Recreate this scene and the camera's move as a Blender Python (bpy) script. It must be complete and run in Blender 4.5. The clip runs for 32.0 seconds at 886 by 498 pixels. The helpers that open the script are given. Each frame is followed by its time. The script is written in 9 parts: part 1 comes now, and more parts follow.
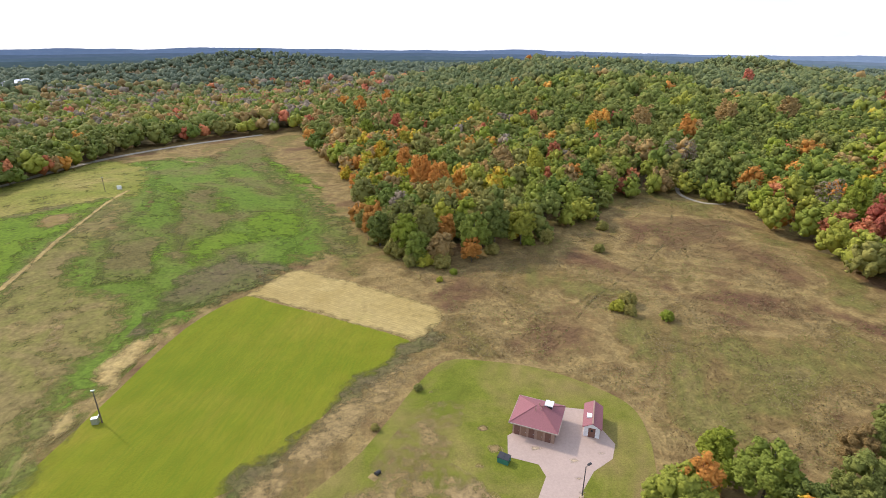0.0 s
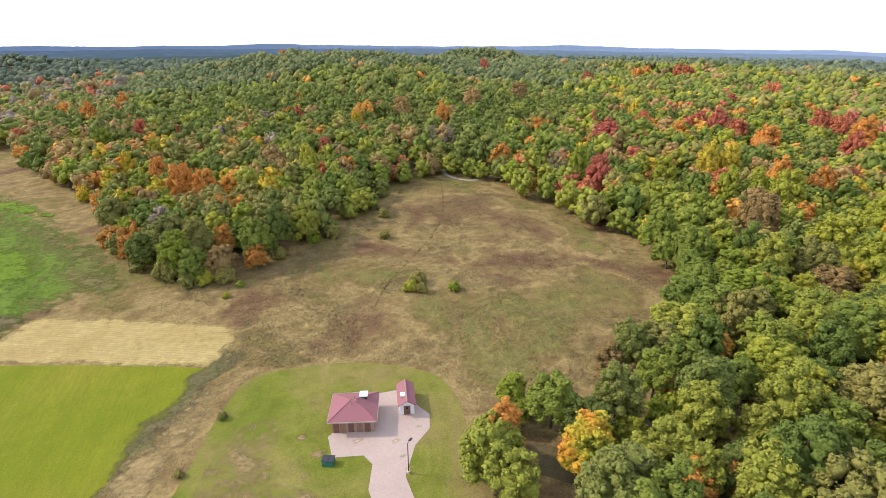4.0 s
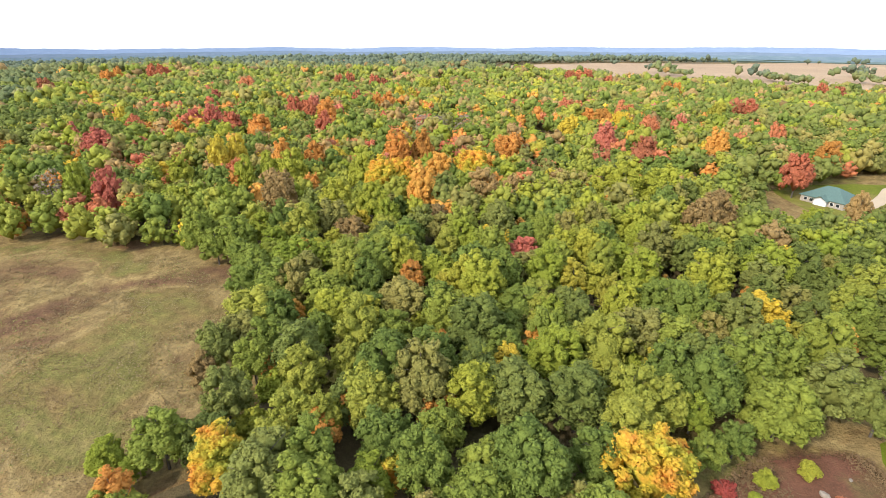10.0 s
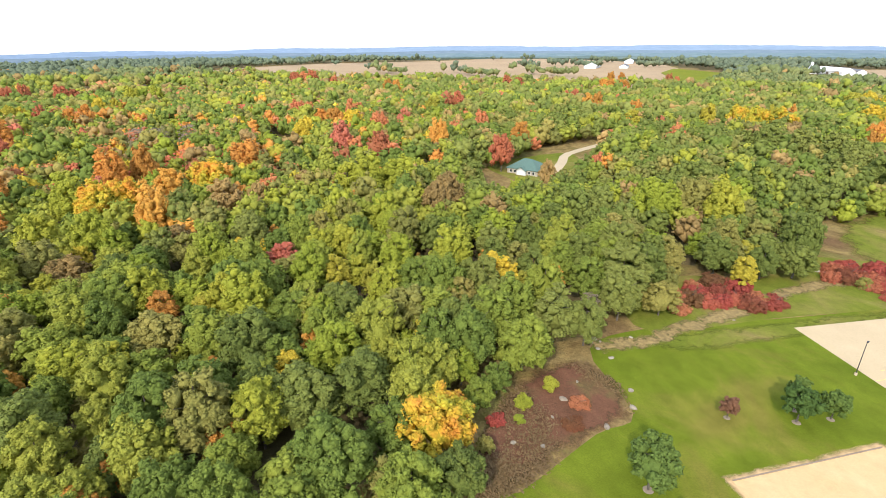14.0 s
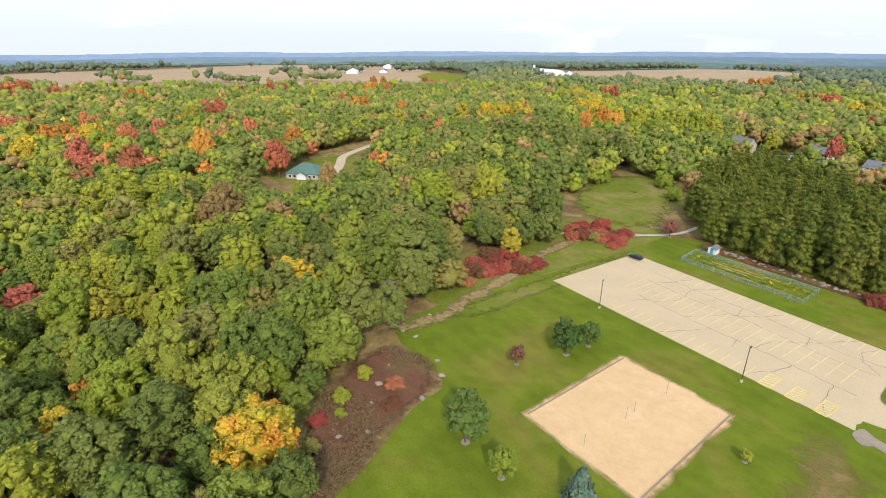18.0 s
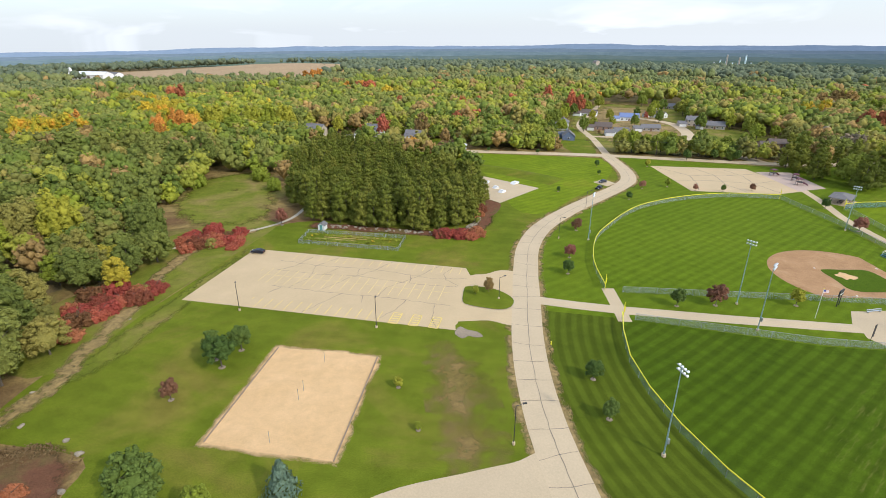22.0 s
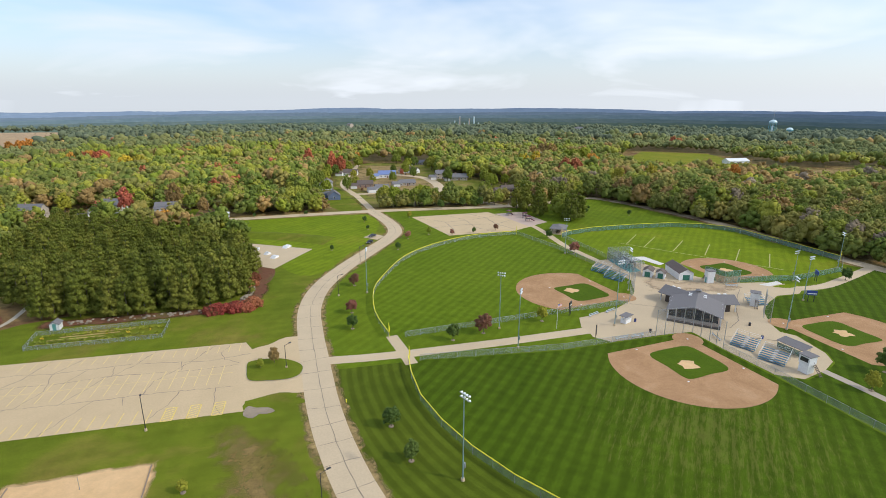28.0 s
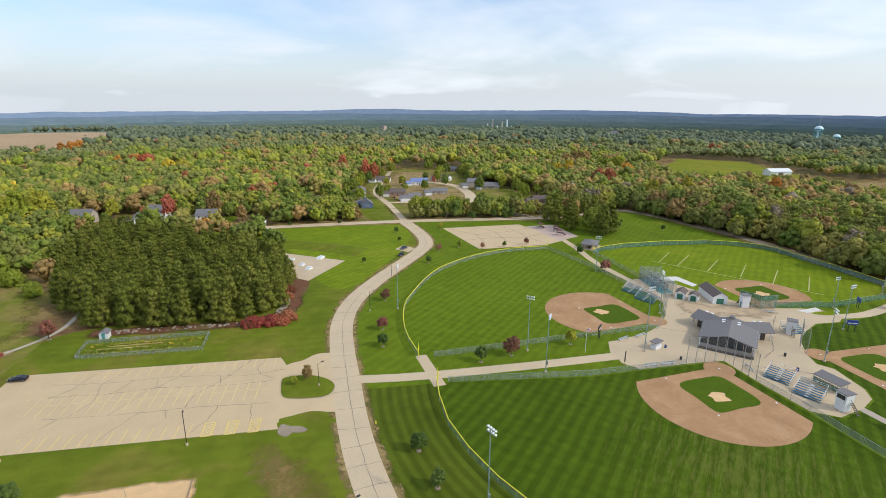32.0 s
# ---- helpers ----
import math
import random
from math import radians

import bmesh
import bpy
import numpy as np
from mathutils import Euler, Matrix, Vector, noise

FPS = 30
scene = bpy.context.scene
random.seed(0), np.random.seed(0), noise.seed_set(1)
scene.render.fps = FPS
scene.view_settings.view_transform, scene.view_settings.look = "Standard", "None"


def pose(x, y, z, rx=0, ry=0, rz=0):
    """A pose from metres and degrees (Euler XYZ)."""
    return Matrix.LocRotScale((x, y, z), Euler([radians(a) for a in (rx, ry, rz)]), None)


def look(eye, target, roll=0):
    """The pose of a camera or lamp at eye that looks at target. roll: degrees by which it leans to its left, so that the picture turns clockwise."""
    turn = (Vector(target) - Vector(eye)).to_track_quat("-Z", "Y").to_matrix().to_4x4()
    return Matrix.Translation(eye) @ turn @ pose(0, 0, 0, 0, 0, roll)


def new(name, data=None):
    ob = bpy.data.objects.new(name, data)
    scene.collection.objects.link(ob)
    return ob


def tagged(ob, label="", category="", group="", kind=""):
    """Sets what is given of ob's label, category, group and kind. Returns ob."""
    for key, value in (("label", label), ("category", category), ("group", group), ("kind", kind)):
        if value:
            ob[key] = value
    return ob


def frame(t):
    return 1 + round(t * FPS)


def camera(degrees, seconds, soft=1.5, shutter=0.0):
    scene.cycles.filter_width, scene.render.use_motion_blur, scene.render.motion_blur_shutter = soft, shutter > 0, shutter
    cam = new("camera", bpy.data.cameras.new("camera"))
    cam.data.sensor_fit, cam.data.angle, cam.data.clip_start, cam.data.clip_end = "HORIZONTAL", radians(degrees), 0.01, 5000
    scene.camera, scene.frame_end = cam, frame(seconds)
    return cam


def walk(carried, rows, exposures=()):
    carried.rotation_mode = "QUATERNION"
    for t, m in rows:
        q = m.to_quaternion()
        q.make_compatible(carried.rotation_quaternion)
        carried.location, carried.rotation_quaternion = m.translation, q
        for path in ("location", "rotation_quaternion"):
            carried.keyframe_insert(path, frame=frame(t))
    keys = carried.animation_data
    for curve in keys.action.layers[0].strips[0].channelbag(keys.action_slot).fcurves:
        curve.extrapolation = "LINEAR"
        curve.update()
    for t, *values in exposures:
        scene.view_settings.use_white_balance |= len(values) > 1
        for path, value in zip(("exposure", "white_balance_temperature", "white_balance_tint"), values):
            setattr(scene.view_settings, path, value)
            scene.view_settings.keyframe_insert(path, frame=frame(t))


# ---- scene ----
# The camera: a drone that hovers, turns to the right and then climbs.
cam = camera(80.90, 32.0, soft=0.5)


def aim(t, x, y, z, yaw, pitch, roll):
    a, p = radians(yaw), radians(pitch)
    way = Vector((-math.sin(a) * math.cos(p), math.cos(a) * math.cos(p), math.sin(p)))
    eye = Vector((x, y, z))
    return t, look(eye, eye + way * 10, roll)


PATH = [
    (0, -3.68, 4.55, 65.79, 167.16, -22.17, 0.14), (0.5, -3.67, 4.58, 65.79, 166.02, -22.25, 0.15),
    (1, -3.68, 4.62, 65.83, 164.65, -22.31, 0.14), (1.5, -3.67, 4.69, 65.86, 162.79, -22.41, 0.08),
    (2, -3.66, 4.79, 65.93, 160.05, -22.48, 0.01), (2.5, -3.65, 4.78, 65.92, 156.23, -22.46, -0.04),
    (3, -3.62, 4.77, 65.94, 151.71, -22.52, -0.11), (3.5, -3.57, 4.84, 66.00, 146.97, -22.66, -0.18),
    (5.5, -3.72, 3.22, 65.10, 129.10, -22.86, 0.48), (6, -3.66, 3.13, 65.06, 124.97, -22.89, 0.42),
    (6.5, -3.37, 3.19, 64.93, 120.91, -22.79, 0.36), (7, -3.13, 3.19, 64.99, 116.88, -22.77, 0.28),
    (7.5, -2.84, 3.17, 65.13, 112.69, -22.84, 0.25), (8, -2.47, 3.21, 65.23, 108.27, -22.82, 0.17),
    (8.5, -2.04, 3.35, 65.28, 103.79, -22.78, 0.08), (9, -1.52, 3.40, 65.32, 99.20, -22.86, -0.13),
    (9.5, -1.30, 3.32, 65.21, 94.78, -22.83, -0.18), (10, -1.23, 3.17, 65.19, 90.89, -22.88, -0.08),
    (10.5, -1.21, 3.04, 65.18, 88.43, -22.86, -0.03), (11, -1.17, 2.95, 65.21, 87.60, -22.83, 0.04),
    (11.5, -1.11, 2.90, 65.22, 87.32, -22.82, 0.15), (12, -1.01, 2.83, 65.26, 87.13, -22.86, 0.19),
    (12.5, -0.72, 2.78, 65.34, 84.03, -22.92, 0.11), (13, -0.14, 2.68, 65.45, 77.75, -22.90, -0.04),
    (13.5, 0.52, 2.56, 65.47, 69.99, -22.93, -0.02), (14, 1.10, 2.45, 65.48, 62.64, -22.82, -0.16),
    (14.5, 1.65, 2.30, 65.54, 56.66, -22.85, -0.27), (15, 2.05, 2.17, 65.57, 51.44, -22.91, -0.29),
    (15.5, 2.28, 2.05, 65.47, 46.83, -22.93, -0.31), (16, 2.34, 1.66, 65.16, 43.93, -22.93, -0.31),
    (16.5, 2.40, 1.22, 64.82, 42.61, -22.54, 0.1), (17, 2.46, 0.78, 64.46, 42.31, -22.15, 0.52),
    (17.5, 2.51, 0.34, 64.15, 41.31, -22.15, 0.52), (18, 2.63, 0.06, 64.18, 37.98, -22.13, 0.53),
    (18.5, 2.74, -0.32, 64.30, 33.20, -22.17, 0.45), (19, 2.83, -0.72, 64.45, 27.66, -22.15, 0.30),
    (19.5, 2.89, -1.14, 64.58, 22.17, -22.17, 0.30), (20, 2.87, -1.56, 64.66, 16.78, -22.19, 0.34),
    (20.5, 2.73, -1.88, 64.58, 11.29, -22.20, 0.28), (21, 2.47, -2.08, 64.48, 5.75, -22.22, 0.18),
    (21.5, 2.16, -2.41, 64.55, 0.05, -22.23, 0.09), (22, 1.82, -2.85, 64.76, -5.58, -22.27, 0.09),
    (22.5, 1.51, -3.40, 65.05, -11.22, -22.38, -0.05), (23, 1.29, -3.97, 65.24, -16.83, -22.39, -0.15),
    (23.5, 1.17, -4.33, 65.24, -22.42, -21.87, -0.31), (24, 1.10, -4.74, 65.21, -27.69, -18.51, -0.47),
    (24.5, 1.09, -5.12, 65.13, -32.60, -16.64, -0.48), (25, 1.17, -5.20, 65.06, -34.72, -16.11, -0.48),
    (25.5, 1.24, -5.27, 64.98, -34.12, -16.01, -0.20), (26, 1.31, -5.32, 64.91, -33.42, -16.01, -0.20),
    (26.5, 1.37, -5.34, 64.86, -32.72, -16.01, -0.20), (27, 1.36, -5.30, 64.97, -32.09, -15.97, -0.10),
    (27.5, 1.37, -5.29, 65.31, -31.50, -15.93, -0.05), (28, 1.31, -5.36, 65.93, -30.95, -15.88, 0.08),
    (28.5, 1.23, -5.45, 66.73, -30.43, -15.84, 0.12), (29, 1.15, -5.56, 67.58, -29.93, -15.89, 0.13),
    (29.5, 1.09, -5.66, 68.42, -29.50, -15.88, 0.19), (30, 1.01, -5.74, 69.21, -29.12, -15.80, 0.23),
    (30.5, 0.95, -5.75, 69.98, -28.69, -15.82, 0.30), (31, 0.91, -5.75, 70.82, -28.25, -15.87, 0.32),
    (31.5, 0.90, -5.75, 71.73, -27.84, -15.83, 0.34), (32, 0.88, -5.82, 72.71, -27.50, -15.83, 0.37),
]
EXPOSURES = [(0, 0.16, 6500, 18), (3.5, 0.3, 6500, 18), (6, 0.48, 6500, 19), (9, 0.55, 6500, 17), (13, 0.55, 6500, 12), (15.5, 0.42, 6500, 11), (19, 0.08, 6500, 11), (23, 0.0, 6500, 11), (24.5, -0.02, 6500, 11), (27, -0.2, 6500, 11), (32, -0.25, 6500, 11)]
walk(cam, [aim(*row) for row in PATH], EXPOSURES)

# ---- light ----
SUN_TO = Vector((0.67, -0.74, 0.75)).normalized()
world = bpy.data.worlds.new("world")
scene.world = world
world.use_nodes = True
wn, wl = world.node_tree.nodes, world.node_tree.links
wn.clear()
sky = wn.new("ShaderNodeTexSky")
sky.sky_type, sky.sun_disc = "NISHITA", False
sky.sun_elevation = math.asin(SUN_TO.z)
sky.sun_rotation = math.atan2(SUN_TO.x, SUN_TO.y)
sky.air_density, sky.dust_density = 1.0, 2.0
geo_w = wn.new("ShaderNodeTexCoord")
# thin broken cloud: a sheet seen from below
sep = wn.new("ShaderNodeSeparateXYZ")
wl.new(geo_w.outputs["Generated"], sep.inputs[0])
up = wn.new("ShaderNodeMath")
up.operation, up.inputs[1].default_value = "MAXIMUM", 0.0
wl.new(sep.outputs["Z"], up.inputs[0])
lift = wn.new("ShaderNodeMath")
lift.operation, lift.inputs[1].default_value = "ADD", 0.20
wl.new(up.outputs[0], lift.inputs[0])
flat = wn.new("ShaderNodeVectorMath")
flat.operation = "DIVIDE"
wl.new(geo_w.outputs["Generated"], flat.inputs[0])
comb = wn.new("ShaderNodeCombineXYZ")
comb.inputs[2].default_value = 1.0
wl.new(lift.outputs[0], comb.inputs[0]), wl.new(lift.outputs[0], comb.inputs[1])
wl.new(comb.outputs[0], flat.inputs[1])
cloud = wn.new("ShaderNodeTexNoise")
cloud.inputs["Scale"].default_value, cloud.inputs["Detail"].default_value = 0.8, 4.0
cloud.inputs["Roughness"].default_value, cloud.inputs["Distortion"].default_value = 0.55, 0.4
wl.new(flat.outputs[0], cloud.inputs["Vector"])
cover = wn.new("ShaderNodeMapRange")
cover.inputs["From Min"].default_value, cover.inputs["From Max"].default_value = 0.37, 0.67
cover.inputs["To Min"].default_value, cover.inputs["To Max"].default_value = 0.2, 0.92
wl.new(cloud.outputs["Fac"], cover.inputs["Value"])
white = wn.new("ShaderNodeMix")
white.data_type = "RGBA"
# cloud is brightest towards the sun
side = wn.new("ShaderNodeVectorMath")
side.operation, side.inputs[1].default_value = "DOT_PRODUCT", SUN_TO
wl.new(geo_w.outputs["Generated"], side.inputs[0])
shine = wn.new("ShaderNodeMapRange")
shine.inputs["From Min"].default_value, shine.inputs["From Max"].default_value = -0.8, 0.8
shine.inputs["To Min"].default_value, shine.inputs["To Max"].default_value = 0.9, 1.12
wl.new(side.outputs["Value"], shine.inputs["Value"])
tint = wn.new("ShaderNodeVectorMath")
tint.operation, tint.inputs[0].default_value = "SCALE", (9.2, 9.9, 10.7)
wl.new(shine.outputs[0], tint.inputs["Scale"])
wl.new(tint.outputs[0], white.inputs["B"])
low_z = wn.new("ShaderNodeMapRange")
low_z.inputs["From Min"].default_value, low_z.inputs["From Max"].default_value = 0.0, 0.16
low_z.inputs["To Min"].default_value, low_z.inputs["To Max"].default_value = 0.72, 0.1
wl.new(sep.outputs["Z"], low_z.inputs["Value"])
veil = wn.new("ShaderNodeMath")
veil.operation = "MAXIMUM"
wl.new(cover.outputs[0], veil.inputs[0]), wl.new(low_z.outputs[0], veil.inputs[1])
wl.new(veil.outputs[0], white.inputs["Factor"])
glow = wn.new("ShaderNodeVectorMath")
glow.operation = "MULTIPLY"
glow.inputs[1].default_value = (1.52, 1.75, 2.05)
wl.new(sky.outputs[0], glow.inputs[0])
wl.new(glow.outputs[0], white.inputs["A"])
back = wn.new("ShaderNodeBackground")
back.inputs["Strength"].default_value = 0.119
wl.new(white.outputs["Result"], back.inputs["Color"])
wl.new(back.outputs[0], wn.new("ShaderNodeOutputWorld").inputs[0])

sun = new("sun", bpy.data.lights.new("sun", "SUN"))
sun.data.energy, sun.data.angle, sun.data.color = 2.35, radians(2.5), (1.0, 0.94, 0.82)
sun.matrix_world = look(SUN_TO * 100, (0, 0, 0))

# ---- materials ----
def tree_of(name):
    m = bpy.data.materials.new(name)
    m.use_nodes = True
    n, l = m.node_tree.nodes, m.node_tree.links
    return m, n, l, n["Principled BSDF"]


def noise_node(n, l, vec, scale, detail=4.0, rough=0.6, distortion=0.0):
    t = n.new("ShaderNodeTexNoise")
    t.inputs["Scale"].default_value, t.inputs["Detail"].default_value = scale, detail
    t.inputs["Roughness"].default_value, t.inputs["Distortion"].default_value = rough, distortion
    l.new(vec, t.inputs["Vector"])
    return t.outputs["Fac"]


def ramp(n, l, fac, stops):
    r = n.new("ShaderNodeValToRGB")
    e = r.color_ramp.elements
    while len(e) < len(stops):
        e.new(0.5)
    for k, (p, c) in enumerate(stops):
        e[k].position, e[k].color = p, (*c, 1)
    l.new(fac, r.inputs[0])
    return r.outputs[0]


def mix(n, l, fac, a, b, mode="MIX"):
    x = n.new("ShaderNodeMix")
    x.data_type, x.blend_type = "RGBA", mode
    for sock, v in (("Factor", fac), ("A", a), ("B", b)):
        if isinstance(v, (int, float)):
            x.inputs[sock].default_value = v
        elif isinstance(v, tuple):
            x.inputs[sock].default_value = (*v, 1)
        else:
            l.new(v, x.inputs[sock])
    return x.outputs["Result"]


def calc(n, l, op, a, b=0.0):
    x = n.new("ShaderNodeMath")
    x.operation = op
    for k, v in enumerate((a, b)):
        if isinstance(v, (int, float)):
            x.inputs[k].default_value = v
        else:
            l.new(v, x.inputs[k])
    return x.outputs[0]


def bump(n, l, b, height, strength, dist):
    k = n.new("ShaderNodeBump")
    k.inputs["Strength"].default_value, k.inputs["Distance"].default_value = strength, dist
    l.new(height, k.inputs["Height"]), l.new(k.outputs[0], b.inputs["Normal"])


def place_of(n):
    return n.new("ShaderNodeNewGeometry").outputs["Position"]


def ground_mat(name, big, small, big_scale=0.03, small_scale=0.6, rough=0.9, relief=0.25, fine=4.0, stripes=None, grit=0.5, worn=None):
    """Two scales of colour by place; stripes: (angle in degrees, width in metres, strength) of mowing; worn: (x, y, radius, angle, colour) of scuffed streaks."""
    m, n, l, b = tree_of(name)
    p = place_of(n)
    c = ramp(n, l, noise_node(n, l, p, big_scale, 5, 0.6, 0.6), big)
    s = noise_node(n, l, p, small_scale, 6, 0.7)
    c = mix(n, l, 0.75, c, ramp(n, l, s, small), "MULTIPLY")
    f = noise_node(n, l, p, fine, 3, 0.7)
    c = mix(n, l, grit, c, ramp(n, l, f, [(0.3, (0.55, 0.55, 0.55)), (0.7, (1.35, 1.35, 1.3))]), "MULTIPLY")
    for angle, width, strength in stripes or ():
        if isinstance(angle, tuple):
            gap = n.new("ShaderNodeVectorMath")
            gap.operation, gap.inputs[1].default_value = "DISTANCE", (*angle, 0)
            l.new(p, gap.inputs[0])
            w = calc(n, l, "SINE", calc(n, l, "MULTIPLY", gap.outputs["Value"], math.pi / width))
            w = calc(n, l, "ADD", calc(n, l, "MULTIPLY", w, 0.9), 0.5)
            c = mix(n, l, w, mix(n, l, 1.0, c, (1 - strength, 1 - strength, 1 - strength), "MULTIPLY"), c)
            continue
        sp = n.new("ShaderNodeSeparateXYZ")
        l.new(p, sp.inputs[0])
        a = radians(angle)
        u = calc(n, l, "ADD", calc(n, l, "MULTIPLY", sp.outputs[0], math.cos(a)), calc(n, l, "MULTIPLY", sp.outputs[1], math.sin(a)))
        u = calc(n, l, "ADD", u, calc(n, l, "MULTIPLY", noise_node(n, l, p, 0.05, 2), 1.5))
        w = calc(n, l, "SINE", calc(n, l, "MULTIPLY", u, math.pi / width))
        w = calc(n, l, "ADD", calc(n, l, "MULTIPLY", w, 0.9), 0.5)
        c = mix(n, l, w, mix(n, l, 1.0, c, (1 - strength, 1 - strength, 1 - strength), "MULTIPLY"), c)
    if worn:
        wx, wy, radius, angle, tint = worn
        gap = n.new("ShaderNodeVectorMath")
        gap.operation, gap.inputs[1].default_value = "DISTANCE", (wx, wy, 0)
        l.new(p, gap.inputs[0])
        mp = n.new("ShaderNodeMapping")
        mp.vector_type = "TEXTURE"
        mp.inputs["Rotation"].default_value, mp.inputs["Scale"].default_value = (0, 0, radians(angle)), (7.0, 1.0, 1.0)
        l.new(p, mp.inputs["Vector"])
        fade = calc(n, l, "MAXIMUM", calc(n, l, "SUBTRACT", 1.0, calc(n, l, "DIVIDE", gap.outputs["Value"], radius)), 0.0)
        streak = noise_node(n, l, mp.outputs[0], 1.3, 5, 0.75)
        w = ramp(n, l, calc(n, l, "ADD", streak, calc(n, l, "MULTIPLY", fade, 0.16)), [(0.56, (0, 0, 0)), (0.68, (1, 1, 1))])
        c = mix(n, l, calc(n, l, "MULTIPLY", calc(n, l, "MINIMUM", calc(n, l, "MULTIPLY", fade, 2.5), 0.32), w), c, tint)
    l.new(c, b.inputs["Base Color"])
    b.inputs["Roughness"].default_value = rough
    b.inputs["Specular IOR Level"].default_value = 0.05
    bump(n, l, b, calc(n, l, "ADD", s, calc(n, l, "MULTIPLY", f, 0.5)), 0.8, relief)
    return m


W1 = [(0.25, (0.62, 0.62, 0.62)), (0.75, (1.25, 1.22, 1.15))]
WEAK = [(0.25, (0.85, 0.85, 0.85)), (0.75, (1.12, 1.12, 1.1))]
M = {}
M["meadow"] = ground_mat("meadow", [(0.25, (0.138, 0.073, 0.044)), (0.37, (0.187, 0.111, 0.057)), (0.45, (0.244, 0.167, 0.071)), (0.5, (0.319, 0.233, 0.097)), (0.55, (0.226, 0.158, 0.063)), (0.64, (0.193, 0.175, 0.053)), (0.74, (0.259, 0.186, 0.082))], [(0.28, (0.5, 0.46, 0.44)), (0.5, (0.95, 0.95, 0.92)), (0.72, (1.42, 1.36, 1.22))], 0.036, 0.3, relief=0.9, fine=1.6)
M["woodfloor"] = ground_mat("woodland_floor", [(0.3, (0.10, 0.10, 0.04)), (0.5, (0.15, 0.12, 0.06)), (0.7, (0.19, 0.135, 0.07))], W1, 0.05, 0.5)
M["farland"] = ground_mat("far_land", [(0.3, (0.035, 0.055, 0.035)), (0.5, (0.05, 0.075, 0.045)), (0.62, (0.085, 0.085, 0.05)), (0.75, (0.05, 0.08, 0.05))], W1, 0.004, 0.03, relief=3, fine=0.1)
M["lawn"] = ground_mat("lawn", [(0.3, (0.118, 0.162, 0.013)), (0.5, (0.148, 0.184, 0.017)), (0.64, (0.208, 0.188, 0.036))], W1, 0.04, 0.14, relief=0.06, stripes=[(72, 2.0, 0.05)])
M["lawn_dry"] = ground_mat("dry_lawn", [(0.3, (0.13, 0.165, 0.02)), (0.45, (0.17, 0.19, 0.028)), (0.58, (0.23, 0.205, 0.055)), (0.72, (0.29, 0.21, 0.09))], W1, 0.055, 0.25, relief=0.08)
M["hay"] = ground_mat("green_field", [(0.3, (0.165, 0.2, 0.014)), (0.5, (0.195, 0.212, 0.017)), (0.68, (0.255, 0.228, 0.028))], WEAK, 0.03, 0.16, relief=0.1, stripes=[(157, 3.4, 0.05)], worn=(18, -92, 60, 68, (0.1, 0.165, 0.012)))
M["stubble"] = ground_mat("stubble", [(0.3, (0.40, 0.30, 0.11)), (0.6, (0.5, 0.385, 0.16)), (0.8, (0.36, 0.30, 0.10))], W1, 0.05, 0.6, relief=0.1, stripes=[(46, 0.42, 0.1)], worn=(-5, -122, 40, -44, (0.30, 0.22, 0.075)))
M["outfield"] = ground_mat("outfield_grass", [(0.3, (0.064, 0.113, 0.007)), (0.7, (0.083, 0.136, 0.009))], W1, 0.03, 0.3, relief=0.05, stripes=[(122, 1.5, 0.24), (32, 1.6, 0.07)], worn=(98, 46, 30, 32, (0.2, 0.19, 0.045)))
# farther field's grass, paled to paint in haze and viewing angle
M["outfield_hazed"] = ground_mat("hazed_outfield_grass", [(0.3, (0.116, 0.182, 0.01)), (0.7, (0.146, 0.214, 0.013))], W1, 0.03, 0.3, relief=0.05, stripes=[(122, 1.5, 0.16), (32, 1.6, 0.06)])
M["infield_grass"] = ground_mat("infield_grass", [(0.3, (0.066, 0.115, 0.008)), (0.7, (0.082, 0.13, 0.01))], WEAK, 0.1, 0.5, relief=0.05)
M["park_green"] = ground_mat("field_lawn", [(0.3, (0.147, 0.215, 0.011)), (0.6, (0.183, 0.249, 0.013)), (0.75, (0.243, 0.254, 0.026))], W1, 0.035, 0.2, relief=0.05, stripes=[(120, 1.6, 0.1)])
# same pattern as park_green in a darker green
M["park_darker"] = ground_mat("darker_field_lawn", [(0.3, (0.112, 0.172, 0.011)), (0.6, (0.139, 0.199, 0.013)), (0.75, (0.185, 0.203, 0.026))], W1, 0.035, 0.2, relief=0.05, stripes=[(120, 1.6, 0.1)])
M["verge"] = ground_mat("striped_verge", [(0.3, (0.08, 0.115, 0.01)), (0.7, (0.106, 0.142, 0.014))], W1, 0.04, 0.2, relief=0.05, stripes=[((131.5, 75.5), 1.3, 0.25)])
M["dirt"] = ground_mat("infield_dirt", [(0.3, (0.37, 0.215, 0.112)), (0.55, (0.44, 0.262, 0.14)), (0.75, (0.5, 0.32, 0.185))], WEAK, 0.15, 0.9, relief=0.03)
M["lawn_worn"] = ground_mat("worn_lawn", [(0.3, (0.19, 0.16, 0.04)), (0.5, (0.27, 0.19, 0.075)), (0.7, (0.34, 0.23, 0.11))], W1, 0.09, 0.3, relief=0.05, grit=0.4)
M["sand"] = ground_mat("sand", [(0.3, (0.63, 0.415, 0.21)), (0.7, (0.70, 0.47, 0.25))], WEAK, 0.1, 0.5, relief=0.03, grit=0.12)
M["sumac_ground"] = ground_mat("scrub", [(0.3, (0.14, 0.07, 0.04)), (0.5, (0.19, 0.09, 0.055)), (0.7, (0.15, 0.13, 0.05))], W1, 0.09, 0.6, relief=0.4)
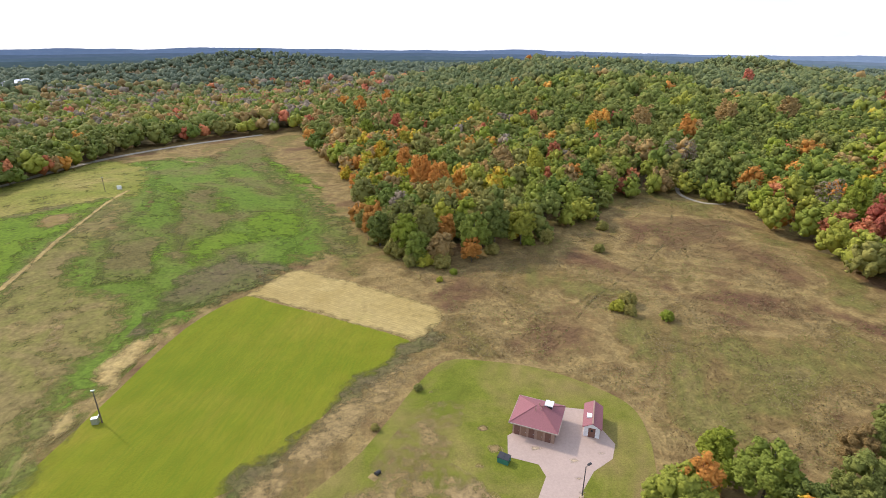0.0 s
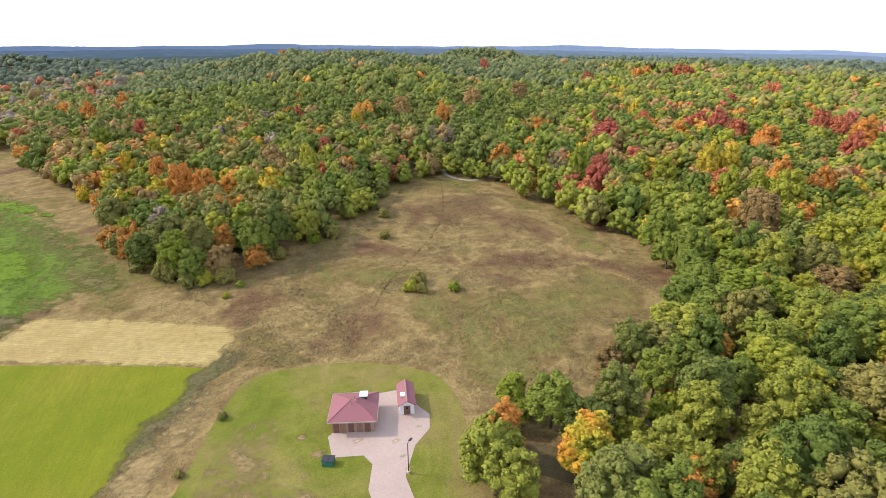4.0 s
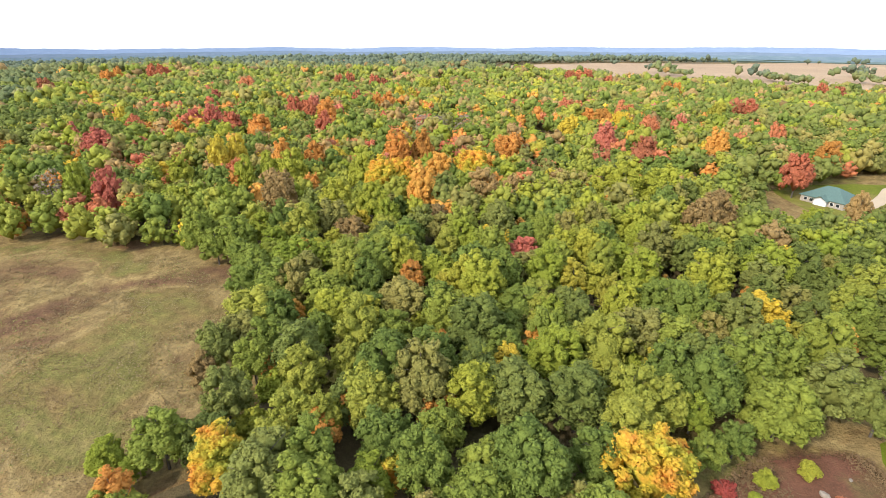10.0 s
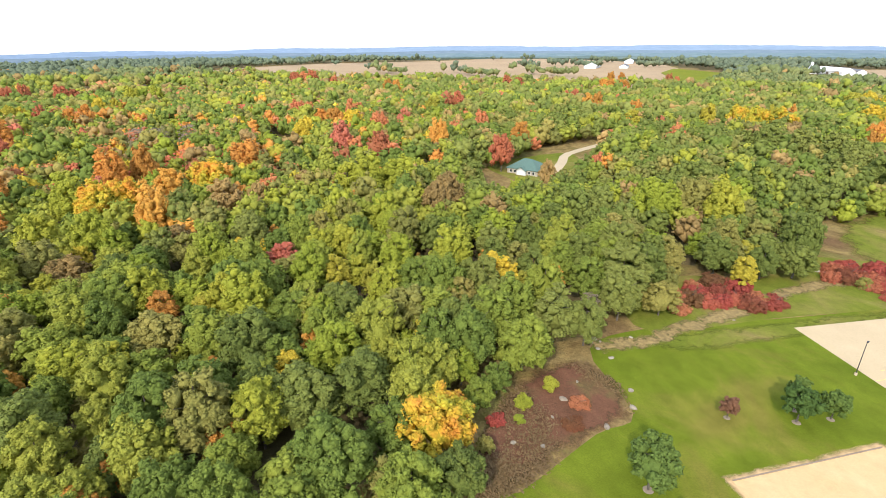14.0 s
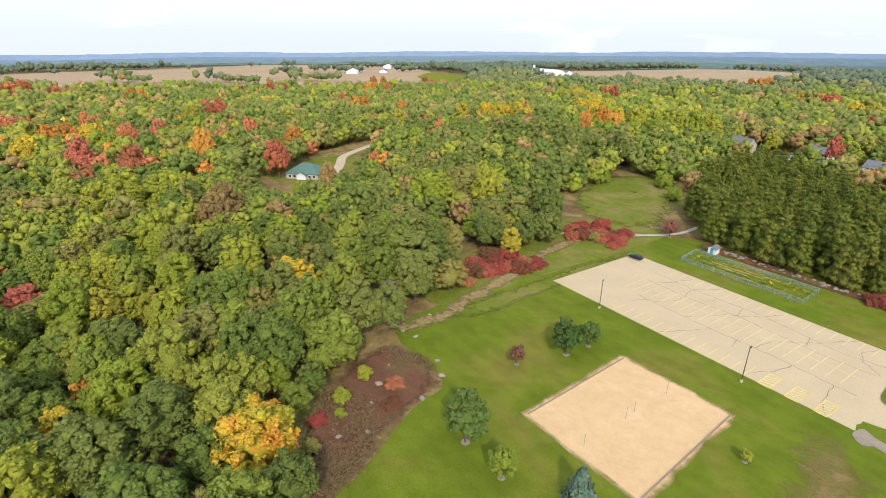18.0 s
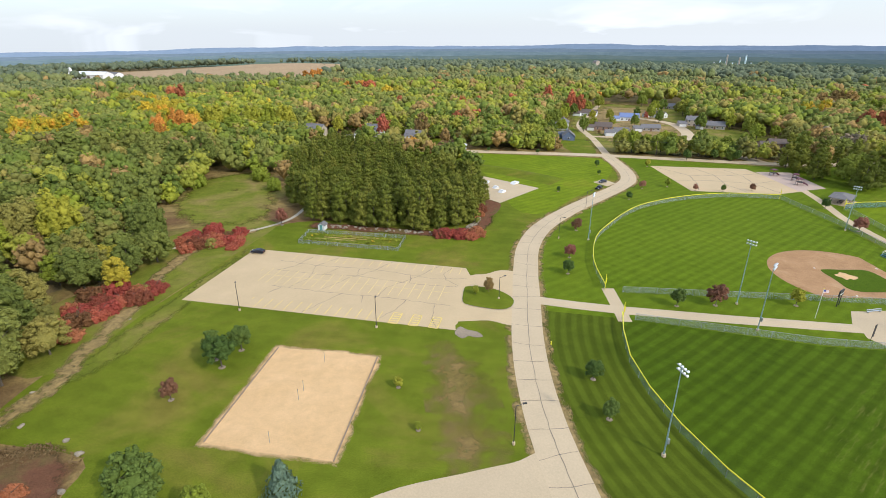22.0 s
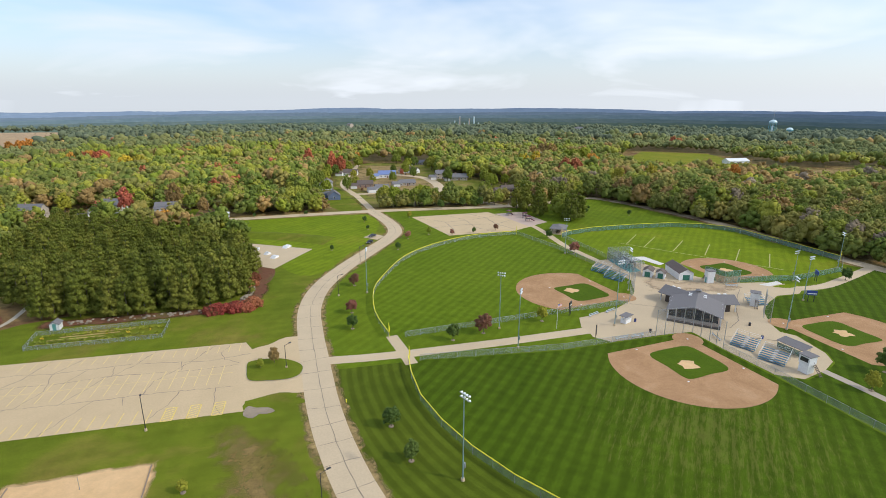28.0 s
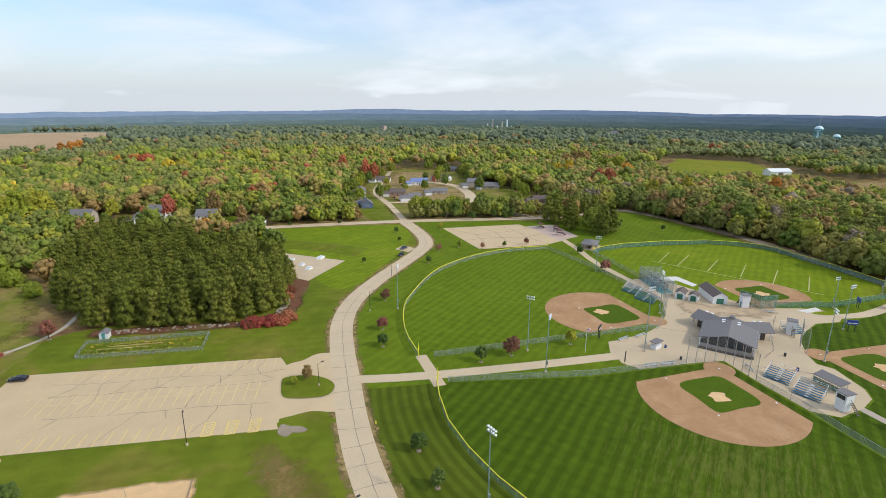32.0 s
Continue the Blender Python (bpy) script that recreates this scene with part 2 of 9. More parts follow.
M["crop"] = ground_mat("ripe_crop", [(0.3, (0.40, 0.28, 0.17)), (0.7, (0.46, 0.33, 0.20))], WEAK, 0.006, 0.05, relief=0.3, fine=0.3)
M["gravel"] = ground_mat("gravel", [(0.3, (0.42, 0.37, 0.29)), (0.7, (0.5, 0.45, 0.36))], WEAK, 0.1, 1.0, relief=0.03)
M["hill_green"] = ground_mat("rough_green", [(0.3, (0.11, 0.19, 0.022)), (0.5, (0.14, 0.2, 0.032)), (0.62, (0.175, 0.165, 0.055)), (0.75, (0.215, 0.175, 0.08))], W1, 0.03, 0.25, relief=0.3, fine=0.9, grit=0.85)
M["hill_weeds"] = ground_mat("tall_weeds", [(0.3, (0.114, 0.160, 0.032)), (0.45, (0.143, 0.138, 0.050)), (0.58, (0.161, 0.129, 0.067)), (0.72, (0.124, 0.184, 0.036))], W1, 0.05, 0.5, relief=0.6, fine=0.9, grit=0.85)
M["hill_tan"] = ground_mat("worn_slope", [(0.3, (0.28, 0.205, 0.09)), (0.6, (0.33, 0.24, 0.11)), (0.8, (0.38, 0.28, 0.15))], W1, 0.05, 0.4, relief=0.2, fine=0.9, grit=0.85)

M["hill_brown"] = ground_mat("brown_weeds", [(0.3, (0.15, 0.13, 0.045)), (0.45, (0.185, 0.155, 0.06)), (0.58, (0.14, 0.165, 0.036)), (0.72, (0.21, 0.165, 0.075))], W1, 0.06, 0.5, relief=0.4, fine=0.9, grit=0.85)
M["hill_dry"] = ground_mat("dry_slope", [(0.3, (0.185, 0.16, 0.055)), (0.45, (0.235, 0.185, 0.075)), (0.58, (0.205, 0.19, 0.055)), (0.72, (0.28, 0.205, 0.09))], W1, 0.05, 0.3, relief=0.15, fine=0.9, grit=0.7)
M["hill_yellow"] = ground_mat("yellowed_grass", [(0.3, (0.19, 0.21, 0.035)), (0.5, (0.25, 0.24, 0.055)), (0.7, (0.31, 0.25, 0.085))], W1, 0.04, 0.3, relief=0.2, fine=0.9, grit=0.85)
M["hill_vivid"] = ground_mat("fresh_grass", [(0.3, (0.118, 0.195, 0.018)), (0.6, (0.15, 0.22, 0.025)), (0.8, (0.185, 0.19, 0.045))], W1, 0.05, 0.3, relief=0.2, fine=0.9, grit=0.85)
M["straw"] = ground_mat("dry_straw", [(0.3, (0.36, 0.26, 0.1)), (0.5, (0.44, 0.33, 0.14)), (0.72, (0.3, 0.25, 0.08))], W1, 0.12, 0.5, relief=0.15, fine=1.2, grit=0.7)
M["spill"] = ground_mat("grey_gravel", [(0.3, (0.26, 0.21, 0.155)), (0.7, (0.36, 0.29, 0.22))], WEAK, 0.2, 1.5, relief=0.03)


def concrete(name, base, crack=0.0):
    m, n, l, b = tree_of(name)
    p = place_of(n)
    c = ramp(n, l, noise_node(n, l, p, 0.12, 6, 0.6), [(0.3, tuple(v * 0.9 for v in base)), (0.7, base)])
    f = noise_node(n, l, p, 2.5, 6, 0.75)
    c = mix(n, l, 0.6, c, ramp(n, l, f, [(0.3, (0.8, 0.8, 0.8)), (0.7, (1.12, 1.12, 1.12))]), "MULTIPLY")
    o = n.new("ShaderNodeObjectInfo").outputs["Random"]
    c = mix(n, l, 1.0, c, ramp(n, l, o, [(0.0, (0.93, 0.92, 0.9)), (1.0, (1.05, 1.05, 1.05))]), "MULTIPLY")
    l.new(c, b.inputs["Base Color"])
    b.inputs["Roughness"].default_value = 0.85
    bump(n, l, b, f, 0.4, 0.01)
    return m


M["asphalt_pale"] = concrete("weathered_asphalt", (0.6, 0.455, 0.268))
M["concrete"] = concrete("concrete", (0.585, 0.462, 0.3))
M["pad"] = concrete("concrete_pad", (0.51, 0.385, 0.315))
M["path_grey"] = concrete("grey_path", (0.47, 0.40, 0.32))
M["asphalt_worn"] = concrete("brownish_asphalt", (0.52, 0.39, 0.245))
M["kerb"] = concrete("kerb_concrete", (0.46, 0.42, 0.36))


def plain(name, color, rough=0.6, metal=0.0, vary=0.12, scale=3.0):
    m, n, l, b = tree_of(name)
    f = noise_node(n, l, place_of(n), scale, 5, 0.65)
    lo, hi = tuple(v * (1 - vary) for v in color), tuple(min(1.0, v * (1 + vary)) for v in color)
    l.new(ramp(n, l, f, [(0.3, lo), (0.7, hi)]), b.inputs["Base Color"])
    b.inputs["Roughness"].default_value, b.inputs["Metallic"].default_value = rough, metal
    bump(n, l, b, f, 0.15, 0.01)
    return m


M["tar"] = plain("crack_sealer", (0.2, 0.165, 0.13), 0.7)
M["yellow_paint"] = plain("yellow_paint", (0.76, 0.58, 0.15), 0.7, vary=0.2)
M["faded_paint"] = plain("faded_line_paint", (0.72, 0.56, 0.22), 0.75, vary=0.15)
M["white_paint"] = plain("white_paint", (0.78, 0.78, 0.76), 0.6)
M["yellow_cap"] = plain("yellow_fence_cap", (0.75, 0.68, 0.04), 0.5)
M["steel"] = plain("galvanised_steel", (0.42, 0.44, 0.45), 0.45, 0.7)
M["black_metal"] = plain("black_metal", (0.03, 0.03, 0.032), 0.5)
M["aluminium"] = plain("aluminium", (0.5, 0.55, 0.6), 0.35, 0.6)
M["teal"] = plain("teal_windscreen", (0.10, 0.30, 0.28), 0.7)
M["blue"] = plain("blue_paint", (0.03, 0.06, 0.26), 0.5)
M["grass_line"] = plain("faded_grass_line", (0.42, 0.4, 0.15), 0.9, vary=0.25)
M["flag_red"] = plain("faded_red_cloth", (0.5, 0.09, 0.09), 0.8)
M["shed_floor"] = plain("white_gravel", (0.66, 0.63, 0.57), 0.9)
M["wood_dark"] = plain("dark_wood", (0.07, 0.055, 0.045), 0.8)
M["wood_pole"] = plain("weathered_pole", (0.13, 0.10, 0.075), 0.85)
M["bark"] = plain("bark", (0.11, 0.09, 0.07), 0.9, vary=0.3)
M["bark_pale"] = plain("pale_bark", (0.38, 0.36, 0.32), 0.9, vary=0.3)
M["siding_white"] = plain("white_siding", (0.74, 0.75, 0.75), 0.55)
M["siding_tan"] = plain("tan_siding", (0.42, 0.36, 0.29), 0.6)
M["siding_blue"] = plain("blue_siding", (0.13, 0.17, 0.27), 0.6)
M["roof_grey"] = plain("grey_shingle", (0.17, 0.165, 0.17), 0.85, vary=0.2)
M["roof_pavilion"] = plain("pavilion_shingle", (0.175, 0.165, 0.165), 0.85, vary=0.18, scale=6)
M["roof_brown"] = plain("brown_shingle", (0.13, 0.10, 0.085), 0.85, vary=0.2)
M["roof_green"] = plain("green_grey_shingle", (0.095, 0.165, 0.135), 0.8, vary=0.2)
M["roof_red"] = plain("dull_red_shingle", (0.30, 0.115, 0.12), 0.8, vary=0.14, scale=5)
M["brick_tan"] = plain("tan_brick", (0.34, 0.22, 0.16), 0.8, vary=0.15, scale=6)
M["door_brown"] = plain("brown_door", (0.16, 0.075, 0.05), 0.55)
M["door_green"] = plain("green_door", (0.03, 0.16, 0.11), 0.5)
M["dark_glass"] = plain("dark_glass", (0.03, 0.035, 0.04), 0.12)
M["mulch"] = plain("mulch", (0.27, 0.21, 0.15), 0.9)
M["stone"] = plain("field_stone", (0.28, 0.235, 0.175), 0.85, vary=0.35, scale=1.0)
M["red_play"] = plain("red_plastic", (0.32, 0.04, 0.05), 0.4)
M["maroon_play"] = plain("maroon_plastic", (0.15, 0.05, 0.07), 0.45)
M["tower_white"] = plain("pale_steel", (0.62, 0.78, 0.8), 0.4)
M["tower_teal"] = plain("teal_steel", (0.10, 0.36, 0.42), 0.4)


def leaf_mat(name, tones, rough=0.75, own=(0.8, 0.22, 0.13)):
    """tones: dark to light; varied tree by tree, by patches of the wood, clump by clump and leaf by leaf."""
    m, n, l, b = tree_of(name)
    o = n.new("ShaderNodeObjectInfo").outputs["Random"]
    a = n.new("ShaderNodeAttribute")
    a.attribute_name = "tone"
    each = calc(n, l, "FRACT", calc(n, l, "ADD", o, a.outputs["Fac"]))
    g = n.new("ShaderNodeNewGeometry")
    patch = noise_node(n, l, g.outputs["Position"], own[2], 3, 0.6)
    fac = calc(n, l, "ADD", calc(n, l, "MULTIPLY", each, own[0]), calc(n, l, "MULTIPLY", patch, own[1]))
    c = ramp(n, l, fac, [(0.2 + 0.62 * k / (len(tones) - 1), t) for k, t in enumerate(tones)])
    leaf = ramp(n, l, g.outputs["Random Per Island"], [(0.0, (0.88, 0.89, 0.86)), (0.5, (0.99, 0.99, 0.97)), (1.0, (1.13, 1.11, 1.06))])
    c = mix(n, l, 1.0, c, leaf, "MULTIPLY")
    f = noise_node(n, l, g.outputs["Position"], 1.1, 5, 0.75)
    c = mix(n, l, 1.0, c, ramp(n, l, f, [(0.32, (0.82, 0.84, 0.8)), (0.5, (1.0, 1.0, 1.0)), (0.68, (1.2, 1.18, 1.12))]), "MULTIPLY")
    l.new(c, b.inputs["Base Color"])
    b.inputs["Roughness"].default_value = rough
    b.inputs["Specular IOR Level"].default_value = 0.08
    bump(n, l, b, f, 1.0, 0.45)
    return m


M["leaf_green"] = leaf_mat("oak_leaves", [(0.145, 0.192, 0.039), (0.179, 0.224, 0.041), (0.213, 0.254, 0.043), (0.254, 0.283, 0.046), (0.312, 0.317, 0.051)])
M["leaf_dark"] = leaf_mat("dark_oak_leaves", [(0.142, 0.174, 0.041), (0.174, 0.204, 0.047), (0.217, 0.233, 0.058)])
M["leaf_olive"] = leaf_mat("olive_leaves", [(0.207, 0.207, 0.057), (0.262, 0.24, 0.063), (0.322, 0.273, 0.076)])
M["leaf_bright"] = leaf_mat("bright_leaves", [(0.218, 0.267, 0.035), (0.281, 0.314, 0.039), (0.365, 0.351, 0.046)])
M["leaf_yellow"] = leaf_mat("yellow_leaves", [(0.32, 0.30, 0.045), (0.52, 0.41, 0.05), (0.64, 0.45, 0.05)])
M["leaf_gold"] = leaf_mat("golden_leaves", [(0.16, 0.2, 0.03), (0.2, 0.24, 0.035), (0.3, 0.31, 0.04), (0.5, 0.41, 0.045), (0.64, 0.39, 0.045), (0.68, 0.29, 0.05)], own=(0.1, 1.1, 0.2))
M["leaf_orange"] = leaf_mat("orange_leaves", [(0.46, 0.215, 0.05), (0.62, 0.26, 0.06), (0.66, 0.34, 0.07)])
M["leaf_red"] = leaf_mat("red_leaves", [(0.36, 0.13, 0.065), (0.50, 0.15, 0.08), (0.58, 0.22, 0.095)])
M["leaf_crimson"] = leaf_mat("crimson_leaves", [(0.4, 0.115, 0.075), (0.52, 0.15, 0.1), (0.58, 0.21, 0.125)])
M["leaf_sumac"] = leaf_mat("sumac_leaves", [(0.17, 0.085, 0.04), (0.30, 0.065, 0.05), (0.40, 0.085, 0.065), (0.42, 0.16, 0.08)])
M["leaf_maroon"] = leaf_mat("maroon_leaves", [(0.2, 0.1, 0.06), (0.31, 0.12, 0.09), (0.4, 0.19, 0.13)])
M["leaf_brown"] = leaf_mat("rusty_leaves", [(0.258, 0.173, 0.068), (0.347, 0.231, 0.089), (0.426, 0.278, 0.106)])
M["leaf_grey"] = leaf_mat("bare_twigs", [(0.224, 0.18, 0.128), (0.314, 0.249, 0.176)])
M["leaf_pine"] = leaf_mat("pine_needles", [(0.12, 0.142, 0.025), (0.155, 0.18, 0.029), (0.205, 0.214, 0.039)])
M["leaf_young"] = leaf_mat("young_leaves", [(0.07, 0.118, 0.03), (0.09, 0.145, 0.035), (0.12, 0.172, 0.04)])
# two tones for far woods, greyed and paled to paint in haze
M["leaf_haze"] = leaf_mat("hazed_leaves", [(0.134, 0.166, 0.07), (0.163, 0.193, 0.076), (0.197, 0.216, 0.081), (0.235, 0.23, 0.088)])
M["leaf_deep_haze"] = leaf_mat("deep_hazed_leaves", [(0.119, 0.15, 0.098), (0.145, 0.175, 0.108), (0.175, 0.198, 0.117)])
M["leaf_spruce"] = leaf_mat("blue_needles", [(0.1, 0.17, 0.12), (0.14, 0.215, 0.155), (0.17, 0.24, 0.18)])


def feathered(name, rag=0.35, rim=1.5, weak=1.9, wide=2.4, lo=2.2, hi=3.3):
    """A copy of a ground material that thins out raggedly towards its outline."""
    m = M[name].copy()
    n, l = m.node_tree.nodes, m.node_tree.links
    a = n.new("ShaderNodeAttribute")
    a.attribute_name = "blend"
    f = noise_node(n, l, place_of(n), rag, 5, 0.65)
    g = noise_node(n, l, place_of(n), rag * 0.3, 4, 0.6, 0.5)
    s = calc(n, l, "ADD", calc(n, l, "MULTIPLY", a.outputs["Fac"], rim), calc(n, l, "ADD", calc(n, l, "MULTIPLY", f, weak), calc(n, l, "MULTIPLY", g, wide)))
    r = n.new("ShaderNodeMapRange")
    r.inputs["From Min"].default_value, r.inputs["From Max"].default_value = lo, hi
    t, x = n.new("ShaderNodeBsdfTransparent"), n.new("ShaderNodeMixShader")
    l.new(s, r.inputs["Value"]), l.new(r.outputs[0], x.inputs[0])
    l.new(t.outputs[0], x.inputs[1]), l.new(n["Principled BSDF"].outputs[0], x.inputs[2]), l.new(x.outputs[0], n["Material Output"].inputs[0])
    M[name + "_soft"] = m


for key in ("lawn_dry", "straw", "hill_dry", "hill_green", "hill_weeds", "hill_tan", "hill_brown", "hill_yellow", "hill_vivid", "sumac_ground", "stubble", "lawn", "meadow", "dirt", "concrete", "asphalt_worn", "sand", "lawn_worn"):
    if key.startswith("hill_"):
        feathered(key, 0.5, 1.3, 2.4, 3.6, 3.0, 4.1)
    else:
        feathered(key)

# ---- shapes ----
import collections

from mathutils.geometry import delaunay_2d_cdt


def part(name, bm, material, parent=None, label=""):
    me = bpy.data.meshes.new(name)
    bm.to_mesh(me)
    bm.free()
    return hold(name, me, material, parent, label)


def hold(name, me, material, parent=None, label=""):
    """Links a mesh as one object under its thing."""
    if material and not me.materials:
        me.materials.append(material)
    ob = new(name, me)
    if parent:
        ob.parent = parent
    if label:
        ob["label"] = label
    return ob


def thing(name, m, label, category, group="", kind=""):
    """An Empty at the base of a thing."""
    ob = new(name)
    ob.matrix_world = m
    return tagged(ob, label, category, group, kind)


def box(bm, x0, x1, y0, y1, z0, z1, m=None):
    v = [bm.verts.new((x, y, z)) for z in (z0, z1) for x, y in ((x0, y0), (x1, y0), (x1, y1), (x0, y1))]
    if m:
        for a in v:
            a.co = m @ a.co
    for f in ((3, 2, 1, 0), (4, 5, 6, 7), (0, 1, 5, 4), (1, 2, 6, 5), (2, 3, 7, 6), (3, 0, 4, 7)):
        bm.faces.new([v[k] for k in f])
    return bm


def boxes(*rows):
    bm = bmesh.new()
    for r in rows:
        box(bm, *r)
    return bm


def rod(bm, a, b, r0, r1=None, sides=8):
    """A tapered bar from a to b."""
    a, b = Vector(a), Vector(b)
    turn = (b - a).to_track_quat("Z", "Y").to_matrix()
    rings = []
    for at, r in ((a, r0), (b, r0 if r1 is None else r1)):
        rings.append([bm.verts.new(at + turn @ Vector((r * math.cos(q), r * math.sin(q), 0))) for q in (2 * math.pi * k / sides for k in range(sides))])
    for k in range(sides):
        j = (k + 1) % sides
        bm.faces.new((rings[0][k], rings[0][j], rings[1][j], rings[1][k]))
    bm.faces.new(rings[1]), bm.faces.new(rings[0][::-1])
    return bm


def rods(*rows):
    bm = bmesh.new()
    for r in rows:
        rod(bm, *r)
    return bm


def smooth_ring(pts, n=5, closed=True):
    """A rounded outline through the given corners."""
    out, k = [], len(pts)
    P = [Vector((*p, 0)) for p in pts]
    for i in range(k if closed else k - 1):
        a, b, c, d = (P[(i + j) % k] if closed else P[min(max(i + j, 0), k - 1)] for j in (-1, 0, 1, 2))
        for s in range(n):
            t = s / n
            q = 0.5 * ((2 * b) + (c - a) * t + (2 * a - 5 * b + 4 * c - d) * t * t + (3 * b - a - 3 * c + d) * t ** 3)
            out.append((q.x, q.y))
    if not closed:
        out.append(tuple(pts[-1]))
    return out


def inside(p, poly):
    x, y = p
    hit = False
    for (x0, y0), (x1, y1) in zip(poly, poly[1:] + poly[:1]):
        if (y0 > y) != (y1 > y) and x < (x1 - x0) * (y - y0) / (y1 - y0) + x0:
            hit = not hit
    return hit


def ribbon_outline(line, width):
    """The outline of a strip along a line of points."""
    left, right = [], []
    for i, p in enumerate(line):
        a, b = Vector(line[max(i - 1, 0)]), Vector(line[min(i + 1, len(line) - 1)])
        d = (b - a).normalized()
        w = width[i] if isinstance(width, (list, tuple)) else width
        left.append((p[0] - d.y * w / 2, p[1] + d.x * w / 2))
        right.append((p[0] + d.y * w / 2, p[1] - d.x * w / 2))
    return left + right[::-1]


# ---- the land ----
def bell(x, y, cx, cy, rx, ry, turn=0.0):
    a = radians(turn)
    u, v = (x - cx) * math.cos(a) + (y - cy) * math.sin(a), -(x - cx) * math.sin(a) + (y - cy) * math.cos(a)
    return math.exp(-((u / rx) ** 2 + (v / ry) ** 2))


def height(x, y):
    """The lie of the land: level park and meadow, a capped mound to the south, wooded rises beyond."""
    r = math.hypot(x, y)
    z = 5 * min(1.0, 1.45 * bell(x, y, 92, -212, 46, 62, 10))
    z += 34 * bell(x, y, -250, -600, 200, 260) + 20 * bell(x, y, -620, -420, 330, 260)
    z += 32 * bell(x, y, -665, -750, 120, 110) + 40 * bell(x, y, 175, -1690, 260, 150)
    z += 8 * bell(x, y, -800, 60, 300, 260) - 20 * bell(x, y, 250, -950, 520, 420)
    z += 16 * bell(x, y, -270, 1560, 260, 330)
    far = min(max((r - 500) / 1000, 0), 1)
    z += far * 6 * noise.noise((x / 500, y / 500, 0)) - 0.021 * max(r - 450, 0) - 0.016 * max(r - 2000, 0)
    return z


def rim_gap(p, ring):
    """How far a point lies from an outline."""
    best = 1e9
    for a, b in zip(ring, ring[1:] + ring[:1]):
        dx, dy = b[0] - a[0], b[1] - a[1]
        t = max(0.0, min(1.0, ((p.x - a[0]) * dx + (p.y - a[1]) * dy) / (dx * dx + dy * dy + 1e-9)))
        best = min(best, math.hypot(p.x - a[0] - t * dx, p.y - a[1] - t * dy))
    return best


def drape(name, outline, material, lift, step=None, kind="structure", label="", category="", parent=None, feather=0.0):
    """A sheet over the land inside an outline."""
    pts = []
    step = step or 1e9
    for a, b in zip(outline, outline[1:] + outline[:1]):
        k = max(1, int(math.dist(a, b) / step))
        pts += [(a[0] + (b[0] - a[0]) * s / k, a[1] + (b[1] - a[1]) * s / k) for s in range(k)]
    edges = [(i, (i + 1) % len(pts)) for i in range(len(pts))]
    xs, ys = [p[0] for p in pts], [p[1] for p in pts]
    extra = []
    if step < 1e8:
        x = min(xs) + step / 2
        while x < max(xs):
            y = min(ys) + step / 2
            while y < max(ys):
                if inside((x, y), pts):
                    extra.append((x, y))
                y += step
            x += step
    v, _, f, *_ = delaunay_2d_cdt([Vector(p) for p in pts + extra], edges, [], 1, 1e-4)
    me = bpy.data.meshes.new(name)
    me.from_pydata([(p.x, p.y, height(p.x, p.y) + lift) for p in v], [], f)
    me.update()
    at = me.attributes.new("blend", "FLOAT", "POINT")
    at.data.foreach_set("value", [min(1.0, rim_gap(p, outline) / feather) for p in v] if feather else [1.0] * len(v))
    if len(me.polygons) and me.polygons[0].normal.z < 0:
        me.flip_normals()
    ob = hold(name, me, material, parent)
    return tagged(ob, label, category, kind=kind) if not parent else ob


def land():
    rings = [0.0]
    r = 6.0
    while r < 4950:
        rings.append(r)
        r *= 1.052
    rings.append(4950)
    n = 192
    verts, faces, mats = [(0, 0, 0)], [], []
    for r in rings[1:]:
        for k in range(n):
            a = 2 * math.pi * k / n
            x, y = r * math.cos(a), r * math.sin(a)
            verts.append((x, y, height(x, y)))
    for k in range(n):
        faces.append((0, 1 + k, 1 + (k + 1) % n)), mats.append(0)
    for i in range(len(rings) - 2):
        a, b = 1 + i * n, 1 + (i + 1) * n
        for k in range(n):
            j = (k + 1) % n
            faces.append((a + k, b + k, b + j, a + j)), mats.append(2 if rings[i] > 1850 else 0 if rings[i] < 25 or near_open(*verts[a + k][:2]) else 1)
    me = bpy.data.meshes.new("ground")
    me.from_pydata(verts, [], faces)
    for m in ("meadow", "woodfloor", "farland"):
        me.materials.append(M[m])
    me.polygons.foreach_set("material_index", mats)
    me.polygons.foreach_set("use_smooth", [True] * len(faces))
    me.update()
    return tagged(new("ground", me), "rough autumn meadow and distant wooded plain", "ground", kind="structure")



# frame of the car park: u along it, v across it
LOT = Vector((-55.2, 125.5))
LU, LV = Vector((0.952, -0.307)), Vector((0.307, 0.952))


def lot(u, v):
    p = LOT + LU * u + LV * v
    return p.x, p.y


MEADOW = [(-22, -143), (-40, -140), (-56, -147), (-72, -150), (-88, -154), (-103, -165), (-126, -186), (-141, -186), (-158, -184), (-157, -158), (-152, -118), (-148, -80), (-130, -57), (-100, -48), (-82, -41), (-71, -40), (-61, -47), (-52, -49), (-46, -40), (-40, -20), (-10, -10), (60, -20), (110, -110), (140, -260), (110, -370), (50, -400), (10, -400), (5, -330), (-15, -230), (-12, -165)]
PARK = [(-50, -25), (-46, 40), (-50, 59), (-50.5, 69), (-72, 76), (-72, 96), (-60, 126), (-50, 158), (-58, 186), (-91, 216), (-88, 262), (-58, 262), (-48, 205), (-30, 186), (45, 180), (48, 275), (8, 312), (10, 325), (125, 296), (218, 262), (278, 256), (282, 206), (277, 147), (259, 87), (262, 0), (200, -60), (0, -60)]
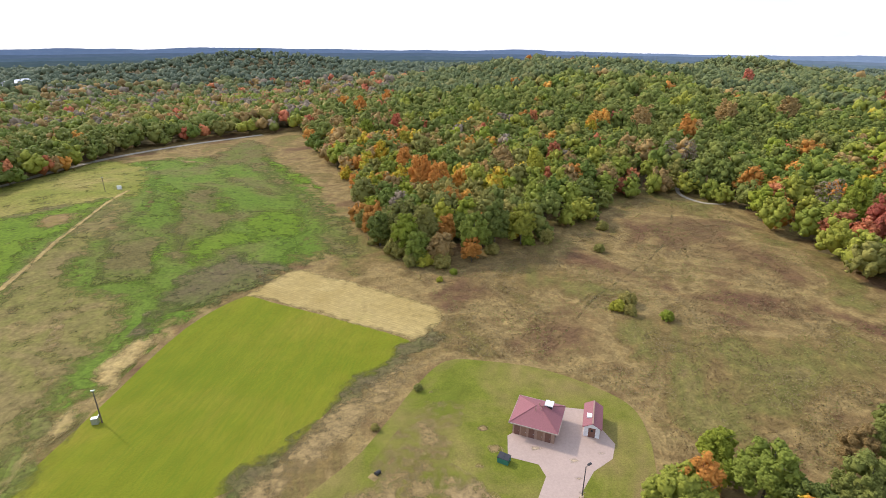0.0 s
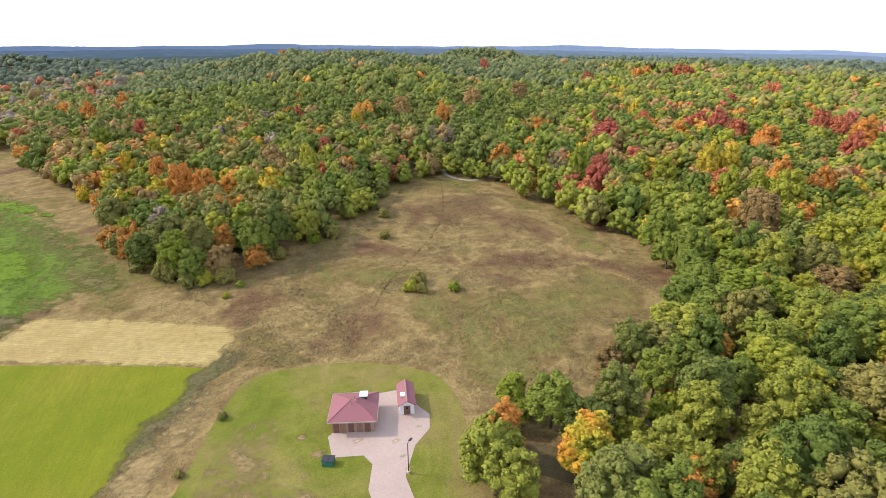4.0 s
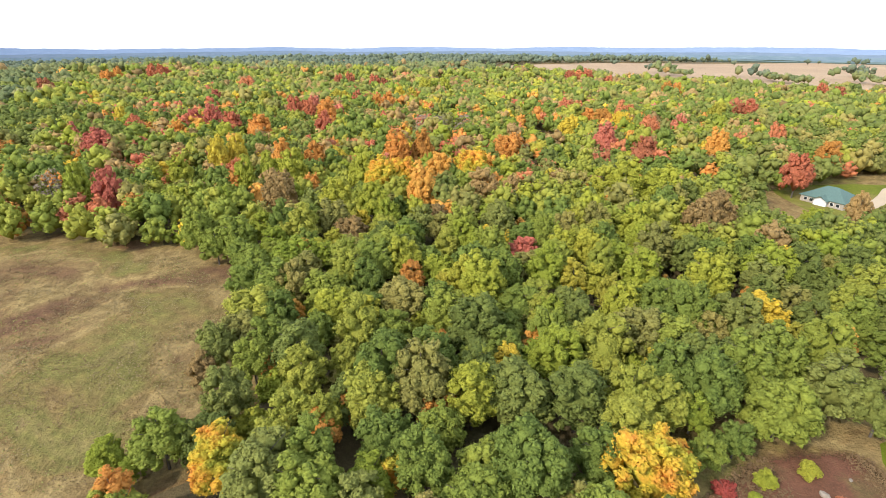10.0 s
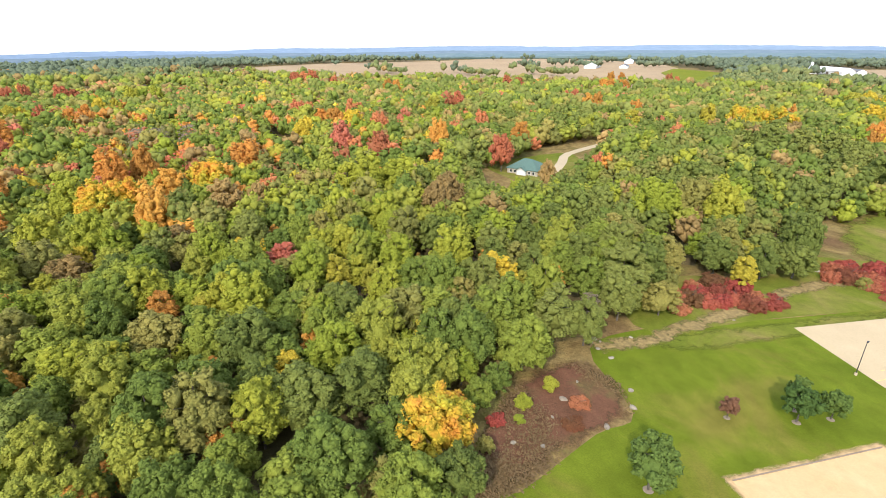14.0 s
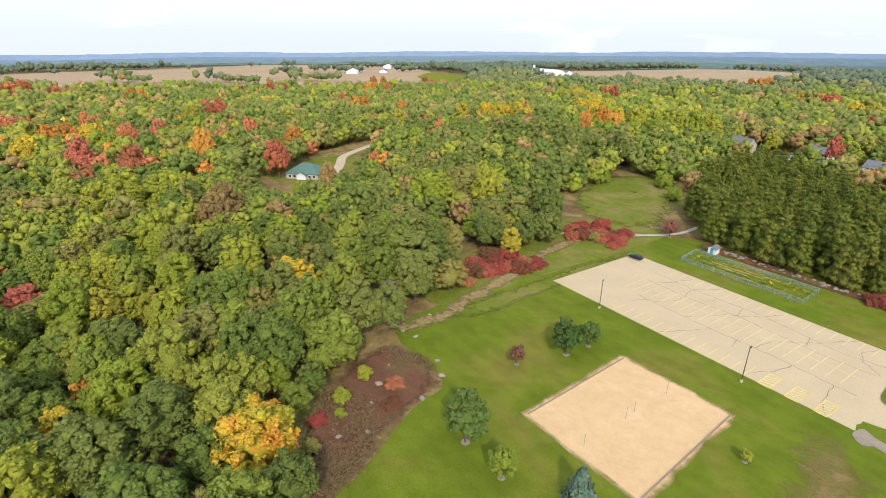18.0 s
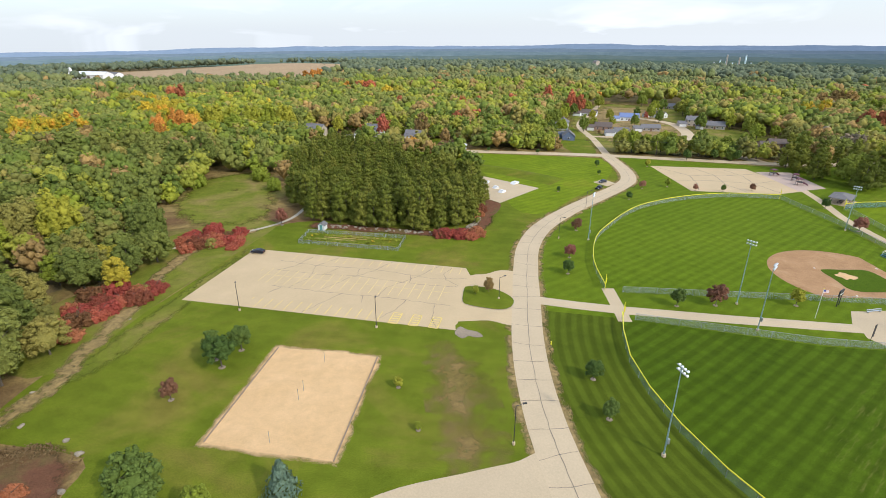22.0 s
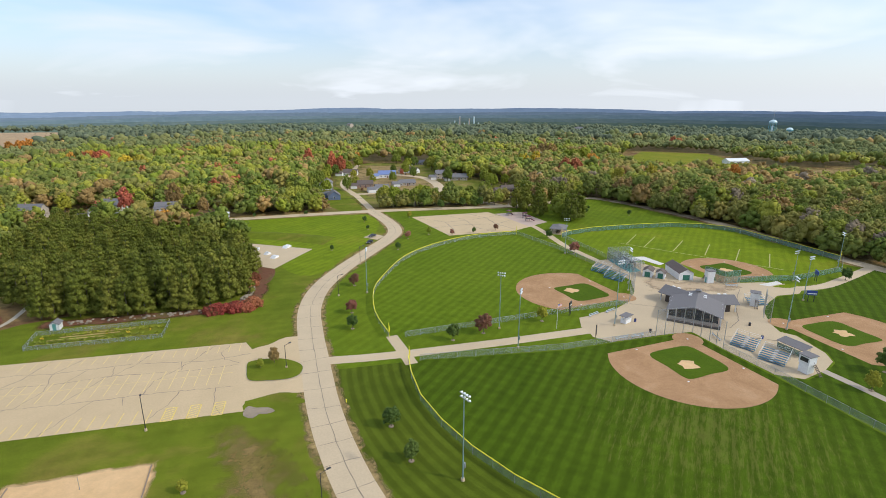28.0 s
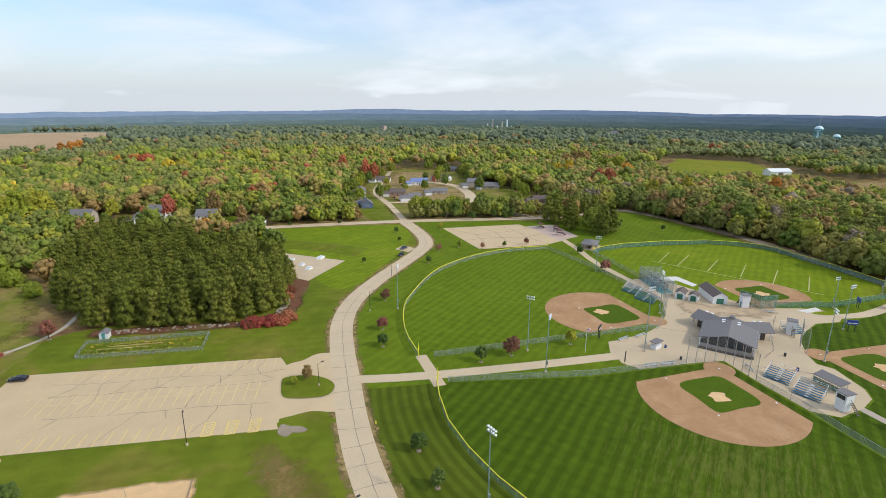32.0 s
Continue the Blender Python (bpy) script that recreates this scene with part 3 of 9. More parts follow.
SCRUB = [(-45.5, 31), (-46.5, 42), (-50, 59), (-51, 69), (-58, 73), (-68, 72), (-71, 64), (-67, 52), (-60.5, 42.5), (-53, 35)]

KEEP_OUT = [[(-158, 132), (-176, 114), (-205, 132), (-190, 166)], [(-54, 126), (-73, 138), (-79, 158), (-46, 150)], [(-50, 184), (-80, 174), (-98, 214), (-60, 214)], [(-60, 104), (-84, 104), (-88, 122), (-68, 140), (-56, 130)], [(-48, 148), (-76, 156), (-78, 172), (-66, 184), (-48, 186)], MEADOW, PARK, SCRUB, [(-52, 184), (-48, 300), (-36, 342), (-8, 316), (16, 286), (52, 262), (54, 184)], [(-168, 126), (-184, 172), (-205, 205), (-250, 250), (-240, 190), (-226, 162), (-216, 140), (-190, 116)]]
FIELDS = [[(-690, 320), (-715, 205), (-900, 60), (-1318, 5), (-1500, 242), (-1640, 440), (-1700, 1075), (-1400, 1364), (-1137, 1333), (-690, 1000), (-480, 640), (-470, 575), (-560, 490), (-615, 440)], [(-590, 1130), (-780, 1330), (-530, 1600), (-150, 1580), (-310, 1320), (-370, 930), (-520, 930)], [(-430, 1020), (-120, 985), (-90, 1790), (-430, 1850)], [(700, 560), (765, 468), (670, 360), (610, 280), (520, 250), (430, 296), (424, 336), (525, 450)],
          [(104, 300), (240, 275), (266, 330), (250, 420), (240, 530), (190, 520), (128, 420), (108, 360)], [(-286, 56), (-298, 74), (-345, 74), (-345, 50), (-312, 50)], [(622, 292), (715, 253), (600, 180), (480, 205), (505, 262)], [(-66, 352), (-64, 384), (-20, 382), (36, 354), (50, 330), (52, 308), (14, 320), (-50, 342)], [(60, 448), (76, 448), (72, 425), (58, 425)], [(88, 378), (104, 376), (100, 350), (86, 352)], [(270, 330), (250, 420), (300, 520), (240, 560), (190, 520), (250, 300)]]


def open_land(x, y):
    return any(inside((x, y), p) for p in KEEP_OUT) or any(inside((x, y), p) for p in FIELDS)



def near_open(x, y):
    return any(open_land(x + dx, y + dy) for dx, dy in ((0, 0), (9, 0), (-9, 0), (0, 9), (0, -9), (7, 7), (-7, -7), (7, -7), (-7, 7)))


land()

drape("lawn_park", smooth_ring([(-44, 20), (-46, 40), (-50, 59), (-51, 69), (-71, 76.5), (-71, 95), (-60, 125), (-49, 158), (-40, 184), (-10, 186), (20, 182), (40, 190), (46, 230), (40, 275), (10, 312), (120, 284), (210, 252), (276, 250), (278, 206), (272, 147), (254, 87), (262, 0), (180, -60), (20, -50)], 4), M["lawn"], 0.02, 30, label="mown park lawn in stripes", category="lawn")
drape("lawn_fields", [(41, 119), (48.5, 153), (59, 171), (75, 189), (93, 206), (110.5, 222), (121, 236), (127, 256), (131, 285), (210, 252), (276, 250), (278, 206), (272, 147), (254, 87), (262, 0), (180, -60), (60, -50), (32, 20), (31.6, 62), (33, 85), (36, 100)], M["park_darker"], 0.03, 25, label="green lawn between the ball fields", category="lawn")
drape("lawn_north", smooth_ring([(16, 311), (65, 299), (118, 283), (119, 262), (101, 230), (79, 207), (61, 188), (50, 196), (49, 246), (40, 284)], 3), M["park_green"], 0.028, 20, label="striped green lawn beside the skate slab", category="lawn")
drape("pavement_lot", [lot(0, 0), lot(73.8, 0.6), lot(73.6, 4.8), lot(71.6, 12.5), lot(69.5, 23), lot(72.3, 31.3), lot(70.0, 36.4), lot(0, 36.4)], M["asphalt_pale"], 0.06, 8, label="weathered pale asphalt car park", category="car park")
drape("pavement_apron", smooth_ring([lot(69, 24.5), lot(72.3, 31.6), lot(76.5, 33.6), (33.0, 136.2), (38, 133), (36, 122), (32, 106), (28.4, 104.6), (24, 107.2), (18, 107.4), lot(71.4, 5.0), lot(70, 12)], 3), M["asphalt_pale"], 0.056, label="pale asphalt driveway apron", category="driveway")
ROAD = smooth_ring([(22, -40), (25, -5), (27.5, 25), (27.8, 48), (27.6, 62), (27.9, 72), (29.2, 85), (31.4, 98), (34.1, 110), (37.2, 123), (39.8, 134), (45.7, 154), (55.4, 172), (71.2, 190), (89.5, 207), (106.6, 223), (116.5, 236), (122.5, 256), (127, 292)], 6, closed=False)
drape("verge_road", ribbon_outline(ROAD, 11.0), M["hill_tan_soft"], 0.045, 2.0, label="worn dry grass along the park road", category="verge", feather=1.6)
drape("road_park", ribbon_outline(ROAD, 7.4), M["concrete"], 0.07, 6, label="curving pale concrete park road with sealed cracks", category="road")
drape("road_branch", ribbon_outline(smooth_ring([(-24, 8), (-21, 30), (-12, 46), (-0.5, 53), (12, 55.6), (20, 57), (27, 58)], 5, closed=False), [8.6] * 26 + [9, 10, 11, 12, 14]), M["concrete"], 0.064, 6, label="pale concrete side drive", category="road")
drape("path_fields", ribbon_outline([(38, 116.8), (48, 112.8), (58.6, 109.2), (84, 102), (98, 98.4), (113, 94.6)], 4.2), M["concrete"], 0.056, label="pale concrete footpath between the ball fields", category="path")
drape("path_gate", ribbon_outline([(59.9, 121.5), (58.4, 111), (57.2, 103.5)], 3.4), M["concrete"], 0.048, label="short concrete walk to the field gates", category="path")
FAR_ROAD = smooth_ring([(-130, 352), (-60, 340), (10, 318), (70, 304), (125, 290), (175, 272), (218, 258), (250, 254), (279, 252), (284, 206), (279, 147), (261, 87), (255, 40)], 5, closed=False)
drape("road_street", ribbon_outline(FAR_ROAD, 7.5), M["concrete"], 0.075, 20, label="pale street along the edge of the park", category="road")
drape("road_village", ribbon_outline(smooth_ring([(127, 288), (138.6, 344), (148, 398), (177, 459), (219, 541)], 5, closed=False), 4.6), M["concrete"], 0.06, 20, label="pale street into the village", category="road")
drape("pavement_second", [(140, 262), (187, 250.5), (188, 208), (172, 204.5), (136, 213)], M["asphalt_pale"], 0.05, 10, label="cracked pale asphalt overflow car park", category="car park")
drape("pavement_skate", [(40, 212), (46, 203), (68.5, 224), (45.5, 249)], M["concrete"], 0.05, 10, label="pale concrete skate park slab", category="slab")
drape("volleyball_sand", [(-32.3, 70.9), (-25.2, 99.8), (-3.0, 93.8), (-9.6, 64.3)], M["sand"], 0.05, 3, label="raked pale sand volleyball court", category="sand court")
drape("scrub", smooth_ring(SCRUB, 4), M["sumac_ground_soft"], 0.035, 2, label="reddish brown scrub at the edge of the wood", category="scrub", feather=4)

# south: lawn round the red-roofed building, fields and the mound
drape("lawn_south", smooth_ring([(8, -50), (-5.6, -66), (-12.6, -75), (-18.4, -82.5), (-25.8, -89), (-34.3, -87), (-45, -81.5), (-53.6, -72.7), (-57, -65.8), (-55.4, -57.7), (-51.5, -49.5), (-47, -38), (-20, -30)], 5), M["lawn_dry"], 0.03, 12, label="dry patchy lawn round the building", category="lawn")
drape("hay_field", smooth_ring([(52, -56), (48.6, -70), (42.6, -88), (33, -116), (21, -130.5), (14, -126), (-16.4, -102), (-17.2, -94.5), (-2, -80), (15.8, -62)], 4), M["hay"], 0.03, 12, label="mown bright green hay field", category="field")
drape("stubble_field", [(21.7, -131), (8.6, -148), (-5, -137), (-19.5, -124), (-30.6, -111.5), (-29.7, -105.6), (-20.5, -97.4), (-17, -101), (14, -126.5)], M["stubble_soft"], 0.04, 3, feather=1.8, label="pale cut stubble strip", category="field")
drape("mound_side", smooth_ring([(52, -57), (43, -92), (34, -118), (20, -134), (4, -150), (-13, -166), (2, -240), (24, -300), (70, -330), (110, -320), (150, -260), (158, -180), (150, -100), (110, -60)], 4), M["hill_green_soft"], 0.05, 6, label="rough grass side of the capped mound", category="slope", feather=9)
MOUND = [
    ("mound_weeds", "hill_brown", 0.12, "brown and tan weeds behind the mound", 4, [(51.2, -377.8), (34.6, -359.5), (19, -274.9), (-2.8, -209.6), (-14.3, -175.5), (-11.5, -141.1), (-4.9, -145.5), (3.3, -156.4), (4.4, -199), (25.5, -251.6), (40.9, -293), (65.3, -315.4)]),
    ("mound_slope", "hill_dry", 0.13, "worn tan slope of the capped mound", 3, [(86.8, -139.6), (80.5, -213.7), (73.7, -216.3), (66.3, -192.6), (69, -166.1), (68.4, -147), (47.7, -136.7), (47.2, -127.6), (47.1, -110.4), (51.5, -92.8), (51.8, -78.4), (52.3, -66), (70, -80), (84, -110)]),
    ("mound_grass", "hill_green", 0.15, "patchy green grass on the mound's side", 3, [(68.7, -200.6), (77.2, -260.2), (99.7, -320.9), (84.7, -321.1), (56, -296.6), (33.4, -252.7), (6.5, -215.6), (5.3, -173.6), (8.8, -151.7), (22.2, -136.7), (39.3, -127.7), (51.4, -142.4), (65.9, -143.7), (68.3, -164.2)]),
    ("mound_top", "hill_yellow", 0.17, "yellowed grass on the mound's flat top", 2.5, [(152.9, -266.5), (148.5, -275.9), (137, -306.6), (121.2, -332.8), (95.8, -307.3), (77.7, -260.1), (71.7, -227.9), (78.3, -221.2), (84.2, -223.4), (105.4, -211.8), (113.4, -205.1), (130, -215)]),
    ("mound_grass", "hill_vivid", 0.16, "bright green grass on the mound's flank", 2.5, [(130, -214), (113.4, -207), (105.4, -214), (84.2, -225), (81.9, -213.3), (84.5, -178.1), (86.6, -147.4), (87.5, -130), (100, -135), (120, -170)]),
    ("mound_bare", "lawn_worn", 0.2, "worn tan patch in the grass", 2.5, [(100.5, -194.5), (98, -208), (90, -207), (86, -193.2), (91.3, -186.5)]),
    ("mound_weeds", "hill_brown", 0.2, "brown weeds on the mound's side", 3.5, [(61.3, -224.4), (52.5, -247.4), (37.5, -227.1), (30.2, -196.5), (39.6, -157.5), (49.6, -166.2)]),
    ("mound_weeds", "hill_brown", 0.21, "tall brown weeds low on the mound", 2.0, [(62.1, -175.8), (52.6, -178.7), (47.9, -155.1), (52, -144.4), (65.6, -143.9), (67.7, -162)]),
    ("mound_weeds", "hill_weeds", 0.22, "dark weeds above the hay field", 2.5, [(39.4, -150), (27, -163.5), (11.3, -151), (6.9, -156), (9.2, -162.6), (4, -152), (23.4, -132), (34.6, -126.6), (41.9, -113), (44.8, -113.4), (44.2, -136)]),
    ("mound_grass", "hill_vivid", 0.24, "fresh green stripe down the mound", 1.5, [(68.3, -245.9), (60.3, -237.3), (51.5, -201.1), (47.6, -164.4), (48.4, -150), (50.2, -150), (51.8, -183.5), (54.5, -201)]),
    ("mound_grass", "hill_vivid", 0.24, "fresh green grass at the mound's foot", 2.5, [(29.5, -198.8), (19.9, -210.6), (6.1, -199), (6.8, -177.6), (17.3, -174.5), (26.3, -180)]),
    ("mound_grass", "hill_vivid", 0.24, "small fresh green patch on the mound", 2.0, [(44.5, -223), (34.7, -216), (33.6, -201), (41, -206)]),
    ("mound_grass", "hill_vivid", 0.24, "fresh green patch between the weeds", 2.5, [(44.6, -174.1), (29.6, -183.7), (17, -170.5), (28.9, -164.2), (38.8, -153.2)]),
    ("mound_grass", "hill_vivid", 0.24, "green strip of grass along the wood", 2.0, [(31.4, -321), (13.2, -273.3), (-2.2, -240.9), (-0.8, -230.4), (18.3, -262.6), (29.5, -298.6)]),
    ("mound_bare", "hill_tan", 0.26, "pale track behind the mound's top", 1.2, [(101, -331.5), (74.9, -318), (57, -301), (33.4, -261), (32, -257), (55.6, -296.2), (73.9, -312.8), (100, -327)]),
    ("mound_bare", "hill_tan", 0.27, "bare orange-tan strip on the slope", 1.5, [(66.6, -133.7), (62.6, -115.9), (58.2, -103.3), (53.4, -84.7), (51.8, -84.7), (55.6, -103.3), (60, -115.9), (64.6, -133.7)]),
    ("mound_bare", "straw", 0.25, "pale dry straw strip along the hay field", 1.2, [(52.2, -68.9), (50.2, -77.7), (48.4, -92.2), (44.1, -112.4), (38.4, -114.6), (41.8, -97.1), (44.9, -85.1), (48.2, -71.6), (50.6, -66.8)]),
    ("field_edge", "hill_weeds", 0.045, "olive weeds along the hay field", 1.2, [(17.4, -61.8), (4, -75.5), (-15.7, -97), (-28.6, -104.3), (-27.9, -97.8), (-16.9, -87.7), (-2, -73), (9.8, -60.5)]),
]
for key, mat, lift, label, soft, ring in MOUND:
    ring = [(x + 5 * noise.noise((x / 9, y / 9, 1)), y + 5 * noise.noise((x / 9, y / 9, 7))) for x, y in smooth_ring(ring, 6)]
    drape(key, ring, M[mat + "_soft"], lift, 2.6, label=label, category="slope", feather=soft * 2.2)
drape("track_gravel", ribbon_outline(smooth_ring([(165, -200), (155, -250), (147.8, -275.5), (138.6, -307.2), (117.3, -345.7), (82.3, -376.5), (40, -397)], 5, closed=False), 5), M["gravel"], 0.16, 6, label="pale gravel track round the mound", category="track")
drape("track_top", ribbon_outline(smooth_ring([(87, -128), (85.8, -142), (83, -172.2), (82.3, -217.6), (80, -236)], 4, closed=False), 2.2), M["straw_soft"], 0.23, 1.0, feather=1.0, label="worn gravel path up the mound", category="track")
drape("pavement_building", ([(-31.2, -64.2), (-29.6, -59.4), (-34, -56.6), (-34.2, -54), (-31.1, -50), (-28, -40), (-22, -20), (-29, -20), (-34, -38), (-37.1, -48.6), (-42.2, -53.2), (-46.6, -55), (-48.8, -58), (-47.8, -67.6), (-43.8, -69.2)]), M["pad"], 0.06, 6, label="stained concrete pad and drive", category="pavement")
drape("field_crop_west", [(-705, 325), (-725, 215), (-900, 72), (-1318, 25), (-1480, 242), (-1620, 440), (-1690, 1075), (-1400, 1354), (-1137, 1323), (-880, 1077), (-760, 880), (-490, 635), (-490, 580), (-570, 500), (-625, 450)], M["crop"], 1.5, 60, label="ripe tan crop field", category="field")
drape("field_green_west", [(-870, 1050), (-762, 884), (-500, 645), (-492, 650), (-695, 990)], M["hay"], 1.6, 60, label="green strip by the crop field", category="field")
drape("field_tan_far", [(625, 284), (700, 253), (600, 190), (495, 213), (520, 258)], M["hill_tan_soft"], 0.6, 12, label="tan rough field behind the wood", category="field", feather=12)
drape("field_crop_far", [(-600, 1150), (-760, 1330), (-520, 1580), (-170, 1560), (-330, 1330), (-400, 960), (-500, 960)], M["crop"], 1.5, 60, label="ripe tan crop field", category="field")
drape("field_crop_north", [(-410, 1060), (-140, 1030), (-115, 1780), (-410, 1835)], M["crop"], 1.5, 60, label="ripe tan crop field", category="field")
drape("field_green_far", [(690, 540), (746, 468), (660, 370), (604, 288), (520, 264), (444, 304), (436, 332), (540, 445)], M["hay"], 0.6, 40, label="pale green far field", category="field")
drape("clearing_north", smooth_ring([(-92, 217), (-88, 260), (-58, 262), (-46, 205), (-50, 186), (-74, 186)], 4), M["lawn_dry_soft"], 0.04, 5, label="dry grass clearing in the wood", category="clearing", feather=8)

drape("verge_west", smooth_ring([(-70, 94), (-60, 126), (-49, 158), (-42, 186), (-62, 188), (-78, 172), (-77, 154), (-76, 142), (-88, 124), (-86, 102)], 4), M["lawn_dry"], 0.038, 8, label="dry grass verge along the wood", category="verge")
drape("verge_worn", ribbon_outline(smooth_ring([(-70.4, 77.2), (-70.3, 80.6), (-67.6, 89.4), (-67.3, 100.3), (-67, 113.7), (-66.2, 129.3), (-66.3, 151), (-60.3, 167.4), (-47, 180.5)], 3, closed=False), 5.5), M["hill_tan_soft"], 0.055, 1.5, label="worn tan strip of grass along the wood", category="verge", feather=2.2)


def ridges():
    """The far country: wooded swells and low ridges all round, beyond the plain, with haze painted in as bluer colours
    farther out.
    """
    n = 1440
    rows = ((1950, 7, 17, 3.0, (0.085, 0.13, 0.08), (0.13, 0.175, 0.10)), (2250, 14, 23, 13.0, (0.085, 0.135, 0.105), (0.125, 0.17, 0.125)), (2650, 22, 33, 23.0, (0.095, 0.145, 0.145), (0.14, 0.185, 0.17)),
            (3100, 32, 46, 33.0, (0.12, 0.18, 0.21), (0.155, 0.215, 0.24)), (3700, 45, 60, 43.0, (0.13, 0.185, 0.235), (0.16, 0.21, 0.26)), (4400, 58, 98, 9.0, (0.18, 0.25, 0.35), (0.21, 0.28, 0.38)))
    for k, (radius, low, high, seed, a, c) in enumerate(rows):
        m, nn, ll, b = tree_of("hazed_country")
        p = nn.new("ShaderNodeVectorMath")
        p.operation = "MULTIPLY"
        p.inputs[1].default_value = (1, 1, 8)
        ll.new(place_of(nn), p.inputs[0])
        f = noise_node(nn, ll, p.outputs[0], 0.012, 6, 0.75)
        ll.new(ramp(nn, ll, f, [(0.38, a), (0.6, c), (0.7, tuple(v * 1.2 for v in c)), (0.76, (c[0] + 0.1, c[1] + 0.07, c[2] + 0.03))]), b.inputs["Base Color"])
        b.inputs["Roughness"].default_value = 1.0
        verts, faces = [], []
        for i in range(n):
            q = 2 * math.pi * i / n
            s = noise.fractal((math.cos(q) * 4 + seed, math.sin(q) * 4, seed), 1.0, 2.0, 5)
            fine = noise.noise((math.cos(q) * 260, math.sin(q) * 260, seed)) * 2.2
            west = (0.5 + 0.5 * math.cos(q - radians(170))) ** 2
            north = max(0.0, math.cos(q - radians(70)))
            top = low + (high - low) * min(max(0.5 + 0.55 * s, 0), 1) + fine - (0.0205 + 0.0125 * west - 0.0055 * north) * radius
            x, y = radius * math.cos(q), radius * math.sin(q)
            verts += [(x, y, -150), (x * 1.02, y * 1.02, top), (x * 1.1, y * 1.1, top - 12)]
        for i in range(n):
            j = (i + 1) % n
            faces += [(3 * i, 3 * j, 3 * j + 1, 3 * i + 1), (3 * i + 1, 3 * j + 1, 3 * j + 2, 3 * i + 2)]
        me = bpy.data.meshes.new("backdrop_ridge")
        me.from_pydata(verts, [], faces)
        me.update()
        tagged(hold("backdrop_ridge", me, m), "wooded far ridge on the skyline, tinted with haze" if k < 4 else "far ridge on the skyline, coloured blue for haze", "ridge", kind="structure")


ridges()

# ---- trees ----
rng = np.random.default_rng(7)


def mesh_from(name, verts, faces_tri, material, smooth=False):
    """A mesh of triangles, out of arrays."""
    me = bpy.data.meshes.new(name)
    nv, nf = len(verts), len(faces_tri)
    me.vertices.add(nv), me.loops.add(nf * 3), me.polygons.add(nf)
    me.vertices.foreach_set("co", np.asarray(verts, np.float32).ravel())
    me.loops.foreach_set("vertex_index", np.asarray(faces_tri, np.int32).ravel())
    me.polygons.foreach_set("loop_start", np.arange(nf, dtype=np.int32) * 3)
    if smooth:
        me.polygons.foreach_set("use_smooth", [True] * nf)
    me.update(calc_edges=True)
    if material:
        me.materials.append(material)
    return me


def leaf_cards(points, normals, size, rnd, tilt=0.7):
    """Small pointed leaf sprays, one triangle each, set on points."""
    k = len(points)
    nrm = normals + rnd.normal(0, tilt, (k, 3))
    nrm /= np.linalg.norm(nrm, axis=1, keepdims=True)
    a = np.cross(nrm, rnd.normal(0, 1, (k, 3)))
    a /= np.linalg.norm(a, axis=1, keepdims=True)
    b = np.cross(nrm, a)
    s = size * rnd.uniform(0.6, 1.4, (k, 1))
    t = s * rnd.uniform(0.55, 0.95, (k, 1))
    v = np.stack([points + a * s, points - a * s * 0.6 + b * t, points - a * s * 0.6 - b * t], 1).reshape(-1, 3)
    return v, np.arange(k * 3).reshape(-1, 3)


def ico(level):
    bm = bmesh.new()
    bmesh.ops.create_icosphere(bm, subdivisions=level, radius=1.0)
    bmesh.ops.triangulate(bm, faces=bm.faces)
    v, f = np.array([w.co[:] for w in bm.verts]), np.array([[w.index for w in g.verts] for g in bm.faces])
    bm.free()
    return v, f


ICO = {k: ico(k) for k in (1, 2)}
ICO[0] = (np.array([(1, 0, 0), (-1, 0, 0), (0, 1, 0), (0, -1, 0), (0, 0, 1), (0, 0, -1)], float), np.array([(0, 2, 4), (2, 1, 4), (1, 3, 4), (3, 0, 4), (2, 0, 5), (1, 2, 5), (3, 1, 5), (0, 3, 5)]))


def lumps(middles, radii, level, rnd, rough=0.34):
    """Uneven clumps of foliage round the ends of the boughs, open below."""
    v, f = ICO[level]
    f = f[(v[f][:, :, 2].mean(1) > -0.7)]
    k = len(middles)
    bent = v[None] * (radii[:, None, None] * (1 + rnd.uniform(-rough, rough, (k, len(v), 1)))) + middles[:, None]
    return bent.reshape(-1, 3), (f[None] + (np.arange(k) * len(v))[:, None, None]).reshape(-1, 3)


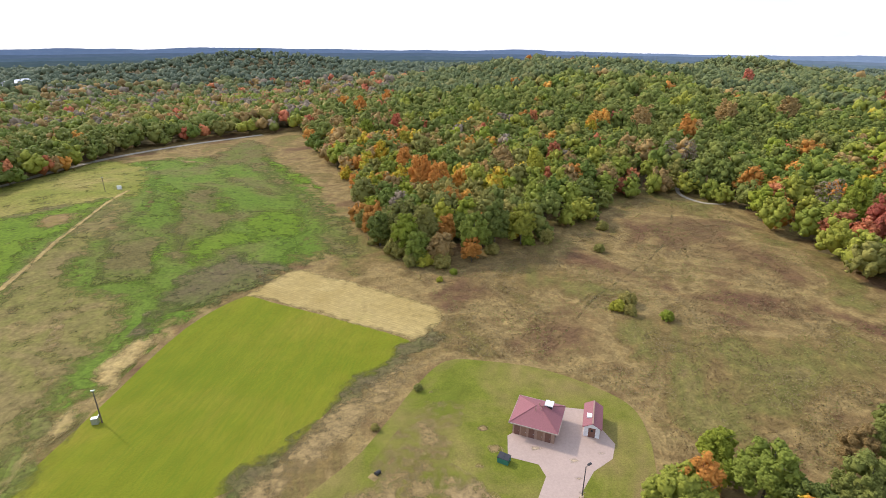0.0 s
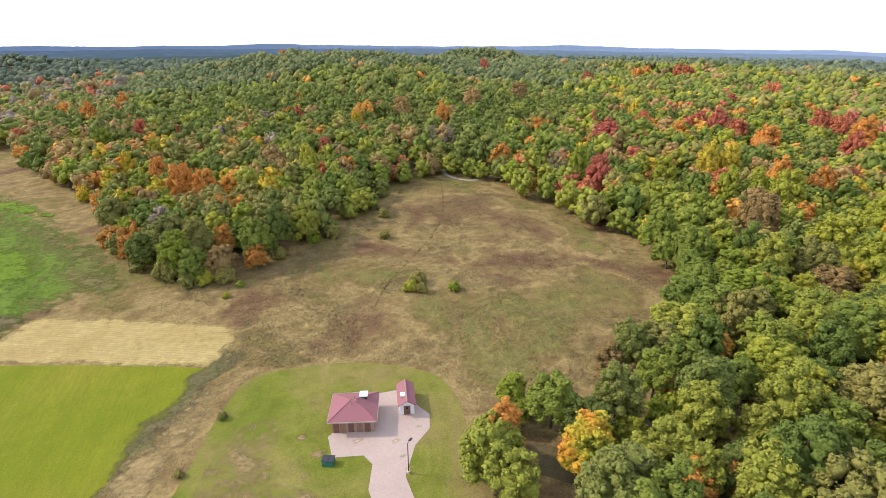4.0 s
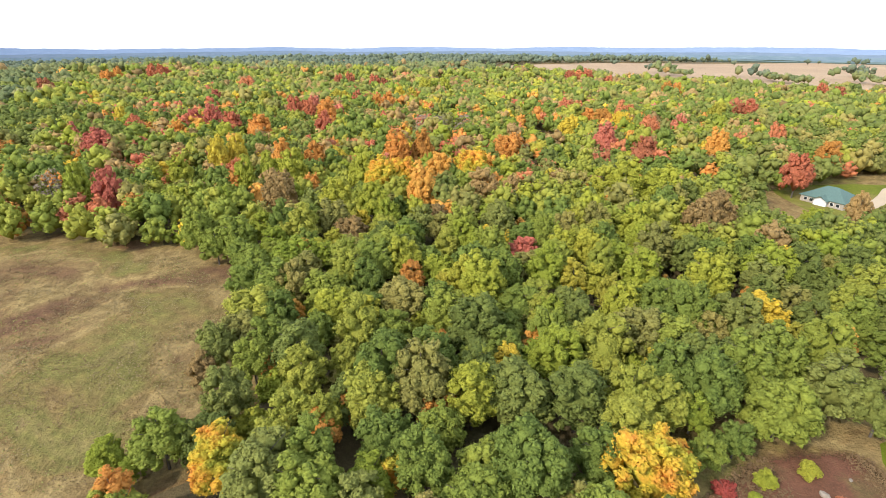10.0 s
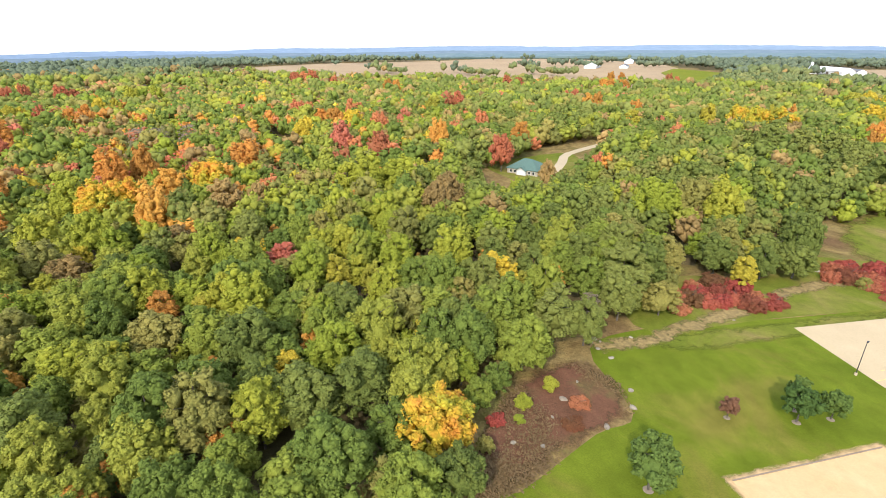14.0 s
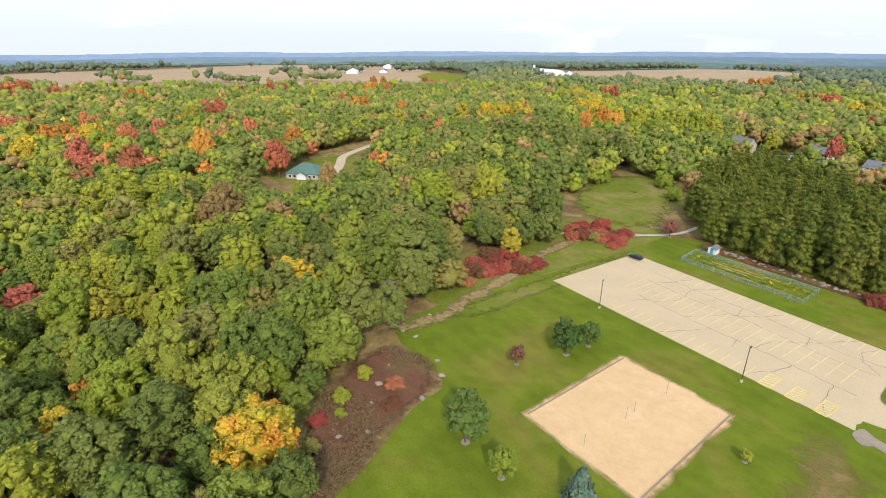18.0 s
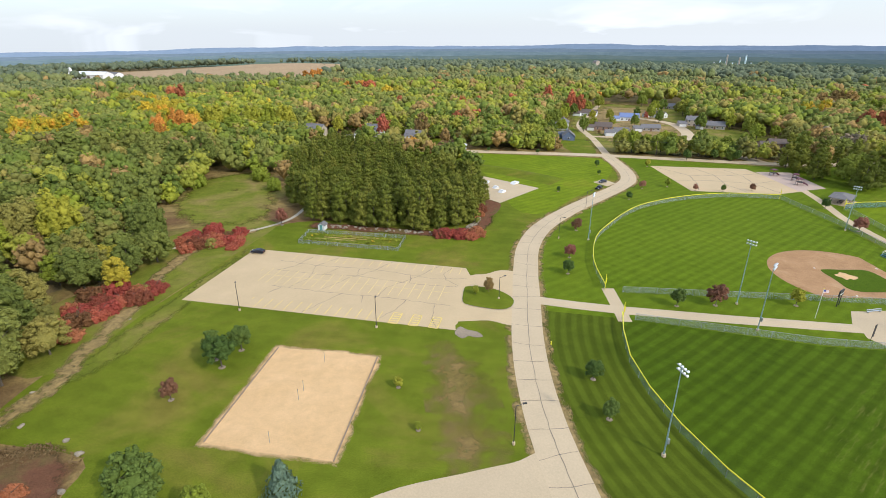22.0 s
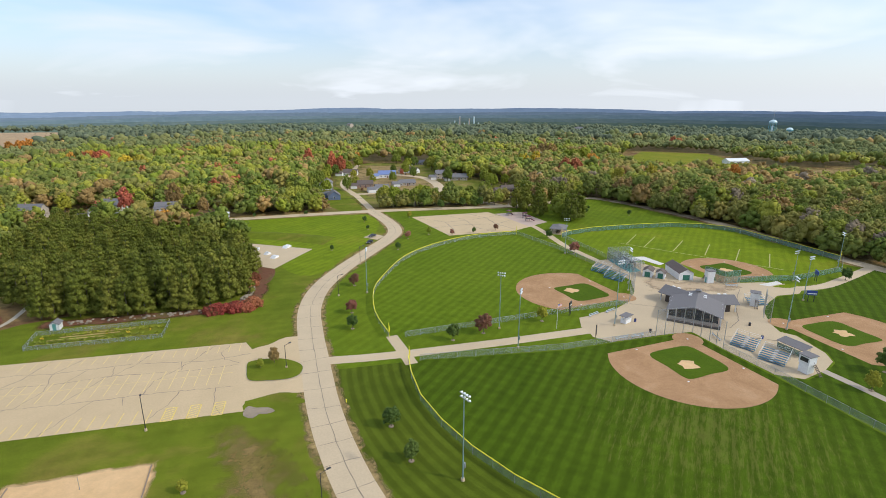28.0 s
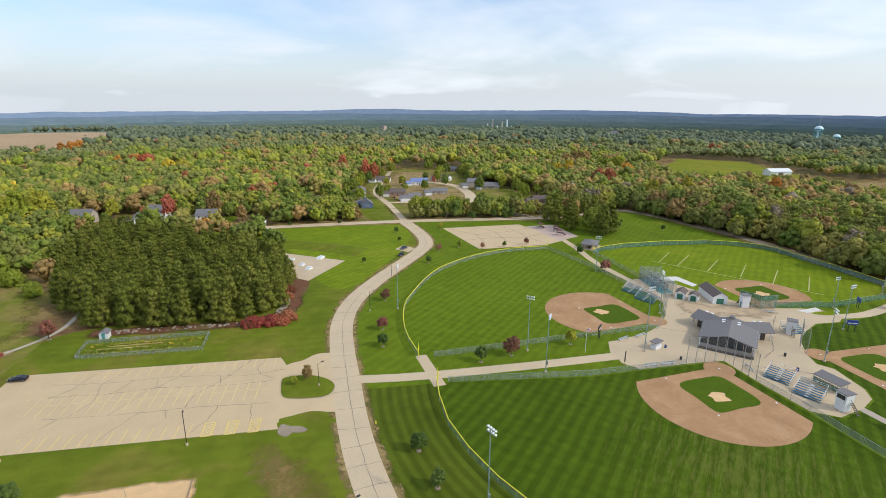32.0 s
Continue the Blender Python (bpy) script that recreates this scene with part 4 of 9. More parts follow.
def crown_broad(seed, wide=4.6, low=2.5, high=15.0, leaves=1400, size=0.4, count=42, level=1, bare=False, under=0.55, sprigs=0):
    """A dome of many rounded leafy clumps, each set with leaf sprays."""
    rnd = np.random.default_rng(seed)
    k = np.arange(count) + 0.5
    z = 1 - (1 + under) * k / count
    q = k * 2.39996 + rnd.uniform(-0.3, 0.3, count)
    flat = np.sqrt(np.maximum(0, 1 - z * z))
    tall, mid = (high - low) * 0.54, low + (high - low) * 0.46
    dent = 1 + 0.12 * np.sin(q * 2 + seed) + rnd.uniform(-0.2, 0.16, count)
    r = wide * (0.95 / math.sqrt(count) + 0.14) * rnd.uniform(0.65, 1.3, count)
    c = np.stack([flat * np.cos(q) * wide * 0.8 * dent, flat * np.sin(q) * wide * 0.8 * dent, mid + z * tall * 0.84 * dent], 1)
    pick = rnd.choice(count, leaves, p=r ** 2 / (r ** 2).sum())
    out = c - np.array([0, 0, mid - tall * 0.2])
    out /= np.linalg.norm(out, axis=1, keepdims=True)
    d = rnd.normal(0, 1, (leaves, 3)) + out[pick] * 1.1 + np.array([0, 0, 0.5])
    d /= np.linalg.norm(d, axis=1, keepdims=True)
    p = c[pick] + d * (r[pick] * rnd.uniform(0.8, 1.16, leaves))[:, None]
    v, f = leaf_cards(p, d + np.array([0, 0, 0.25]), size, rnd, 0.4)
    if bare:
        return v, f
    heart = np.concatenate([c - out * (0.12 * r[:, None]), [[0, 0, mid]]])
    cv, cf = lumps(heart, np.concatenate([r * (0.8 if sprigs else 0.84), [min(wide, tall) * 0.76]]), level, rnd, 0.42)
    v, f = np.concatenate([v, cv]), np.concatenate([f, cf + len(v)])
    if sprigs:
        who = np.repeat(np.arange(count), sprigs)
        d = rnd.normal(0, 0.8, (len(who), 3)) + out[who] + np.array([0, 0, 0.35])
        d /= np.linalg.norm(d, axis=1, keepdims=True)
        near = c[who] + d * (r[who] * rnd.uniform(0.62, 1.02, len(who)))[:, None]
        sv, sf = lumps(near, r[who] * rnd.uniform(0.2, 0.44, len(who)), 0, rnd, 0.5)
        turn = sv.reshape(len(who), -1, 3) - near[:, None]
        q = rnd.uniform(0, 6.283, len(who))
        lean = rnd.uniform(-0.6, 0.6, len(who))
        x, y, z = turn[..., 0].copy(), turn[..., 1].copy(), turn[..., 2].copy()
        z, x = z * np.cos(lean)[:, None] - x * np.sin(lean)[:, None], z * np.sin(lean)[:, None] + x * np.cos(lean)[:, None]
        turn = np.stack([x * np.cos(q)[:, None] - y * np.sin(q)[:, None], x * np.sin(q)[:, None] + y * np.cos(q)[:, None], z * 0.75], -1)
        sv = (turn + near[:, None]).reshape(-1, 3)
        v, f = np.concatenate([v, sv]), np.concatenate([f, sf + len(v)])
    return v, f


def crown_pine(seed, wide=2.9, low=4.5, high=17.0, leaves=1700, size=0.3):
    """Tiers of soft needle clumps round a leader."""
    rnd = np.random.default_rng(seed)
    rows = []
    for k, count in enumerate((8, 8, 7, 6, 5, 3)):
        up = (0.0, 0.2, 0.4, 0.6, 0.78, 0.92)[k]
        out = wide * (1 - up * 0.92) ** 0.5 * 0.7
        for i in range(count):
            q = 6.2832 * i / count + k * 0.7 + rnd.uniform(-0.4, 0.4)
            o = out * rnd.uniform(0.55, 1.25)
            rows.append((o * math.cos(q), o * math.sin(q), low + (high - low) * up + rnd.uniform(-0.7, 0.7), wide * (0.38 - 0.13 * up) * rnd.uniform(0.7, 1.25)))
    rows = np.array(rows)
    c, r = rows[:, :3], rows[:, 3]
    pick = rnd.choice(len(r), leaves, p=r ** 2 / (r ** 2).sum())
    d = rnd.normal(0, 1, (leaves, 3)) + np.array([0, 0, 0.6])
    d[:, :2] += c[pick][:, :2] / wide
    d /= np.linalg.norm(d, axis=1, keepdims=True)
    v, f = leaf_cards(c[pick] + d * (r[pick] * rnd.uniform(0.6, 1.3, leaves))[:, None], d, size, rnd, 0.45)
    cv, cf = lumps(c * [1, 1, 1], r * 0.72, 1, rnd, 0.3)
    cv[:, 2] -= 0.1
    return np.concatenate([v, cv]), np.concatenate([f, cf + len(v)])


def crown_spruce(seed, wide=2.35, high=5.9, leaves=1500, size=0.24):
    rnd = np.random.default_rng(seed)
    z = rnd.uniform(0, 1, leaves) ** 1.25
    q = rnd.uniform(0, 6.283, leaves)
    tier = 1 + 0.2 * np.sin(z * 34 + 2 * np.sin(q * 3)) + 0.12 * np.sin(q * 7 + z * 9)
    out = wide * (1 - z) ** 0.8 * rnd.uniform(0.55, 1.05, leaves) * tier + 0.06
    p = np.stack([out * np.cos(q), out * np.sin(q), 0.2 + high * z], 1)
    n = np.stack([np.cos(q), np.sin(q), np.full(leaves, 0.25)], 1)
    return leaf_cards(p, n, size, rnd, 0.35)


def trunk_mesh(name, tall, girth, boughs, spread, seed, material):
    """A tapered trunk with limbs."""
    rnd = random.Random(seed)
    bm = bmesh.new()
    rod(bm, (0, 0, -0.3), (0.1, 0.05, tall * 0.55), girth, girth * 0.62, 7)
    rod(bm, (0.1, 0.05, tall * 0.55), (0, 0, tall * 0.93), girth * 0.6, girth * 0.15, 6)
    for k in range(boughs):
        z, q = tall * rnd.uniform(0.3, 0.75), 2.4 * k + rnd.uniform(-0.4, 0.4)
        s = spread * rnd.uniform(0.6, 0.95)
        rod(bm, (0.05, 0, z), (s * math.cos(q), s * math.sin(q), z + s * rnd.uniform(0.5, 0.9)), girth * 0.34, girth * 0.08, 5)
    me = bpy.data.meshes.new(name)
    bm.to_mesh(me), bm.free()
    me.materials.append(material)
    return me


CROWNS, TRUNKS = {}, {}
SHAPES = {
    "broad": [(11, 5.2, 1.6, 14.0, 2000, 0.29, 40), (12, 4.7, 1.4, 14.5, 1900, 0.28, 38), (13, 5.8, 1.6, 13.5, 2300, 0.29, 46), (14, 4.4, 1.4, 13.0, 1800, 0.28, 36), (15, 5.0, 1.2, 15.0, 2000, 0.29, 42)],
    "slim": [(21, 3.0, 1.8, 12.5, 1100, 0.28, 32), (22, 3.4, 1.4, 13.5, 1200, 0.29, 36), (23, 2.7, 1.6, 11.5, 1000, 0.27, 30)],
    "shrub": [(31, 2.2, -0.6, 3.4, 520, 0.24, 22), (32, 1.9, -0.5, 2.8, 460, 0.22, 20)],
    "young": [(41, 1.7, 0.9, 4.8, 560, 0.2, 22), (42, 1.5, 0.8, 4.4, 520, 0.19, 20)],
    "sumac": [(51, 2.6, -0.7, 2.3, 560, 0.27, 24), (52, 2.9, -0.8, 1.9, 600, 0.28, 26)],
}


def crown_of(shape, k, leaf):
    key = (shape, k, leaf)
    if key not in CROWNS:
        if shape == "pine":
            v, f = crown_pine(60 + k, wide=(3.9, 4.4, 3.6)[k], low=2.6, high=(15.5, 16.5, 14.0)[k])
        elif shape == "spruce":
            v, f = crown_spruce(70 + k)
        else:
            s, wide, low, high, leaves, size, count = SHAPES[shape][k]
            v, f = crown_broad(s, wide, low, high, int(leaves * 1.5), size * 0.72, int(count * 1.3), 1, leaf == "leaf_grey", sprigs=8)
        CROWNS[key] = mesh_from("crown", v, f, M[leaf])
    return CROWNS[key]


def trunk_of(shape, k):
    key = (shape, k)
    if key not in TRUNKS:
        if shape == "pine":
            TRUNKS[key] = trunk_mesh("trunk", 16, 0.2, 5, 1.6, 5 + k, M["bark"])
        elif shape == "spruce":
            TRUNKS[key] = trunk_mesh("trunk", 6, 0.1, 0, 1, 5, M["bark"])
        else:
            s, wide, low, high, *_ = SHAPES[shape][k]
            TRUNKS[key] = trunk_mesh("trunk", high, wide * (0.06 if shape != "shrub" else 0.03), 6, wide * 0.9, s, M["bark"])
    return TRUNKS[key]


KINDS = {
    "oak": ("oak_tree", "leafy green oak in the wood", "leaf_green", "broad"),
    "dark": ("oak_tree", "dark green oak in the wood", "leaf_dark", "broad"),
    "bright": ("ash_tree", "yellow-green tree turning in early autumn", "leaf_bright", "broad"),
    "olive": ("hickory_tree", "olive tree starting to turn brown", "leaf_olive", "broad"),
    "yellow": ("aspen_tree", "slim tree in yellow autumn leaf", "leaf_yellow", "slim"),
    "gold": ("maple_tree", "broad maple in golden yellow leaf", "leaf_gold", "broad"),
    "orange": ("maple_tree", "maple in bright orange autumn leaf", "leaf_orange", "slim"),
    "red": ("maple_tree", "maple in red autumn leaf", "leaf_red", "slim"),
    "crimson": ("maple_tree", "maple in crimson autumn leaf", "leaf_crimson", "slim"),
    "yellow_wide": ("maple_tree", "broad maple in clear yellow leaf", "leaf_yellow", "broad"),
    "orange_wide": ("maple_tree", "broad maple in orange autumn leaf", "leaf_orange", "broad"),
    "red_wide": ("maple_tree", "broad maple in red autumn leaf", "leaf_red", "broad"),
    "crimson_wide": ("maple_tree", "broad maple in crimson autumn leaf", "leaf_crimson", "broad"),
    "brown": ("oak_tree", "oak in rusty brown leaf", "leaf_brown", "broad"),
    "grey": ("bare_tree", "nearly bare tree with grey twigs", "leaf_grey", "slim"),
    "pine": ("pine_tree", "tall dark green pine in the grove", "leaf_pine", "pine"),
    "spruce": ("spruce_tree", "small blue spruce on the lawn", "leaf_spruce", "spruce"),
    "shrub": ("shrub", "rounded olive-green shrub in the meadow", "leaf_olive", "shrub"),
    "shrub_y": ("shrub", "yellow-green shrub at the wood's edge", "leaf_bright", "shrub"),
    "sumac": ("sumac_bush", "low red sumac bush by the wood's edge", "leaf_sumac", "sumac"),
    "sapling": ("maple_sapling", "orange maple sapling under the taller trees", "leaf_orange", "young"),
    "young": ("young_tree", "young green lawn tree in a mulch ring", "leaf_young", "young"),
    "young_red": ("young_tree", "young dark red lawn tree in a mulch ring", "leaf_maroon", "young"),
    "young_rust": ("young_tree", "young rusty brown lawn tree on the island", "leaf_brown", "young"),
    "young_y": ("young_tree", "young yellowish lawn tree in a mulch ring", "leaf_bright", "young"),
}


def tree(kind, x, y, scale=1.0, k=None, turn=None, tall=1.0, group=""):
    name, label, leaf, shape = KINDS[kind]
    n = 3 if shape == "pine" else 1 if shape == "spruce" else len(SHAPES[shape])
    k = int(rng.integers(0, n)) if k is None else k
    turn = rng.uniform(0, 360) if turn is None else turn
    ob = thing(name, pose(x, y, height(x, y), 0, 0, turn) @ Matrix.Diagonal((scale, scale, scale * tall, 1)), label, "tree" if "tree" in name else "sapling" if "sapling" in name else "shrub", group)
    hold("trunk", trunk_of(shape, k), None, ob)
    hold("crown", crown_of(shape, k, leaf), None, ob)
    return ob


# known trees that stand out
TAKEN = collections.defaultdict(list)


def plant(rows):
    for kind, x, y, s in rows:
        if any(math.hypot(x - a, y - b) < 3.2 * (s + t) for a, b, t in TAKEN.get((round(x / 30), round(y / 30)), ())):
            continue
        far = math.hypot(x, y) > 170
        tree(kind, x, y, s * 1.12 if far else s, tall=min(1.4, max(1.0, 1.2 / s)) if far else 0.85)
        for i in (-1, 0, 1):
            for j in (-1, 0, 1):
                TAKEN[round(x / 30) + i, round(y / 30) + j].append((x, y, s))


# round the meadow and the scrub
plant([("bright", -57.5, -46.2, 0.45), ("bright", -61.5, -45.8, 0.42), ("oak", -63.8, -41.8, 0.85), ("brown", -84.4, -44.9, 0.6), ("oak", -53.9, -16.5, 0.95), ("oak", -58.4, -13.6, 0.9), ("bright", -57.5, -8.5, 0.7), ("gold", -60.7, -5.3, 0.6)])
plant([("oak", -58.7, 9.7, 0.9), ("bright", -55.3, 13.4, 0.7), ("oak", -64.7, 43.6, 0.62), ("oak", -67.5, 49.6, 0.55), ("sapling", -63.7, 6.6, 1.6)])
# golden maples in the wood behind the clearing
plant([("yellow_wide", -237.5, 509.8, 1.1), ("yellow_wide", -239.9, 539.6, 1.1), ("gold", -223.5, 529.2, 1.1), ("yellow_wide", -188.6, 474.2, 1), ("orange_wide", -137, 358.2, 1), ("orange_wide", -126.7, 351.3, 0.95), ("orange_wide", -146.8, 349.8, 0.8), ("gold", -164.5, 401.5, 1), ("yellow_wide", -200.7, 342.9, 0.9), ("orange", -224.9, 405.8, 0.9), ("yellow_wide", -230.2, 320.4, 1), ("gold", -223.9, 342, 1), ("yellow_wide", -208, 342.6, 1), ("gold", -186.8, 336.3, 1.1), ("orange_wide", -133.2, 317.8, 0.9)])
plant([("orange_wide", -45.7, -139.4, 0.62), ("yellow_wide", -64.6, -153.7, 0.45), ("gold", -60, -31, 0.92), ("bright", -62.5, -50.5, 0.55), ("orange", -121.7, -6.8, 0.95), ("gold", -58.5, 32, 1.12), ("shrub_y", -55.2, -50, 1.5), ("dark", -83, 97, 1.45), ("dark", -75.5, 143.1, 0.9), ("dark", -71.6, 152, 0.85), ("olive", -82.5, 138.9, 0.91), ("yellow", -73.6, 131.7, 0.9), ("dark", -80, 150, 0.9), ("olive", -89.5, 121.3, 0.9), ("bright", -97.1, 123.6, 0.89), ("olive", -81.5, 112, 0.6), ("dark", -76, 160, 0.8), ("grey", -80, 84, 0.7), ("dark", -77, 71, 1.0)])
tree("bright", -166, 124, 0.85, tall=0.9)
# over the wood, from the south round by the west to the north
plant([("gold", -201.8, -14.8, 1.07), ("gold", -200.1, -23.8, 1.07), ("orange_wide", -182, -7, 0.98), ("brown", -165.3, -1.2, 0.9), ("brown", -155.7, -28.9, 0.87), ("yellow", -140.2, -29.6, 0.52), ("crimson", -220, -25.7, 1.01), ("orange_wide", -243.4, -22.3, 1.04), ("orange_wide", -249.8, -10.6, 0.91), ("orange_wide", -253.1, -13.9, 0.91), ("brown", -182.4, -59, 0.83), ("orange_wide", -234.5, -58.9, 0.9), ("orange_wide", -222.7, -69.8, 0.87), ("yellow_wide", -235.3, -94.4, 0.83), ("yellow_wide", -228.1, -99.7, 0.83), ("orange_wide", -299.2, -105.4, 1.17), ("crimson_wide", -316.4, -139.4, 1.02), ("crimson_wide", -313.9, -149.6, 1.02), ("red_wide", -304.9, -124.3, 1.04), ("crimson_wide", -399.1, -172.2, 0.91), ("red_wide", -490.9, -181.8, 1.2), ("yellow_wide", -396.6, -134.3, 0.97), ("red_wide", -361.1, -93.3, 0.97), ("red_wide", -359.5, -102.4, 0.97), ("crimson_wide", -382.5, -95.5, 0.87), ("crimson_wide", -380.1, -99.8, 0.87), ("yellow_wide", -419.3, -79.8, 0.97), ("yellow_wide", -414.3, -85.6, 0.97), ("red_wide", -410.9, -61.6, 0.81), ("red_wide", -409.7, -68.5, 0.81)])
plant([("orange_wide", -351.6, -78.5, 1.14), ("red_wide", -303.5, -69.7, 0.92), ("red_wide", -534.7, -63.5, 1.05), ("red_wide", -533.2, -71.9, 1.05), ("orange_wide", -394.7, -43, 1.04), ("orange_wide", -398.1, -51.4, 1.04), ("yellow_wide", -445.9, -29.8, 0.99), ("yellow_wide", -447.3, -39.3, 0.99)])
plant([("bright", -502.2, -2.5, 1.2), ("bright", -502.9, -11.9, 1.2), ("bright", -501.2, -20.6, 1.2), ("red_wide", -1279.5, -292.8, 1.2), ("red_wide", -1276, -302.8, 1.2), ("red_wide", -1274.6, -318.1, 1.2), ("orange_wide", -1238.9, -238.9, 1.2), ("orange_wide", -1236.5, -251.7, 1.2), ("orange_wide", -1235.5, -264.2, 1.2), ("yellow_wide", -1420.2, -624.8, 1.2), ("yellow_wide", -1419.1, -637.5, 1.2), ("yellow_wide", -1411.3, -641.7, 1.2), ("red_wide", -567.1, -102.3, 0.82), ("red_wide", -563.8, -113.3, 0.82), ("grey", -303.2, 9.9, 1.35), ("grey", -299.7, -3.4, 1.35), ("grey", -301.2, -12.2, 1.35), ("crimson_wide", -242.9, -162, 1.2), ("crimson", -265.8, -189.8, 0.85), ("red_wide", -279.2, -165.9, 0.86), ("orange_wide", -276.8, -141.1, 0.98), ("yellow_wide", -305.9, -188.6, 0.76), ("bright", -180.9, -131.9, 0.82), ("grey", -177.8, -139.2, 1.35), ("crimson", -176.9, -119.8, 0.76), ("crimson_wide", -356.7, -387.3, 0.88), ("red_wide", -401.4, -299.3, 0.94), ("red_wide", -551.6, -285.3, 0.96), ("red_wide", -546.6, -288.9, 0.96), ("red_wide", -544.9, -296.3, 0.96)])
plant([("orange_wide", -490.3, -297.7, 0.89), ("orange_wide", -484.5, -304.7, 0.89), ("bright", -207, -70.5, 0.79), ("bright", -202.1, -78.6, 0.79), ("bright", -206, -61, 1.15), ("bright", -173.7, -36.3, 1.15), ("bright", -169.9, -23.1, 1.12), ("bright", -208.7, -32, 1.13), ("bright", -203, -105.1, 0.98), ("brown", -185.2, -272.5, 1.05), ("orange_wide", -193.8, -241.1, 0.98), ("grey", -170.4, -207.2, 1.35), ("grey", -162.6, -211.5, 1.35), ("olive", -108.1, -7.8, 1)])
plant([("orange_wide", -39.7, -234.2, 0.78), ("orange_wide", -43.4, -210.5, 0.85), ("gold", -31.1, -253.9, 0.83), ("orange_wide", -55.6, -425.3, 0.91), ("orange_wide", -32.7, -404.9, 1.08), ("orange_wide", -22.6, -431.7, 1.1), ("red_wide", -50, -331.9, 0.79), ("bright", -29.5, -317.7, 1.03), ("orange", -48.8, -200.9, 1.13), ("yellow", -46.8, -280.9, 1.12), ("red", -131.8, -306.3, 0.82), ("orange_wide", -107.4, -304.4, 1.17), ("orange", -127.7, -312.3, 1.07), ("crimson_wide", -175.7, -282.1, 0.78), ("orange_wide", -164.3, -281.6, 1.04), ("gold", -152.9, -271.5, 0.66), ("brown", -186.8, -277.6, 0.89), ("red", -109, -222.1, 0.97), ("bright", -91.5, -202.8, 0.82), ("crimson_wide", -172.4, -114.5, 0.89), ("red_wide", -378.7, -412.5, 0.82), ("orange_wide", -240.6, -593.4, 1.04), ("orange_wide", -234.6, -596, 1.04), ("brown", -284.9, -270.3, 1.2), ("brown", -242.2, -271.5, 1.15)])
plant([("orange_wide", -214.7, -1.8, 1.16), ("gold", -218.5, 12.3, 1.18), ("orange_wide", -216.2, 18.1, 0.94), ("orange_wide", -250.2, 30.6, 1.2), ("brown", -189.3, 15.1, 1.2), ("crimson_wide", -141.4, 24.1, 0.8), ("yellow", -154.8, 20.8, 0.69), ("yellow", -137.5, 19.4, 0.67), ("orange", -162.6, 26, 0.72), ("brown", -183.9, 25.7, 0.81), ("yellow", -119, 33.9, 1.17), ("yellow", -109.4, 27.2, 0.5), ("orange", -94, 1.2, 0.65), ("bright", -102.8, -4, 0.5), ("olive", -95.2, 34.9, 0.73), ("yellow", -100, 41.9, 0.76), ("orange", -120.3, 57.2, 0.75), ("orange", -106.9, 54.6, 0.64), ("orange", -114.8, 76.1, 0.77), ("yellow_wide", -101.9, 71.8, 0.99), ("yellow", -94, 75.1, 0.87), ("orange", -91.8, 81.6, 0.97), ("yellow", -67.1, 16.3, 0.65), ("dark", -73.1, 24.8, 1.1), ("dark", -76.9, 71.4, 1.2), ("bright", -73, 44.8, 0.64)])
plant([("yellow_wide", -305.5, 71.1, 1), ("red_wide", -378.9, 92.5, 0.92), ("red_wide", -381.2, 84.7, 0.92), ("orange_wide", -337.6, 99.2, 1.07), ("orange_wide", -343.2, 91.4, 1.07), ("crimson_wide", -271, 82.2, 1.08), ("yellow_wide", -325, 107.2, 1.08), ("red_wide", -361.5, 123.2, 0.9), ("red_wide", -359.6, 117, 0.9), ("red_wide", -306.3, 117.7, 0.9), ("crimson_wide", -323, 141.3, 0.89), ("red_wide", -247.4, 94.7, 0.96), ("orange_wide", -253.5, 131.6, 0.97), ("brown", -154.6, 80.9, 0.83), ("brown", -158.8, 77.7, 0.83), ("brown", -157.8, 87.4, 0.98), ("bright", -189.6, 81, 1.16), ("bright", -189.5, 68.1, 1.16), ("bright", -193.1, 60.9, 1.16), ("orange", -171.1, 55.6, 0.65), ("yellow", -139.5, 71.8, 0.86), ("yellow_wide", -364, 182.9, 1.07), ("red_wide", -369.5, 208.6, 1), ("red_wide", -373.6, 203.2, 1), ("red_wide", -277.7, 173.7, 0.81), ("red_wide", -277.6, 173, 0.81), ("orange_wide", -237, 174.2, 1), ("red_wide", -212.1, 145.6, 0.88), ])
plant([("brown", -171.1, 142, 0.71), ("red", -170, 168.1, 0.84), ("orange_wide", -308.8, 296.3, 0.95), ("orange_wide", -314.5, 291.9, 0.95), ("yellow_wide", -248.3, 271, 1.16), ("red_wide", -371.3, 327.2, 0.8), ("red_wide", -373.1, 319.7, 0.8), ("red_wide", -515.6, 367.6, 1.03), ("red_wide", -522.4, 357.1, 1.03), ("orange_wide", -492.4, 206.2, 0.87), ("orange_wide", -499, 200.2, 0.87), ("red_wide", -656.2, 165.5, 1.2), ("red_wide", -660.9, 156.6, 1.2), ("red_wide", -660.3, 146.9, 1.2), ("red_wide", -581.2, 170.4, 0.79), ("red_wide", -586.2, 166.6, 0.79), ("orange_wide", -443.5, 460.4, 1.06), ("orange_wide", -454.1, 451.8, 1.06), ("orange_wide", -459, 445.6, 1.06)])
